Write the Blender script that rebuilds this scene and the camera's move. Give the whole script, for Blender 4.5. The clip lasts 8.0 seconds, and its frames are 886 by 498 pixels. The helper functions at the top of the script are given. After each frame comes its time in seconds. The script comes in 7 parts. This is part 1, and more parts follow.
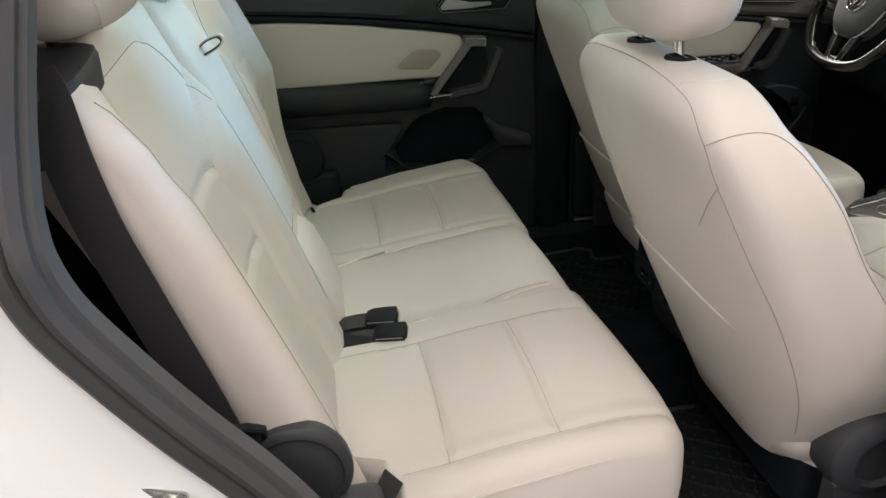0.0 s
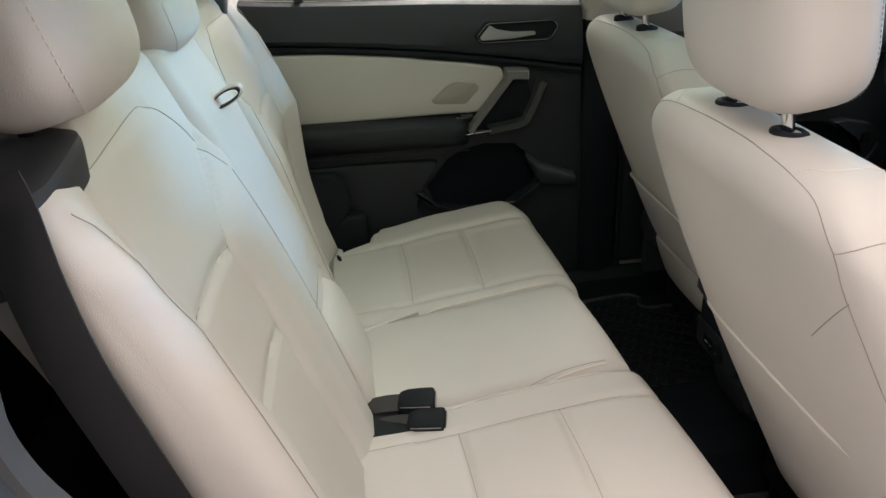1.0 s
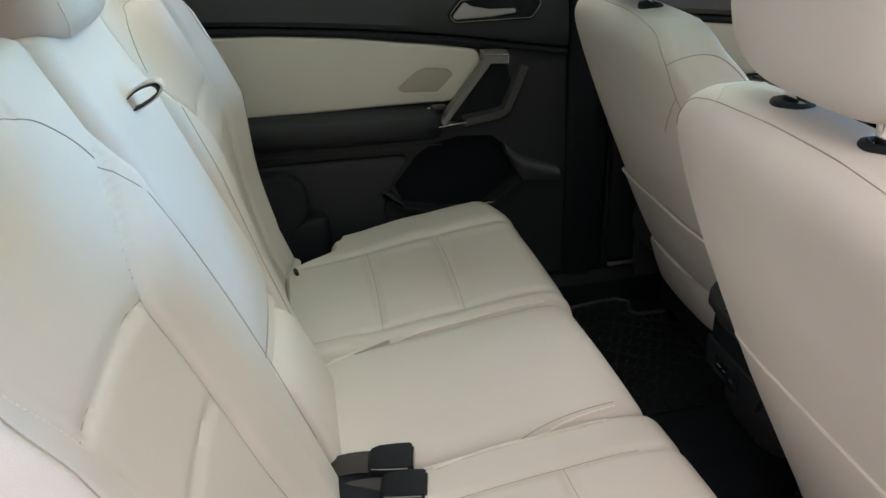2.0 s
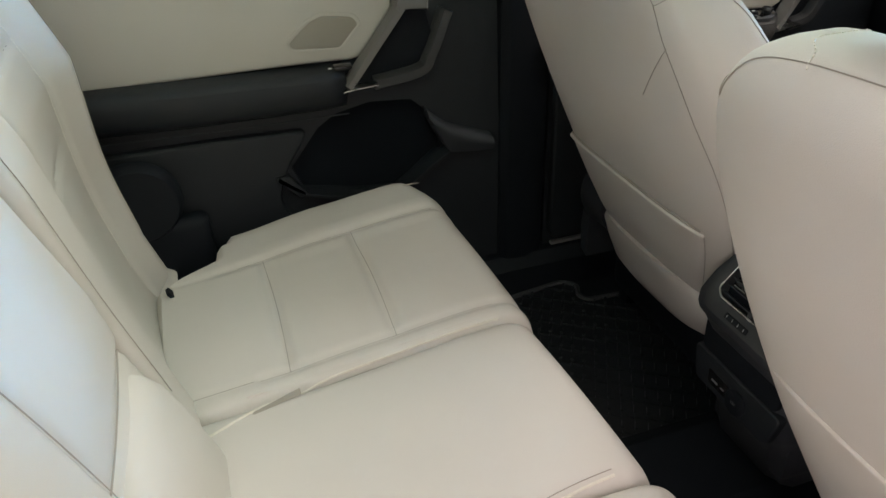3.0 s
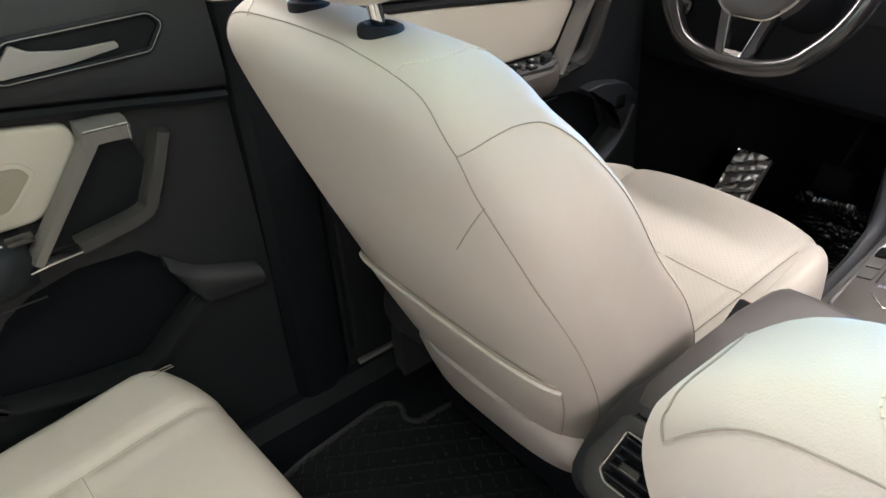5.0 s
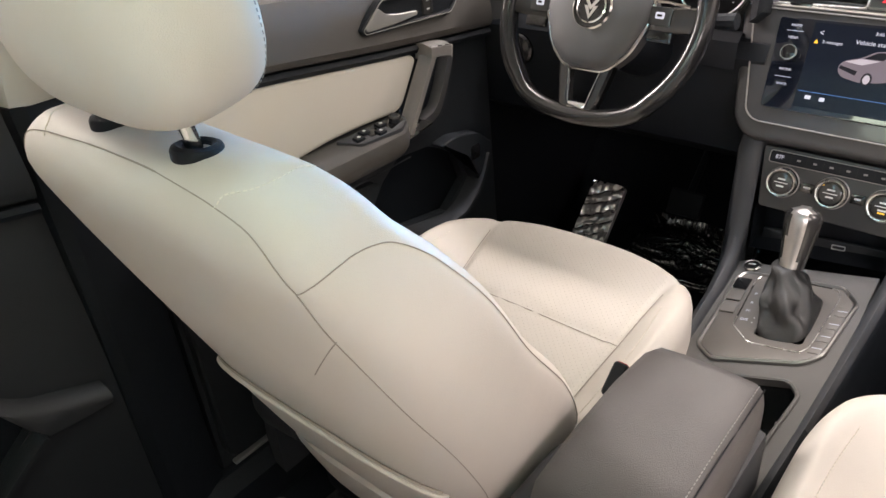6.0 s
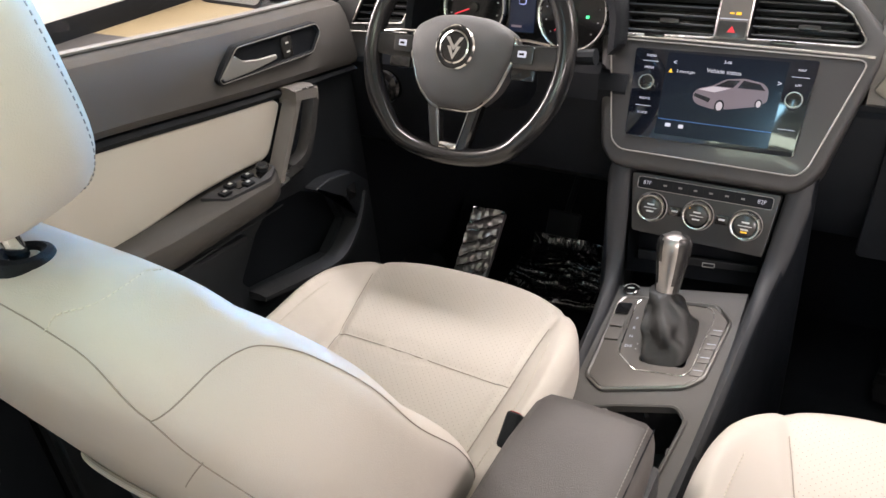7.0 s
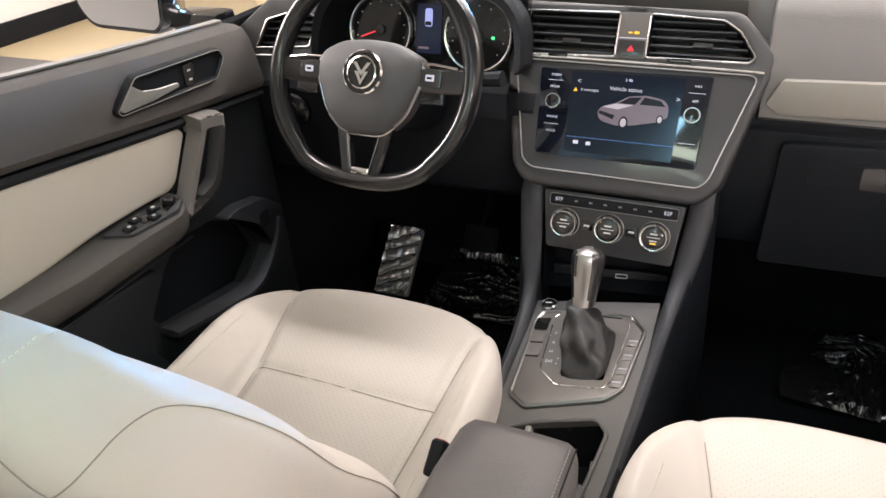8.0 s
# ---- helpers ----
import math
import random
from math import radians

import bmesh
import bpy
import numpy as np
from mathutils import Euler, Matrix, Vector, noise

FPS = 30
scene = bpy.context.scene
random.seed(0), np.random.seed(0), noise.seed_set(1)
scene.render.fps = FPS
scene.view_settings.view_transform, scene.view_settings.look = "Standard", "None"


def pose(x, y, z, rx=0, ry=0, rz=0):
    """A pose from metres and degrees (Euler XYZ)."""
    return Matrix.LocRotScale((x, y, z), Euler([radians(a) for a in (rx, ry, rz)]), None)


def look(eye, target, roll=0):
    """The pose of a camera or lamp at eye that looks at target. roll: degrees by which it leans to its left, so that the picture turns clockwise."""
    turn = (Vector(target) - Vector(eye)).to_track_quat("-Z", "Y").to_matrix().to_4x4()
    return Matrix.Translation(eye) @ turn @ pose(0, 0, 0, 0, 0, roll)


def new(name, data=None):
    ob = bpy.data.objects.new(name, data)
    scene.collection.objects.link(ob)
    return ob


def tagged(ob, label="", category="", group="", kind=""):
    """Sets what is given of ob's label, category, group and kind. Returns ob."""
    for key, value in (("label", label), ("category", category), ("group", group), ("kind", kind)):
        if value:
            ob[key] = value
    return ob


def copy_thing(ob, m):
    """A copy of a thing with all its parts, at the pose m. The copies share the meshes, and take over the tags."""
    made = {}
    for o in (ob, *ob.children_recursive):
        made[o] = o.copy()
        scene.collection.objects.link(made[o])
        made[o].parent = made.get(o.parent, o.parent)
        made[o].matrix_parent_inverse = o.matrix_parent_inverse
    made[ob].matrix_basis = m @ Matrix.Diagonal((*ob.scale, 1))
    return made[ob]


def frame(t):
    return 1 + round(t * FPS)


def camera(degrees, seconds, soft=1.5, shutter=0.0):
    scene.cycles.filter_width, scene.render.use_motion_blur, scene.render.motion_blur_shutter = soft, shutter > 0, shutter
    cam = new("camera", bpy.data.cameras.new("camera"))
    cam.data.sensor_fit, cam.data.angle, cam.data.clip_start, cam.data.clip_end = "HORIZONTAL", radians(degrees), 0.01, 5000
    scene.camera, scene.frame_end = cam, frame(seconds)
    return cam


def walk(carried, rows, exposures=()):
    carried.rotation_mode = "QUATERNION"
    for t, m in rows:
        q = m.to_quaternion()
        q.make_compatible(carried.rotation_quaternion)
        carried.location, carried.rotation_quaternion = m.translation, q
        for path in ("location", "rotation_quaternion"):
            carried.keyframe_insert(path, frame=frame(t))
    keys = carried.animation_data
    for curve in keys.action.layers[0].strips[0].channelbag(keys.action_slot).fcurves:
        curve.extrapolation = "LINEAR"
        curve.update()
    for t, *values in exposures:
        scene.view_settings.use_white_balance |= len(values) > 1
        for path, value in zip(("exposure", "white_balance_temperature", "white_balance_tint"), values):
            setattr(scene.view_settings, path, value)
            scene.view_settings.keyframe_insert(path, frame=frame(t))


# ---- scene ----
cam = camera(61.5, 8.0)
PATH = [
    (0, (1.449, 0.851, 1.141), (-0.324, 1.119, 0.255), -2.8),
    (0.5, (1.352, 0.822, 1.158), (-0.433, 1.056, 0.287), -3.0),
    (1, (1.232, 0.849, 1.178), (-0.554, 1.06, 0.302), -3.0),
    (1.2, (1.188, 0.867, 1.181), (-0.593, 1.075, 0.296), -3.0),
    (2.5, (0.83, 0.862, 1.101), (-0.858, 1.268, 0.109), -2.3),
    (3, (0.647, 0.908, 1.061), (-0.964, 1.43, -0.002), -2.0),
    (3.5, (0.514, 0.959, 1.034), (-1.034, 1.583, -0.068), -2.1),
    (4, (0.402, 1.011, 1.045), (-1.08, 1.745, -0.079), -2.2),
    (4.5, (0.336, 1.055, 1.066), (-1.088, 1.918, -0.041), -2.8),
    (5.8, (0.24, 1.173, 1.13), (-0.949, 2.381, 0.069), -5.2),
    (6, (0.236, 1.187, 1.133), (-0.91, 2.444, 0.08), -5.1),
    (6.5, (0.223, 1.219, 1.148), (-0.806, 2.576, 0.101), -5.2),
    (7, (0.214, 1.247, 1.163), (-0.698, 2.687, 0.116), -4.7),
    (7.5, (0.213, 1.259, 1.171), (-0.596, 2.764, 0.129), -4.3),
    (8, (0.214, 1.267, 1.18), (-0.516, 2.812, 0.141), -3.9),
]
walk(cam, [(t, look(eye, target, roll)) for t, eye, target, roll in PATH],
     exposures=((0.0, -0.55, 6350, 13), (1.2, -0.56, 6350, 15), (2.5, -0.36, 6350, 18), (3.5, 0.10, 6400, 18), (4.5, 0.50, 6400, 21), (6.0, 0.58, 6600, 24), (8.0, 0.46, 6550, 24)))

# ---- world, lamps, exposure ----
world = bpy.data.worlds.new("showroom_world")
scene.world = world
world.use_nodes = True
world.node_tree.nodes["Background"].inputs[0].default_value = (0.75, 0.85, 1.0, 1)
world.node_tree.nodes["Background"].inputs[1].default_value = 0.4


def area_lamp(name, eye, target, sx, sy, watts, colour, spread=180):
    data = bpy.data.lights.new(name, "AREA")
    data.shape, data.size, data.size_y, data.energy, data.color = "RECTANGLE", sx, sy, watts, colour
    data.spread = radians(spread)
    ob = new(name, data)
    ob.matrix_world = look(eye, target)
    return tagged(ob, "unseen showroom area lamp", "lamp", "showroom ceiling lamps", "structure")


WARM, COOL = (1.0, 0.93, 0.86), (0.14, 0.52, 0.95)
# unseen lamps: ceiling rows assumed, the aimed ones added to light the cabin
area_lamp("unseen_lamp", (2.35, 0.6, 3.3), (1.8, 0.6, 0), 1.4, 3.8, 150, WARM)
# added to brighten the front seat backs through the open door
area_lamp("unseen_lamp", (3.6, -2.8, 3.0), (0.4, 1.5, 0.6), 2.4, 1.0, 150, WARM)
# added low on the east side to brighten the left doors
area_lamp("unseen_lamp", (6.8, 2.6, 2.7), (0.0, 1.9, 0.8), 5.0, 1.2, 20, WARM)
area_lamp("unseen_lamp", (-3.5, 2.0, 3.2), (-2.5, 2.0, 0), 1.2, 5.0, 170, WARM)
# added to brighten the floor and wall beyond the left windows
area_lamp("unseen_lamp", (-4.8, 2.0, 2.9), (-2.4, 2.0, 0.2), 1.2, 5.0, 560, WARM)
# added at the front right to brighten the driver's door insert
area_lamp("unseen_lamp", (3.5, 3.8, 3.0), (-0.7, 2.0, 0.7), 1.2, 1.2, 50, WARM)
area_lamp("unseen_lamp", (-0.25, -1.2, 3.3), (0.0, 0.6, 1.3), 0.16, 1.8, 20, (0.40, 0.66, 1.0))
# added above the sunroof to light the bench from overhead
area_lamp("unseen_lamp", (0.15, 0.35, 3.3), (0.15, 0.8, 0), 0.3, 0.6, 7, (0.90, 1.0, 0.88))
# added to put bluish light on the left bench cushion
area_lamp("unseen_lamp", (-0.35, 2.72, 3.3), (-0.35, 2.1, 1.4), 0.8, 0.2, 28, (0.66, 0.80, 1.0))
# added over the bonnet to light the rear half of the bench
area_lamp("unseen_lamp", (0.0, 3.15, 3.3), (0, 3.1, 0), 2.6, 0.5, 125, WARM)
area_lamp("unseen_lamp", (0.0, 5.8, 3.3), (0, 4.6, 0), 4.0, 1.2, 330, WARM)
# added behind the car to brighten the dashboard face
area_lamp("unseen_lamp", (0.0, -3.5, 3.2), (0, 0, 0.8), 4.0, 1.2, 170, WARM)
# cool lamp in place of daylight from an unseen shopfront ahead
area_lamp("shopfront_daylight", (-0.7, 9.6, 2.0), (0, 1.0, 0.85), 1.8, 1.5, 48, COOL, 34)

# ---- materials ----
def noise_mix(nt, colour, spread, scale, coords):
    """Base colour that drifts lighter and darker over the surface."""
    tex = nt.nodes.new("ShaderNodeTexNoise")
    tex.inputs["Scale"].default_value, tex.inputs["Detail"].default_value = scale, 4
    nt.links.new(coords, tex.inputs["Vector"])
    mix = nt.nodes.new("ShaderNodeMix")
    mix.data_type = "RGBA"
    mix.inputs[6].default_value = (*[c * (1 - spread) for c in colour], 1)
    mix.inputs[7].default_value = (*[min(1, c * (1 + spread)) for c in colour], 1)
    nt.links.new(tex.outputs["Fac"], mix.inputs[0])
    return mix.outputs[2]


def material(name, colour, rough=0.5, metal=0.0, grain=0.0, scale=600, kind="noise", spread=0.08, drift=7.0, coat=0.0,
             spec=0.5, wrinkle=0.0, rough_spread=0.06):
    m = bpy.data.materials.new(name)
    m.use_nodes = True
    nt = m.node_tree
    b = nt.nodes["Principled BSDF"]
    tc = nt.nodes.new("ShaderNodeTexCoord").outputs["Object"]
    b.inputs["Metallic"].default_value = metal
    b.inputs["Coat Weight"].default_value = coat
    b.inputs["Coat Roughness"].default_value = 0.05
    b.inputs["Specular IOR Level"].default_value = spec
    nt.links.new(noise_mix(nt, colour, spread, drift, tc), b.inputs["Base Color"])
    rn = nt.nodes.new("ShaderNodeTexNoise")
    rn.inputs["Scale"].default_value = drift * 3
    nt.links.new(tc, rn.inputs["Vector"])
    mr = nt.nodes.new("ShaderNodeMapRange")
    mr.inputs["To Min"].default_value, mr.inputs["To Max"].default_value = max(0, rough - rough_spread), min(1, rough + rough_spread)
    nt.links.new(rn.outputs["Fac"], mr.inputs["Value"])
    nt.links.new(mr.outputs["Result"], b.inputs["Roughness"])
    normal = None
    if wrinkle:
        w = nt.nodes.new("ShaderNodeTexNoise")
        w.inputs["Scale"].default_value, w.inputs["Detail"].default_value = 16, 3
        nt.links.new(tc, w.inputs["Vector"])
        bump = nt.nodes.new("ShaderNodeBump")
        bump.inputs["Strength"].default_value, bump.inputs["Distance"].default_value = wrinkle, 0.01
        nt.links.new(w.outputs["Fac"], bump.inputs["Height"])
        normal = bump.outputs["Normal"]
    if grain:
        t = nt.nodes.new("ShaderNodeTexVoronoi" if kind == "voronoi" else "ShaderNodeTexNoise")
        t.inputs["Scale"].default_value = scale
        nt.links.new(tc, t.inputs["Vector"])
        bump = nt.nodes.new("ShaderNodeBump")
        bump.inputs["Strength"].default_value, bump.inputs["Distance"].default_value = grain, 0.001
        nt.links.new(t.outputs["Distance" if kind == "voronoi" else "Fac"], bump.inputs["Height"])
        if normal:
            nt.links.new(normal, bump.inputs["Normal"])
        normal = bump.outputs["Normal"]
    if normal:
        nt.links.new(normal, b.inputs["Normal"])
    return m


def perforated(name, colour, rough, pitch=0.0105):
    """Leatherette with rows of tiny punched holes."""
    m = material(name, colour, rough, grain=0.25, scale=900, kind="voronoi", spread=0.05, wrinkle=0.12)
    nt = m.node_tree
    b = nt.nodes["Principled BSDF"]
    old = b.inputs["Base Color"].links[0].from_socket
    tc = nt.nodes.new("ShaderNodeTexCoord").outputs["Object"]
    sep = nt.nodes.new("ShaderNodeSeparateXYZ")
    nt.links.new(tc, sep.inputs[0])

    def calc(op, a, b_=0.0, c=None):
        n = nt.nodes.new("ShaderNodeMath")
        n.operation = op
        for i, v in enumerate((a, b_) if c is None else (a, b_, c)):
            if isinstance(v, (int, float)):
                n.inputs[i].default_value = v
            else:
                nt.links.new(v, n.inputs[i])
        return n.outputs[0]
    u = calc("DIVIDE", calc("ADD", sep.outputs[0], sep.outputs[1]), pitch)
    v = calc("DIVIDE", calc("SUBTRACT", sep.outputs[0], sep.outputs[1]), pitch)
    fu = calc("SUBTRACT", calc("FRACT", u), 0.5)
    fv = calc("SUBTRACT", calc("FRACT", v), 0.5)
    d = calc("SQRT", calc("ADD", calc("MULTIPLY", fu, fu), calc("MULTIPLY", fv, fv)))
    hole = calc("LESS_THAN", d, 0.085)
    mix = nt.nodes.new("ShaderNodeMix")
    mix.data_type = "RGBA"
    mix.inputs[7].default_value = (0.34, 0.30, 0.255, 1)
    nt.links.new(hole, mix.inputs[0])
    nt.links.new(old, mix.inputs[6])
    nt.links.new(mix.outputs[2], b.inputs["Base Color"])
    return m


def glow(name, colour, strength):
    m = bpy.data.materials.new(name)
    m.use_nodes = True
    b = m.node_tree.nodes["Principled BSDF"]
    b.inputs["Base Color"].default_value = (*[c * 0.2 for c in colour], 1)
    b.inputs["Emission Color"].default_value = (*colour, 1)
    b.inputs["Emission Strength"].default_value = strength
    b.inputs["Roughness"].default_value = 0.15
    return m


def tinted_glass(name, tint):
    m = bpy.data.materials.new(name)
    m.use_nodes = True
    nt = m.node_tree
    nt.nodes.clear()
    out = nt.nodes.new("ShaderNodeOutputMaterial")
    clear = nt.nodes.new("ShaderNodeBsdfTransparent")
    clear.inputs[0].default_value = (*tint, 1)
    gloss = nt.nodes.new("ShaderNodeBsdfGlossy")
    gloss.inputs["Roughness"].default_value = 0.01
    facing = nt.nodes.new("ShaderNodeLayerWeight")
    facing.inputs["Blend"].default_value = 0.5
    power = nt.nodes.new("ShaderNodeMath")
    power.operation = "POWER"
    power.inputs[1].default_value = 5.0
    nt.links.new(facing.outputs["Facing"], power.inputs[0])
    fres = nt.nodes.new("ShaderNodeMath")
    fres.operation = "MULTIPLY_ADD"
    fres.inputs[1].default_value, fres.inputs[2].default_value = 0.8, 0.04
    nt.links.new(power.outputs[0], fres.inputs[0])
    mix = nt.nodes.new("ShaderNodeMixShader")
    nt.links.new(fres.outputs[0], mix.inputs[0])
    nt.links.new(clear.outputs[0], mix.inputs[1])
    nt.links.new(gloss.outputs[0], mix.inputs[2])
    nt.links.new(mix.outputs[0], out.inputs[0])
    return m


BEIGE = (0.60, 0.552, 0.508)
leather = material("beige_leatherette", BEIGE, 0.57, grain=0.22, scale=900, kind="voronoi", spread=0.05, wrinkle=0.16, spec=0.36)
leather_perf = perforated("perforated_beige_leatherette", BEIGE, 0.57)
door_fabric = material("beige_door_leatherette", (0.50, 0.462, 0.412), 0.52, grain=0.3, scale=800, kind="voronoi", spread=0.04)
speaker_mesh = material("speaker_mesh", (0.41, 0.37, 0.31), 0.75, grain=0.9, scale=1400, kind="voronoi", spread=0.15)
seam_thread = material("seam_thread", (0.34, 0.30, 0.26), 0.8, spread=0.1, drift=200)
stitch_thread = material("stitch_thread", (0.70, 0.65, 0.57), 0.7, spread=0.1, drift=200)
grey_thread = material("grey_stitch", (0.30, 0.29, 0.28), 0.7)
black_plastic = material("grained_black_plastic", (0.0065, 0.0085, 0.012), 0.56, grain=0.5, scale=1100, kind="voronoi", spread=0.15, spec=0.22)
dark_plastic = material("soft_dark_grey_plastic", (0.030, 0.032, 0.037), 0.52, grain=0.4, scale=1000, kind="voronoi", spread=0.1)
# paler dash plastic for the upward-facing console top: light put into colour
lit_console_grey = material("soft_grey_lit_console_top", (0.085, 0.081, 0.079), 0.55, grain=0.45, scale=900, kind="voronoi", spread=0.1)
knob_silver = material("satin_knob_silver", (0.42, 0.41, 0.40), 0.30, metal=0.85, spread=0.05)
bezel_grey = material("gloss_warm_grey_bezel", (0.050, 0.050, 0.052), 0.24, coat=0.3, spread=0.08)
dash_plastic = material("soft_grey_dash_plastic", (0.047, 0.046, 0.047), 0.44, grain=0.45, scale=900, kind="voronoi", spread=0.1)
# paler lining for the front door: light put into the colour
lit_lining_plastic = material("soft_grey_lit_door_lining", (0.062, 0.057, 0.054), 0.60, grain=0.4, scale=1000, kind="voronoi", spread=0.1, spec=0.36)
dash_soft = material("soft_grey_upper_dash", (0.165, 0.155, 0.147), 0.58, grain=0.45, scale=900, kind="voronoi", spread=0.1)
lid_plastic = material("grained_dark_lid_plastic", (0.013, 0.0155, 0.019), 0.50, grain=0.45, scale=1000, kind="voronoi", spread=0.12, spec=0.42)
satin_grey = material("satin_grey_trim", (0.26, 0.25, 0.24), 0.38, metal=0.12, grain=0.1, scale=500)
trim_strip_mat = material("brushed_grey_strip", (0.33, 0.31, 0.28), 0.42, metal=0.55, grain=0.2, scale=420)
gloss_black = material("gloss_black", (0.012, 0.012, 0.013), 0.10, spread=0.3, coat=0.6, rough_spread=0.03)
panel_grey = material("satin_warm_grey_panel", (0.115, 0.105, 0.098), 0.34, spread=0.06, grain=0.12, scale=700)
panel_dark = material("satin_dark_vent_panel", (0.034, 0.036, 0.038), 0.36, spread=0.06, grain=0.15, scale=700)
gloss_grey = material("gloss_dark_grey", (0.035, 0.034, 0.034), 0.20, coat=0.4)
chrome = material("chrome", (0.83, 0.82, 0.80), 0.10, metal=1.0, spread=0.03, rough_spread=0.03)
crinkled_film = material("crinkled_film_over_metal", (0.55, 0.55, 0.54), 0.20, metal=0.7, coat=1.0, wrinkle=0.5, spread=0.2, drift=40)
silver_paint = material("satin_silver_paint", (0.32, 0.315, 0.305), 0.32, metal=0.35, spread=0.04)
satin_chrome = material("satin_chrome", (0.66, 0.65, 0.63), 0.27, metal=1.0, spread=0.05)
dark_chrome = material("dark_satin_chrome", (0.30, 0.295, 0.29), 0.36, metal=1.0, spread=0.05)
hub_grey = material("soft_grey_hub", (0.078, 0.076, 0.079), 0.5, grain=0.4, scale=900, kind="voronoi", spread=0.08)
belt_web = material("black_belt_webbing", (0.020, 0.020, 0.022), 0.7, grain=0.6, scale=1500, spread=0.2)
rubber = material("black_rubber_seal", (0.040, 0.040, 0.043), 0.62, grain=0.3, scale=300, spread=0.15)
seal_grey = material("grey_seal_fabric", (0.062, 0.062, 0.066), 0.8, grain=0.5, scale=900, spread=0.12)
carpet = material("black_carpet", (0.007, 0.009, 0.012), 0.95, grain=1.0, scale=700, spread=0.3, spec=0.15)
mat_rubber = material("black_rubber_mat", (0.015, 0.0165, 0.019), 0.34, grain=0.4, scale=600, spread=0.2)
wheel_leather = material("black_wheel_leather", (0.012, 0.012, 0.013), 0.20, coat=0.35, grain=0.10, scale=900, kind="voronoi", spread=0.2)
gaiter_leather = material("black_gaiter_leather", (0.016, 0.016, 0.016), 0.42, grain=0.3, scale=700, kind="voronoi", wrinkle=0.5)
armrest_leather = material("dark_grey_leatherette", (0.088, 0.080, 0.080), 0.48, grain=0.35, scale=900, kind="voronoi", spread=0.07, wrinkle=0.1)
white_paint = material("white_car_paint", (0.78, 0.78, 0.78), 0.22, coat=1.0, spread=0.004)
headliner_mat = material("pale_headliner_fabric", (0.52, 0.50, 0.46), 0.9, grain=0.6, scale=900)
pillar_beige = material("pale_beige_pillar_trim", (0.50, 0.47, 0.42), 0.7, grain=0.4, scale=700)
film_wrap = material("clear_plastic_film", (0.20, 0.205, 0.21), 0.12, metal=0.9, coat=0.5, wrinkle=0.5, spread=0.3, drift=30)
wall_white = material("white_wall_paint", (0.78, 0.77, 0.74), 0.8, grain=0.2, scale=120, spread=0.03, drift=1.0)
floor_tan = material("tan_showroom_floor", (0.50, 0.41, 0.25), 0.35, spread=0.14, drift=2.5)
floor_grey = material("dark_grey_showroom_tiles", (0.11, 0.11, 0.11), 0.4, spread=0.15, drift=2.0)
roof_glass_mat = tinted_glass("green_tinted_roof_glass", (0.65, 0.750, 0.68))
window_glass = tinted_glass("green_tinted_glass", (0.82, 0.85, 0.83))
label_white = glow("backlit_white", (0.85, 0.90, 1.0), 0.42)
icon_grey = material("printed_dim_grey", (0.22, 0.22, 0.22), 0.5)
label_grey = material("printed_pale_grey", (0.55, 0.55, 0.55), 0.5)

# ---- building helpers ----
def thing(name, label, category, group="", kind="", at=(0, 0, 0)):
    ob = new(name)
    ob.empty_display_size = 0.05
    ob.location = at
    return tagged(ob, label, category, group, kind)


def finish(bm, name, mats, angle=35):
    bmesh.ops.recalc_face_normals(bm, faces=bm.faces)
    me = bpy.data.meshes.new(name)
    for f in bm.faces:
        f.smooth = True
    bm.to_mesh(me)
    bm.free()
    me.set_sharp_from_angle(angle=radians(angle))
    for m in (mats if isinstance(mats, (list, tuple)) else (mats,)):
        me.materials.append(m)
    return me


def place_of(ob):
    """Where an object built at world coordinates has its origin."""
    p = Vector((0, 0, 0))
    while ob:
        p += ob.location
        ob = ob.parent
    return p


def part(name, bm, mats, parent, label="", angle=35):
    """One mesh object under a thing or under a part; its points are given in the world."""
    ob = new(name, finish(bm, name, mats, angle))
    ob.parent = parent
    base = parent
    while base.parent:
        base = base.parent
    if parent.parent is None:
        ob.matrix_parent_inverse = Matrix.Translation(-base.location)
    return tagged(ob, label)


def solid(name, bm, mats, label, category, group="", kind="", angle=35):
    return tagged(new(name, finish(bm, name, mats, angle)), label, category, group, kind)


def axes(o, x, y):
    """A frame at o whose local x and y lie along the given ways."""
    x = Vector(x).normalized()
    z = x.cross(Vector(y)).normalized()
    y = z.cross(x)
    m = Matrix((x, y, z)).transposed().to_4x4()
    m.translation = Vector(o)
    return m


def loft(rings, closed=True, caps=True, bm=None):
    bm = bm or bmesh.new()
    rows = [[bm.verts.new(p) for p in r] for r in rings]
    n = len(rows[0])
    for a, b in zip(rows, rows[1:]):
        for i in range(n if closed else n - 1):
            j = (i + 1) % n
            bm.faces.new((a[i], a[j], b[j], b[i]))
    if caps and closed:
        bm.faces.new(rows[0])
        bm.faces.new(rows[-1])
    return bm


def sheet(fn, nu, nv, bm=None):
    """A grid of fn(u, v), u and v from 0 to 1."""
    return loft([[fn(i / nu, j / nv) for j in range(nv + 1)] for i in range(nu + 1)], closed=False, caps=False, bm=bm)


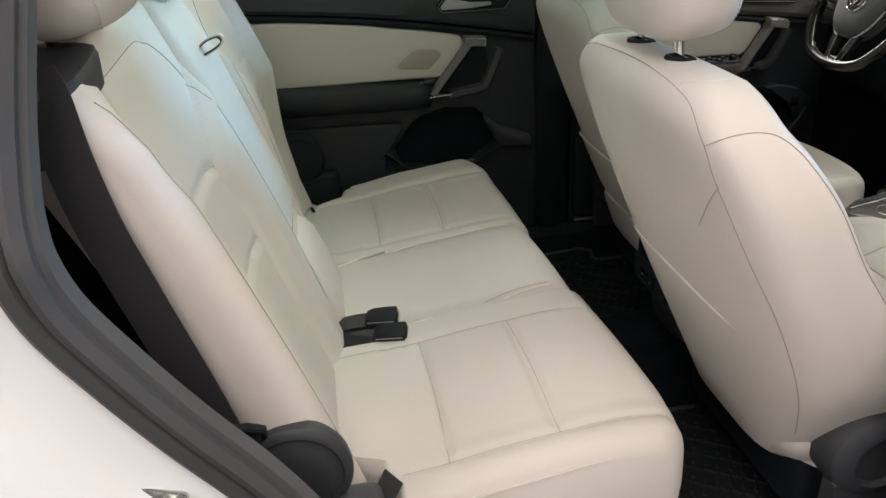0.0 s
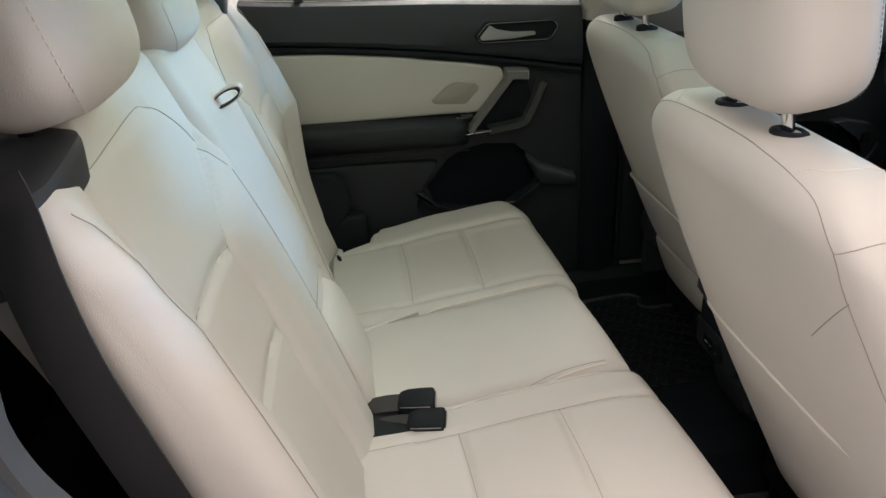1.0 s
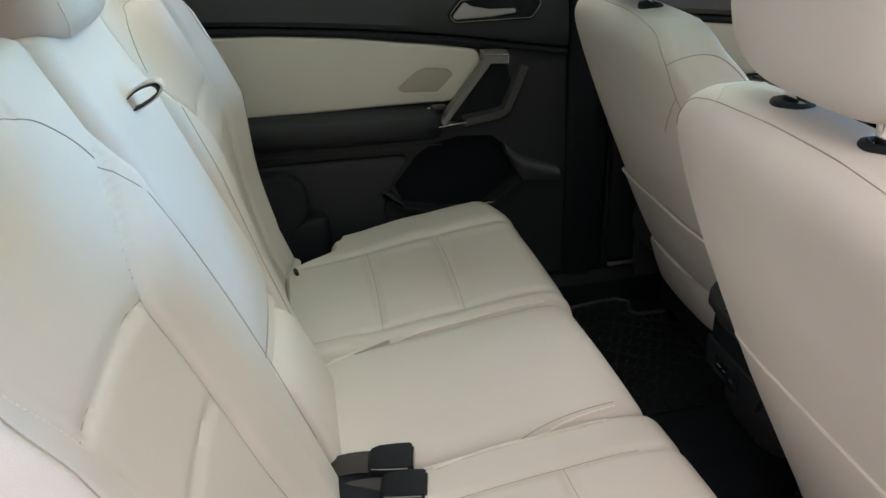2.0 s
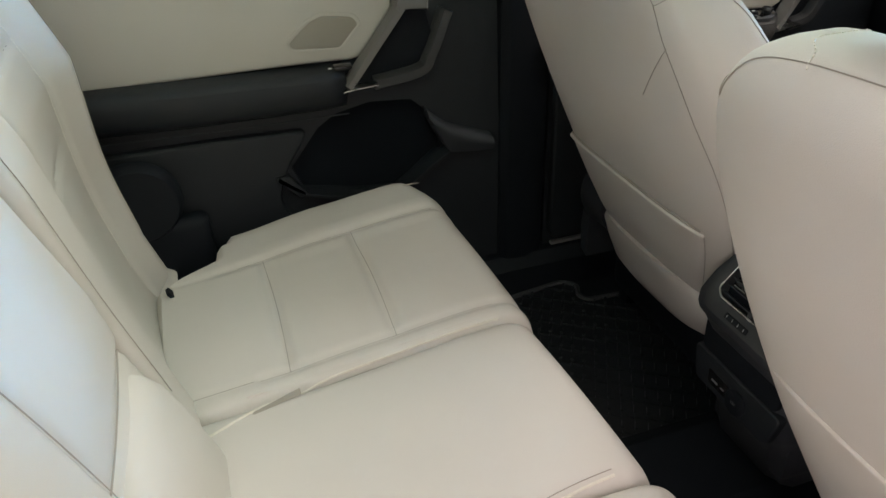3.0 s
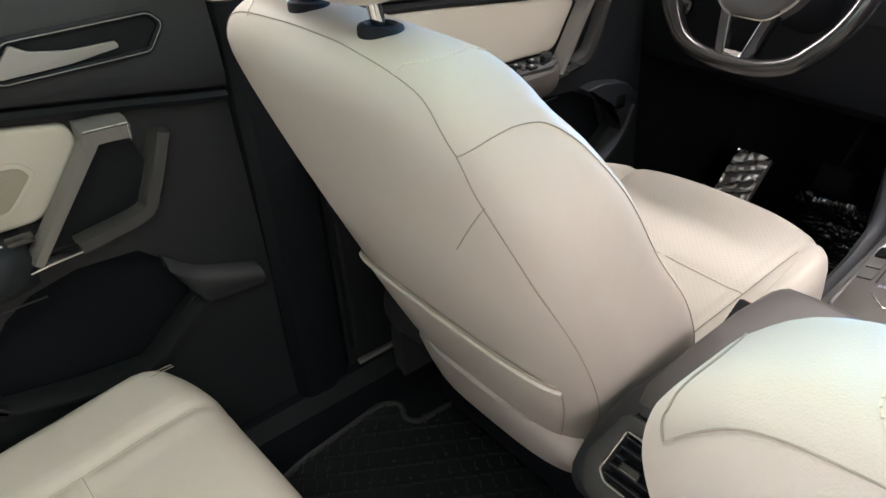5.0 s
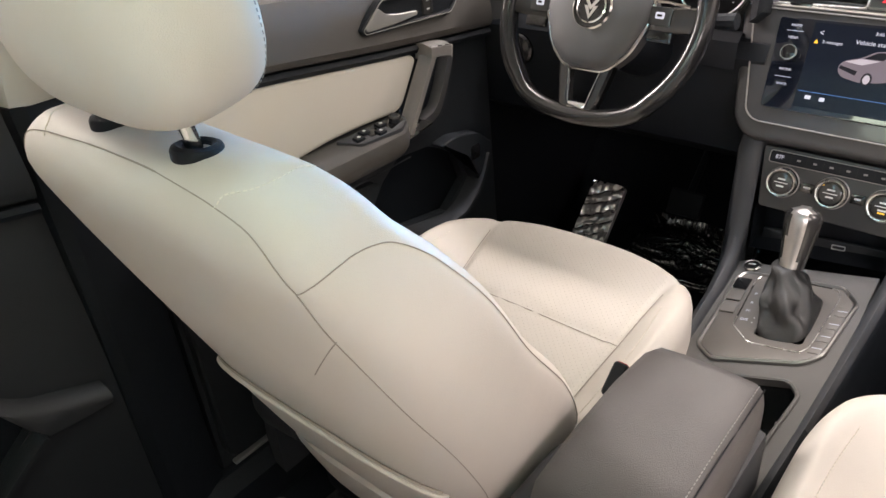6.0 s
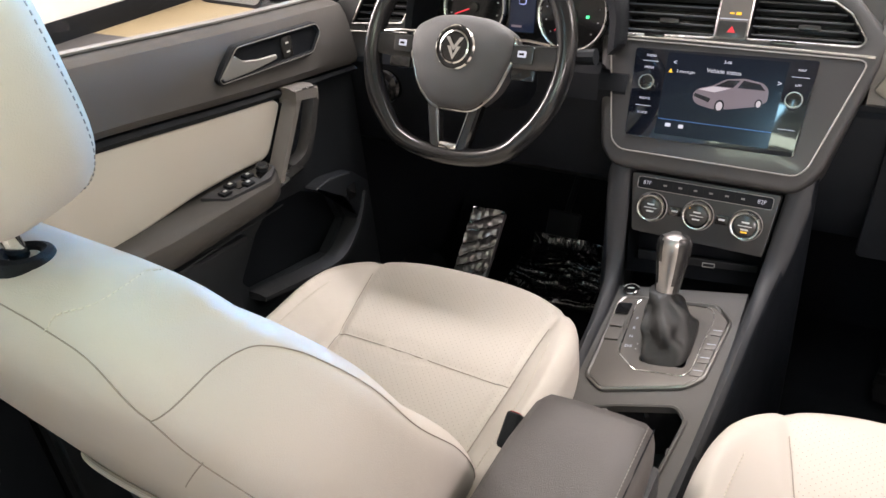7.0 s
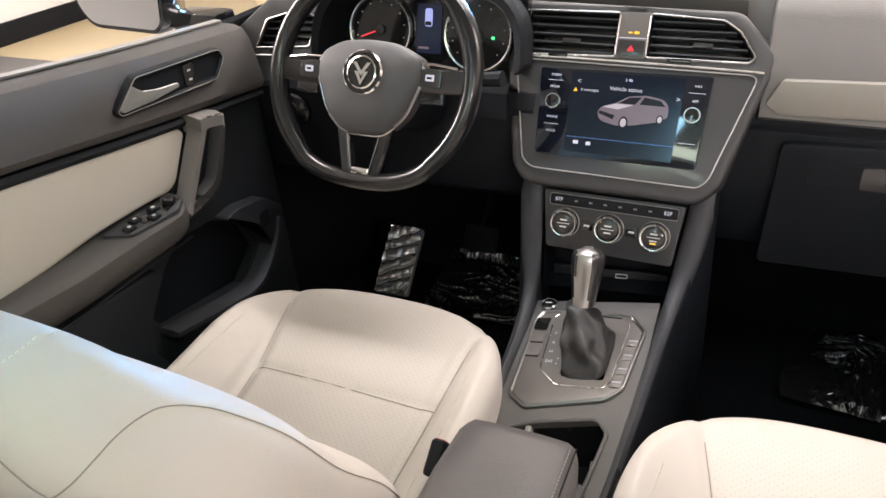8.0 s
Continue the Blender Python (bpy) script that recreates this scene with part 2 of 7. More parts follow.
def tube(pts, r, n=7, closed=False, bm=None):
    """A round rod along points."""
    pts = [Vector(p) for p in pts]
    k = len(pts)
    rings = []
    up = Vector((0.13, 0.31, 0.94))
    for i, p in enumerate(pts):
        if closed:
            t = pts[(i + 1) % k] - pts[i - 1]
        else:
            t = pts[min(i + 1, k - 1)] - pts[max(i - 1, 0)]
        t = t.normalized() if t.length > 1e-9 else Vector((0, 0, 1))
        a = t.cross(up)
        a = a.normalized() if a.length > 1e-4 else t.cross(Vector((1, 0, 0))).normalized()
        b = t.cross(a).normalized()
        rr = r(i / max(1, k - 1)) if callable(r) else r
        rings.append([p + rr * (math.cos(2 * math.pi * j / n) * a + math.sin(2 * math.pi * j / n) * b) for j in range(n)])
    if closed:
        rings.append(rings[0])
        bm2 = loft(rings, True, False, bm)
        bmesh.ops.remove_doubles(bm2, verts=bm2.verts, dist=1e-6)
        return bm2
    return loft(rings, True, True, bm)


def box(c, s, bevel=0.004, m=None, seg=2, bm=None):
    t = bmesh.new()
    bmesh.ops.create_cube(t, size=1.0)
    bmesh.ops.scale(t, vec=s, verts=t.verts)
    if bevel:
        bmesh.ops.bevel(t, geom=list(t.edges), offset=min(bevel, min(s) * 0.45), segments=seg, affect="EDGES", profile=0.6)
    bmesh.ops.translate(t, vec=c, verts=t.verts)
    if m:
        bmesh.ops.transform(t, matrix=m, verts=t.verts)
    return merge(t, bm)


def merge(t, bm):
    """Adds the bmesh t to bm, if there is one."""
    if bm is None:
        return t
    me = bpy.data.meshes.new("join")
    t.to_mesh(me)
    t.free()
    bm.from_mesh(me)
    bpy.data.meshes.remove(me)
    return bm


def plate(poly, m, depth, bevel=0.0, holes=(), bm=None, seg=2):
    """A flat piece with the given outline in the local xy plane of m, thick towards -z, its front at z = 0."""
    t = bmesh.new()
    loops = []
    for loop in (poly, *holes):
        vs = [t.verts.new((p[0], p[1], 0)) for p in loop]
        loops.append([t.edges.new((vs[i], vs[(i + 1) % len(vs)])) for i in range(len(vs))])
    if holes:
        bmesh.ops.triangle_fill(t, use_beauty=True, edges=[e for l in loops for e in l])
    else:
        t.faces.new([e.verts[0] for e in loops[0]])
    top = list(t.faces)
    ret = bmesh.ops.extrude_face_region(t, geom=top)
    bmesh.ops.translate(t, vec=(0, 0, -depth), verts=[v for v in ret["geom"] if isinstance(v, bmesh.types.BMVert)])
    bmesh.ops.recalc_face_normals(t, faces=t.faces)
    if bevel:
        edges = [e for e in t.edges if all(abs(v.co.z) < 1e-7 for v in e.verts) and len(e.link_faces) == 2
                 and any(abs(f.normal.z) < 0.5 for f in e.link_faces)]
        bmesh.ops.bevel(t, geom=edges, offset=bevel, segments=seg, affect="EDGES", profile=0.6)
    bmesh.ops.transform(t, matrix=m, verts=t.verts)
    return merge(t, bm)


def rounded(poly, r, n=4):
    """The outline with its corners rounded."""
    out = []
    k = len(poly)
    for i in range(k):
        p, a, b = Vector(poly[i]), Vector(poly[i - 1]), Vector(poly[(i + 1) % k])
        da, db = (a - p), (b - p)
        q = min(r, da.length * 0.45, db.length * 0.45)
        s, e = p + da.normalized() * q, p + db.normalized() * q
        for j in range(n + 1):
            t = j / n
            out.append(tuple((1 - t) ** 2 * s + 2 * t * (1 - t) * p + t * t * e))
    return out


def rect(x0, y0, x1, y1, r=0.0, n=4):
    p = [(x0, y0), (x1, y0), (x1, y1), (x0, y1)]
    return rounded(p, r, n) if r else p


def inset(poly, d):
    """The outline moved inwards by d (counter-clockwise or clockwise, nearly convex)."""
    k = len(poly)
    area = sum(poly[i - 1][0] * poly[i][1] - poly[i][0] * poly[i - 1][1] for i in range(k))
    s = 1 if area > 0 else -1
    out = []
    for i in range(k):
        p, a, b = Vector(poly[i]), Vector(poly[i - 1]), Vector(poly[(i + 1) % k])
        e1, e2 = (p - a).normalized(), (b - p).normalized()
        n1, n2 = Vector((-e1.y, e1.x)) * s, Vector((-e2.y, e2.x)) * s
        nn = (n1 + n2)
        nn = nn / max(0.3, nn.dot(n1)) if nn.length > 1e-6 else n1
        out.append(tuple(p + nn * d))
    return out


def frame_ring(poly, d, m, depth, lift=0.0, bm=None):
    """A raised border of width d that runs along the outline."""
    inner = inset(poly, d)
    mid = inset(poly, d * 0.5)
    rings = [[m @ Vector((*p, -depth)) for p in poly], [m @ Vector((*p, lift * 0.6)) for p in inset(poly, d * 0.08)],
             [m @ Vector((*p, lift)) for p in mid], [m @ Vector((*p, lift * 0.6)) for p in inset(poly, d * 0.92)],
             [m @ Vector((*p, -depth)) for p in inner]]
    return loft(rings, True, False, bm)


def lathe(profile, m, n=28, bm=None, caps=True):
    """A turned piece: (radius, height) pairs about the local z axis of m."""
    rings = [[m @ Vector((r * math.cos(2 * math.pi * j / n), r * math.sin(2 * math.pi * j / n), h)) for j in range(n)] for r, h in profile]
    return loft(rings, True, caps, bm)


def lerp(table, v):
    """Linear interpolation in rows of (v, value)."""
    if v <= table[0][0]:
        return table[0][1]
    for (a, x), (b, y) in zip(table, table[1:]):
        if v <= b:
            t = (v - a) / (b - a)
            return x + (y - x) * t
    return table[-1][1]


def smooth(table, v):
    """Interpolation in rows of (v, value) with soft turns."""
    if v <= table[0][0]:
        return table[0][1]
    if v >= table[-1][0]:
        return table[-1][1]
    for i in range(len(table) - 1):
        a, b = table[i], table[i + 1]
        if v <= b[0]:
            p = table[i - 1] if i else a
            q = table[i + 2] if i + 2 < len(table) else b
            h = b[0] - a[0]
            m0 = (b[1] - p[1]) / (b[0] - p[0]) * h if i else (b[1] - a[1])
            m1 = (q[1] - a[1]) / (q[0] - a[0]) * h if i + 2 < len(table) else (b[1] - a[1])
            t = (v - a[0]) / h
            return ((2 * t ** 3 - 3 * t * t + 1) * a[1] + (t ** 3 - 2 * t * t + t) * m0
                    + (-2 * t ** 3 + 3 * t * t) * b[1] + (t ** 3 - t * t) * m1)
    return table[-1][1]


def curve_through(pts, n):
    """n + 1 points along a soft curve through the given ones."""
    pts = [Vector(p) for p in pts]
    tabs = [[(i, p[k]) for i, p in enumerate(pts)] for k in range(len(pts[0]))]
    return [Vector([smooth(tab, (len(pts) - 1) * j / n) for tab in tabs]) for j in range(n + 1)]


def dashes(pts, step, fill, r, bm=None):
    """A row of single stitches along points."""
    bm = bm or bmesh.new()
    pts = [Vector(p) for p in pts]
    run, marks = 0.0, [0.0]
    for a, b in zip(pts, pts[1:]):
        run += (b - a).length
        marks.append(run)

    def at(s):
        for i in range(len(pts) - 1):
            if s <= marks[i + 1]:
                return pts[i].lerp(pts[i + 1], (s - marks[i]) / max(1e-9, marks[i + 1] - marks[i]))
        return pts[-1]
    s = 0.0
    while s + step * fill < run:
        tube([at(s), at(s + step * fill)], r, 4, bm=bm)
        s += step
    return bm




def writing(text, m, size, mat, parent, name="lettering", align="CENTER"):
    """Words in the built-in font as a thin mesh on the local xy plane of m."""
    cu = bpy.data.curves.new(name, "FONT")
    cu.body, cu.size, cu.align_x, cu.align_y, cu.extrude = text, size, align, "CENTER", 0.0002
    cu.resolution_u = 2
    tmp = bpy.data.objects.new(name, cu)
    scene.collection.objects.link(tmp)
    bpy.context.view_layer.update()
    me = bpy.data.meshes.new_from_object(tmp.evaluated_get(bpy.context.evaluated_depsgraph_get()))
    bpy.data.objects.remove(tmp)
    bm = bmesh.new()
    bm.from_mesh(me)
    bpy.data.meshes.remove(me)
    bmesh.ops.transform(bm, matrix=m, verts=bm.verts)
    return part(name, bm, mat, parent)

# ---- showroom ----
GROUND = -0.42
solid("ground", box((0.5, 2.0, GROUND - 0.05), (15.0, 18.0, 0.1), 0), floor_tan, "polished tan showroom floor", "floor", kind="structure")
solid("floor_tiles", box((2.5, -0.8, GROUND + 0.002), (17.0, 12.2, 0.004), 0), floor_grey, "dark grey showroom floor area under the car", "floor", kind="structure")
solid("wall_west", box((-5.9, 2.0, 1.5), (0.2, 18.0, 4.0), 0), wall_white, "plain white showroom wall", "wall", kind="structure")
solid("wall_east", box((7.6, 2.0, 1.5), (0.2, 18.0, 4.0), 0), wall_white, "plain white showroom wall", "wall", kind="structure")
solid("wall_south", box((0.85, -6.9, 1.5), (13.4, 0.2, 4.0), 0), wall_white, "plain white showroom wall", "wall", kind="structure")
solid("wall_north", box((0.85, 10.4, 1.5), (13.4, 0.2, 4.0), 0), wall_white, "plain white showroom wall", "wall", kind="structure")
solid("ceiling", box((0.85, 2.0, 3.55), (14.0, 18.0, 0.1), 0), wall_white, "plain white showroom ceiling", "ceiling", kind="structure")
solid("baseboard", box((-5.78, 2.0, GROUND + 0.09), (0.03, 17.0, 0.18), 0.004), black_plastic, "black baseboard along the white wall", "baseboard", kind="structure")

# ---- car shell ----
floor_bm = loft([[(x, y, z) for y, z in ((-0.05, 0.02), (0.75, 0.02), (0.80, 0.0), (2.62, 0.0), (2.90, 0.03), (3.04, 0.20), (3.12, 0.60),
                                       (3.13, 0.56), (3.08, 0.16), (2.92, -0.02), (2.60, -0.05), (-0.05, -0.05))] for x in (-0.80, -0.3, 0.3, 0.80)])
solid("floor", floor_bm, carpet, "black carpet of the car floor and footwells", "floor", kind="structure")
solid("tunnel", loft([[(x, y, z) for x, z in ((-0.15, -0.01), (-0.12, 0.10), (-0.07, 0.14), (0.07, 0.14), (0.12, 0.10), (0.15, -0.01))] for y in (0.82, 1.2, 2.0, 2.95)]),
      carpet, "carpeted centre tunnel of the car floor", "floor", kind="structure")
for sx in (-1, 1):
    sill = loft([[(sx * x, y, z) for x, z in ((0.69, -0.01), (0.70, 0.07), (0.725, 0.095), (0.78, 0.10), (0.82, 0.085), (0.82, -0.04))] for y in (0.60, 1.5, 2.0, 2.7)])
    solid("sill_trim", sill, black_plastic, "black plastic door sill trim along the floor edge", "sill", kind="structure")
def roof_point(x, y, lift=0.0):
    return Vector((x, y, 1.335 - 0.05 * (x / 0.66) ** 2 - 0.05 * (y / 1.175 - 1) ** 2 + lift))


def roof_sheet(lift, thick, opening):
    """A roof layer with the sunroof's opening left out."""
    bm = bmesh.new()
    xs_ = [-0.66, -0.55, -0.42, -0.2, 0.0, 0.2, 0.42, 0.55, 0.66]
    # unseen opening, set back to keep overhead light off the front seats
    ys_ = [0.0, 0.3, 0.5, 0.62, 0.9, 1.15, 1.35, 1.55, 1.75, 2.06, 2.35]
    vs = [[bm.verts.new(roof_point(x, y, lift)) for y in ys_] for x in xs_]
    for i in range(8):
        for j in range(10):
            inside = 2 <= i <= 5 and 3 <= j <= 7
            if inside != opening:
                bm.faces.new((vs[i][j], vs[i + 1][j], vs[i + 1][j + 1], vs[i][j + 1]))
    bmesh.ops.delete(bm, geom=[v for v in bm.verts if not v.link_faces], context="VERTS")
    bmesh.ops.solidify(bm, geom=list(bm.faces), thickness=-thick)
    return bm


roof = roof_sheet(0.0, 0.03, True)
solid("roof_panel", roof_sheet(0.040, 0.012, True), white_paint, "white painted car roof round the glass sunroof", "roof", kind="structure")
solid("sunroof_glass", roof_sheet(0.044, 0.005, False), roof_glass_mat, "tinted glass of the panoramic sunroof", "window", kind="structure")
solid("headliner", roof, headliner_mat, "pale fabric headliner under the car roof", "ceiling", kind="structure")

# rear of the cabin, behind the bench
solid("wall_rear", box((0, -0.02, 0.55), (1.5, 0.06, 1.3), 0.01), black_plastic, "dark trim closing the boot behind the rear bench", "wall", kind="structure")
for sx in (-1, 1):
    q = loft([[(sx * x, y, z) for x, z in ((0.74, 0.0), (0.70, 0.30), (0.695, 0.60), (0.705, 0.88), (0.74, 0.90), (0.80, 0.88), (0.82, 0.4), (0.80, 0.0))]
              for y in (0.0, 0.25, 0.36, 0.42 if sx > 0 else 0.60)])
    solid("quarter_trim", q, black_plastic, "black plastic side trim beside the rear bench", "trim", kind="structure")
    cp = loft([[(sx * (0.735 - 0.12 * t), 0.30, 0.885 + 0.42 * t), (sx * (0.715 - 0.12 * t), 0.45, 0.885 + 0.42 * t), (sx * (0.745 - 0.14 * t), 0.565 + 0.04 * t * t, 0.885 + 0.42 * t),
                (sx * (0.772 - 0.15 * t), 0.582 + 0.055 * t * t, 0.885 + 0.42 * t), (sx * (0.785 - 0.15 * t), 0.50, 0.885 + 0.42 * t)] for t in (0, 0.25, 0.5, 0.75, 1)])
    solid("rear_pillar_trim", cp, pillar_beige, "pale trim of the rear roof pillar", "trim", kind="structure")

# left B pillar: black below the belt line, pale above
bp = loft([[(x, y, z) for x, y in ((-0.80, 1.485), (-0.735, 1.49 + 0.005), (-0.722, 1.51), (-0.720, 1.56), (-0.732, 1.60), (-0.80, 1.61))]
           for z in (0.07, 0.4, 0.84)])
solid("pillar_trim", bp, black_plastic, "black lower trim of the door pillar", "trim", kind="structure")
bp = loft([[(x + 0.17 * t, y, 0.842 + 0.45 * t) for x, y in ((-0.80, 1.485), (-0.733, 1.495), (-0.718, 1.515), (-0.716, 1.56), (-0.728, 1.60), (-0.80, 1.61))]
           for t in (0, 0.5, 1)])
solid("pillar_trim", bp, pillar_beige, "pale upper trim of the door pillar", "trim", kind="structure")
# right side: pillar and front door, never looked at, close the cabin
solid("pillar_trim", loft([[(0.80 - 0.16 * t, 1.61, 0.07 + 1.22 * t), (0.74 - 0.14 * t, 1.63, 0.07 + 1.22 * t), (0.74 - 0.14 * t, 1.69, 0.07 + 1.22 * t),
                            (0.80 - 0.16 * t, 1.70, 0.07 + 1.22 * t)] for t in (0, 0.6, 1)]), black_plastic, "dark trim of the door pillar", "trim", kind="structure")
solid("wall_east_door", box((0.775, 2.18, 0.46), (0.05, 0.94, 0.78), 0.02), dark_plastic, "plain inner panel of the closed front door", "door", kind="structure")


def glass_pane(name, corners, label):
    bm = bmesh.new()
    vs = [bm.verts.new(c) for c in corners]
    bm.faces.new(vs)
    bmesh.ops.solidify(bm, geom=list(bm.faces), thickness=0.004)
    return solid(name, bm, window_glass, label, "window", kind="structure")


# closing walls of the footwells and the outer skin of the sides
for sx in (-1, 1):
    solid("kick_wall", box((sx * 0.80, 2.84, 0.38), (0.03, 0.80, 0.88), 0.004), carpet, "black side wall of the front footwell", "wall", kind="structure")
solid("body_side", box((-0.868, 1.75, 0.30), (0.03, 3.3, 0.96), 0.012), white_paint, "white painted outer side of the car", "car body", kind="structure")
solid("body_side", box((0.868, 2.52, 0.33), (0.03, 1.60, 1.02), 0.012), white_paint, "white painted outer side of the car", "car body", kind="structure")
# unseen box added to keep light from leaking in behind the door opening
solid("body_side", box((0.825, 0.10, 0.40), (0.02, 0.40, 0.95), 0.008), white_paint, "unseen light blocker behind the white rear quarter", "car body", kind="structure")

glass_pane("window_1", ((-0.80, 0.66, 0.90), (-0.80, 1.50, 0.88), (-0.62, 1.50, 1.29), (-0.62, 0.72, 1.29)), "green-tinted side window of the rear door")
glass_pane("window_2", ((-0.80, 1.60, 0.87), (-0.80, 2.60, 0.80), (-0.62, 2.10, 1.29), (-0.62, 1.60, 1.29)), "green-tinted side window of the front door")
glass_pane("window_3", ((0.80, 1.64, 0.87), (0.80, 2.66, 0.80), (0.62, 2.14, 1.29), (0.62, 1.64, 1.29)), "green-tinted side window of the front door")
glass_pane("windscreen", ((-0.70, 3.25, 0.86), (0.70, 3.25, 0.86), (0.60, 2.32, 1.30), (-0.60, 2.32, 1.30)), "tinted windscreen above the dashboard")
for sx in (-1, 1):
    solid("windscreen_pillar", tube(curve_through([(sx * 0.79, 2.72, 0.80), (sx * 0.72, 2.55, 1.05), (sx * 0.63, 2.28, 1.31)], 8), 0.035, 8),
          pillar_beige, "slim windscreen pillar trim", "trim", kind="structure")
solid("firewall", box((0, 3.16, 0.60), (1.56, 0.06, 0.60), 0.01), carpet, "dark bulkhead at the front of the footwells", "wall", kind="structure")

# right rear door opening: rubber seal, painted body edge, striker
edge = [(0.640, 1.24), (0.612, 1.13), (0.588, 1.0), (0.579, 0.93), (0.577, 0.87), (0.591, 0.80), (0.632, 0.725), (0.683, 0.645), (0.747, 0.555),
        (0.80, 0.46), (0.835, 0.35), (0.86, 0.22), (0.90, 0.14), (1.0, 0.105)]
xs = lambda z: 0.80 - 0.16 * max(0, z - 0.85) / 0.45
seal_path = [Vector((xs(p[1]), p[0], p[1])) for p in curve_through(edge, 70)]


def along_edge(offsets, nx):
    """Rings along the door opening: (outwards in the side's plane, sideways) pairs."""
    rings = []
    for i, p in enumerate(seal_path):
        t = (seal_path[min(i + 1, 70)] - seal_path[max(i - 1, 0)])
        o = Vector((0, t.z, -t.y)).normalized()
        if o.y > 0:
            o = -o
        rings.append([p + o * a + Vector((b, 0, 0)) for a, b in offsets])
    return rings


opening = thing("door_opening", "white painted rear door opening with a black rubber seal", "door frame", kind="structure", at=(0.8, 0.7, 0.2))
part("rubber_seal", loft(along_edge([(0.0, -0.012), (0.0, 0.006), (0.010, 0.014), (0.018, 0.012), (0.021, 0.007), (0.025, 0.012), (0.037, 0.013),
                                     (0.044, 0.006), (0.044, -0.012)], 0)), rubber, opening, "ribbed black rubber door seal")
part("inner_liner", loft(along_edge([(0.020, -0.034), (0.046, -0.016), (0.30, -0.022), (0.42, -0.03)], 0), closed=False, caps=False), black_plastic, opening, "black lining behind the seal")
part("inner_trim_edge", loft(along_edge([(-0.008, -0.03), (-0.007, -0.006), (0.002, -0.004), (0.002, -0.03)], 0)), seal_grey, opening, "grey edge strip inside the seal")
part("painted_body", loft(along_edge([(0.042, -0.008), (0.048, 0.0), (0.062, 0.004), (0.085, 0.010), (0.12, 0.022), (0.16, 0.045), (0.22, 0.062), (0.32, 0.066)], 0), closed=False, caps=False),
     white_paint, opening, "glossy white painted body edge")
st = axes((0.812, 0.628, 0.562), (0, 0.9, -0.4), (0, 0.4, 0.9))
part("striker_plate", plate(rounded(rect(-0.030, -0.016, 0.030, 0.016), 0.01), st, 0.006, 0.002), satin_chrome, opening, "steel door striker plate")
part("striker_loop", tube([st @ Vector(p) for p in ((-0.018, 0, 0), (-0.018, 0, 0.022), (-0.012, 0, 0.028), (0.012, 0, 0.028), (0.018, 0, 0.022), (0.018, 0, 0))], 0.0045, 8),
     satin_chrome, opening, "steel door striker loop")

# ---- rear bench ----
bench = thing("rear_bench", "beige leatherette rear bench with three seats and dark seat-belt buckles", "bench seat", at=(0, 1.0, 0.0))
TOP = [(0.77, 0.332), (0.85, 0.340), (0.97, 0.352), (1.05, 0.362), (1.14, 0.376), (1.22, 0.386), (1.27, 0.387), (1.34, 0.380)]


CROSS = {-1: (0.946, 1.107), 1: (0.975, 1.148)}  # cross seams of the outer seats
RUN = {-1: (0.206, 0.508), 1: (0.250, 0.592)}  # their inner and outer lengthwise seams


def cushion_z(x, y, side):
    """Height of the bench cushion: soft swell, seams pressed in, a raised outer bolster."""
    z = smooth(TOP, y)
    a = abs(x)
    if side:
        inner, outer = RUN[side]
        if inner < a < outer:
            w = min(1, (a - inner) / 0.02, (outer - a) / 0.02)
            for ys in CROSS[side]:
                z -= 0.0058 * w * math.exp(-((y - ys) / 0.009) ** 2)
        z -= 0.0060 * math.exp(-((a - inner) / 0.008) ** 2) * (1 if y > 0.9 else 0.4)
        z -= 0.0055 * math.exp(-((a - outer) / 0.009) ** 2)
        z += 0.012 * max(0, min(1, (a - outer + 0.04) / 0.07)) * min(1, max(0, (y - 0.85) / 0.2))
        z += 0.006 * math.cos((a - 0.41) / 0.36 * math.pi)
        z += 0.003 * math.sin(max(0, min(1, (y - CROSS[side][0]) / (CROSS[side][1] - CROSS[side][0]))) * math.pi)
    else:
        z += 0.004 - 0.25 * x * x
    return z


def bench_cushion(x0, x1, side):
    rings = []
    n = 80 if side else 30
    R = 0.030
    for i in range(n + 1):
        x = x0 + (x1 - x0) * i / n
        e = min(x - x0, x1 - x) + 0.0005
        outer = side and ((x - x0 if side < 0 else x1 - x) < 0.2)
        R_ = 0.04 if outer else 0.022
        drop = R_ - math.sqrt(max(0, R_ * R_ - max(0, R_ - e) ** 2))
        a = abs(x)
        y0 = (0.775 if x > 0 else 0.755) if a < 0.50 else ((0.775 if x > 0 else 0.755) + (0.09 if x > 0 else 0.11) * min(1, (a - 0.50) / 0.055) ** 1.5)
        if a > 0.60:
            y0 = 0.885
        yf = 1.328 + 0.022 * (x / 0.45) - 0.6 * drop - (0.030 * max(0, (a - 0.50) / 0.15) ** 2 if side else 0.012)
        prof = [(y0 + 0.01, 0.06), (y0, 0.16), (y0, smooth(TOP, y0) - 0.030 - drop), (y0 + 0.006, smooth(TOP, y0) - 0.010 - drop)]
        m = 90
        for j in range(m + 1):
            y = y0 + 0.016 + (yf - 0.05 - y0 - 0.016) * j / m
            prof.append((y, cushion_z(x, y, side) - drop))
        zt = cushion_z(x, yf - 0.05, side) - drop
        for k in range(1, 8):
            t = k / 7 * math.pi / 2
            prof.append((yf - 0.05 + 0.05 * math.sin(t), zt - 0.065 * (1 - math.cos(t))))
        prof += [(yf + 0.002, zt - 0.11), (yf - 0.006, 0.16), (yf - 0.03, 0.07)]
        rings.append([(x, y, z) for y, z in prof])
    return loft(rings)


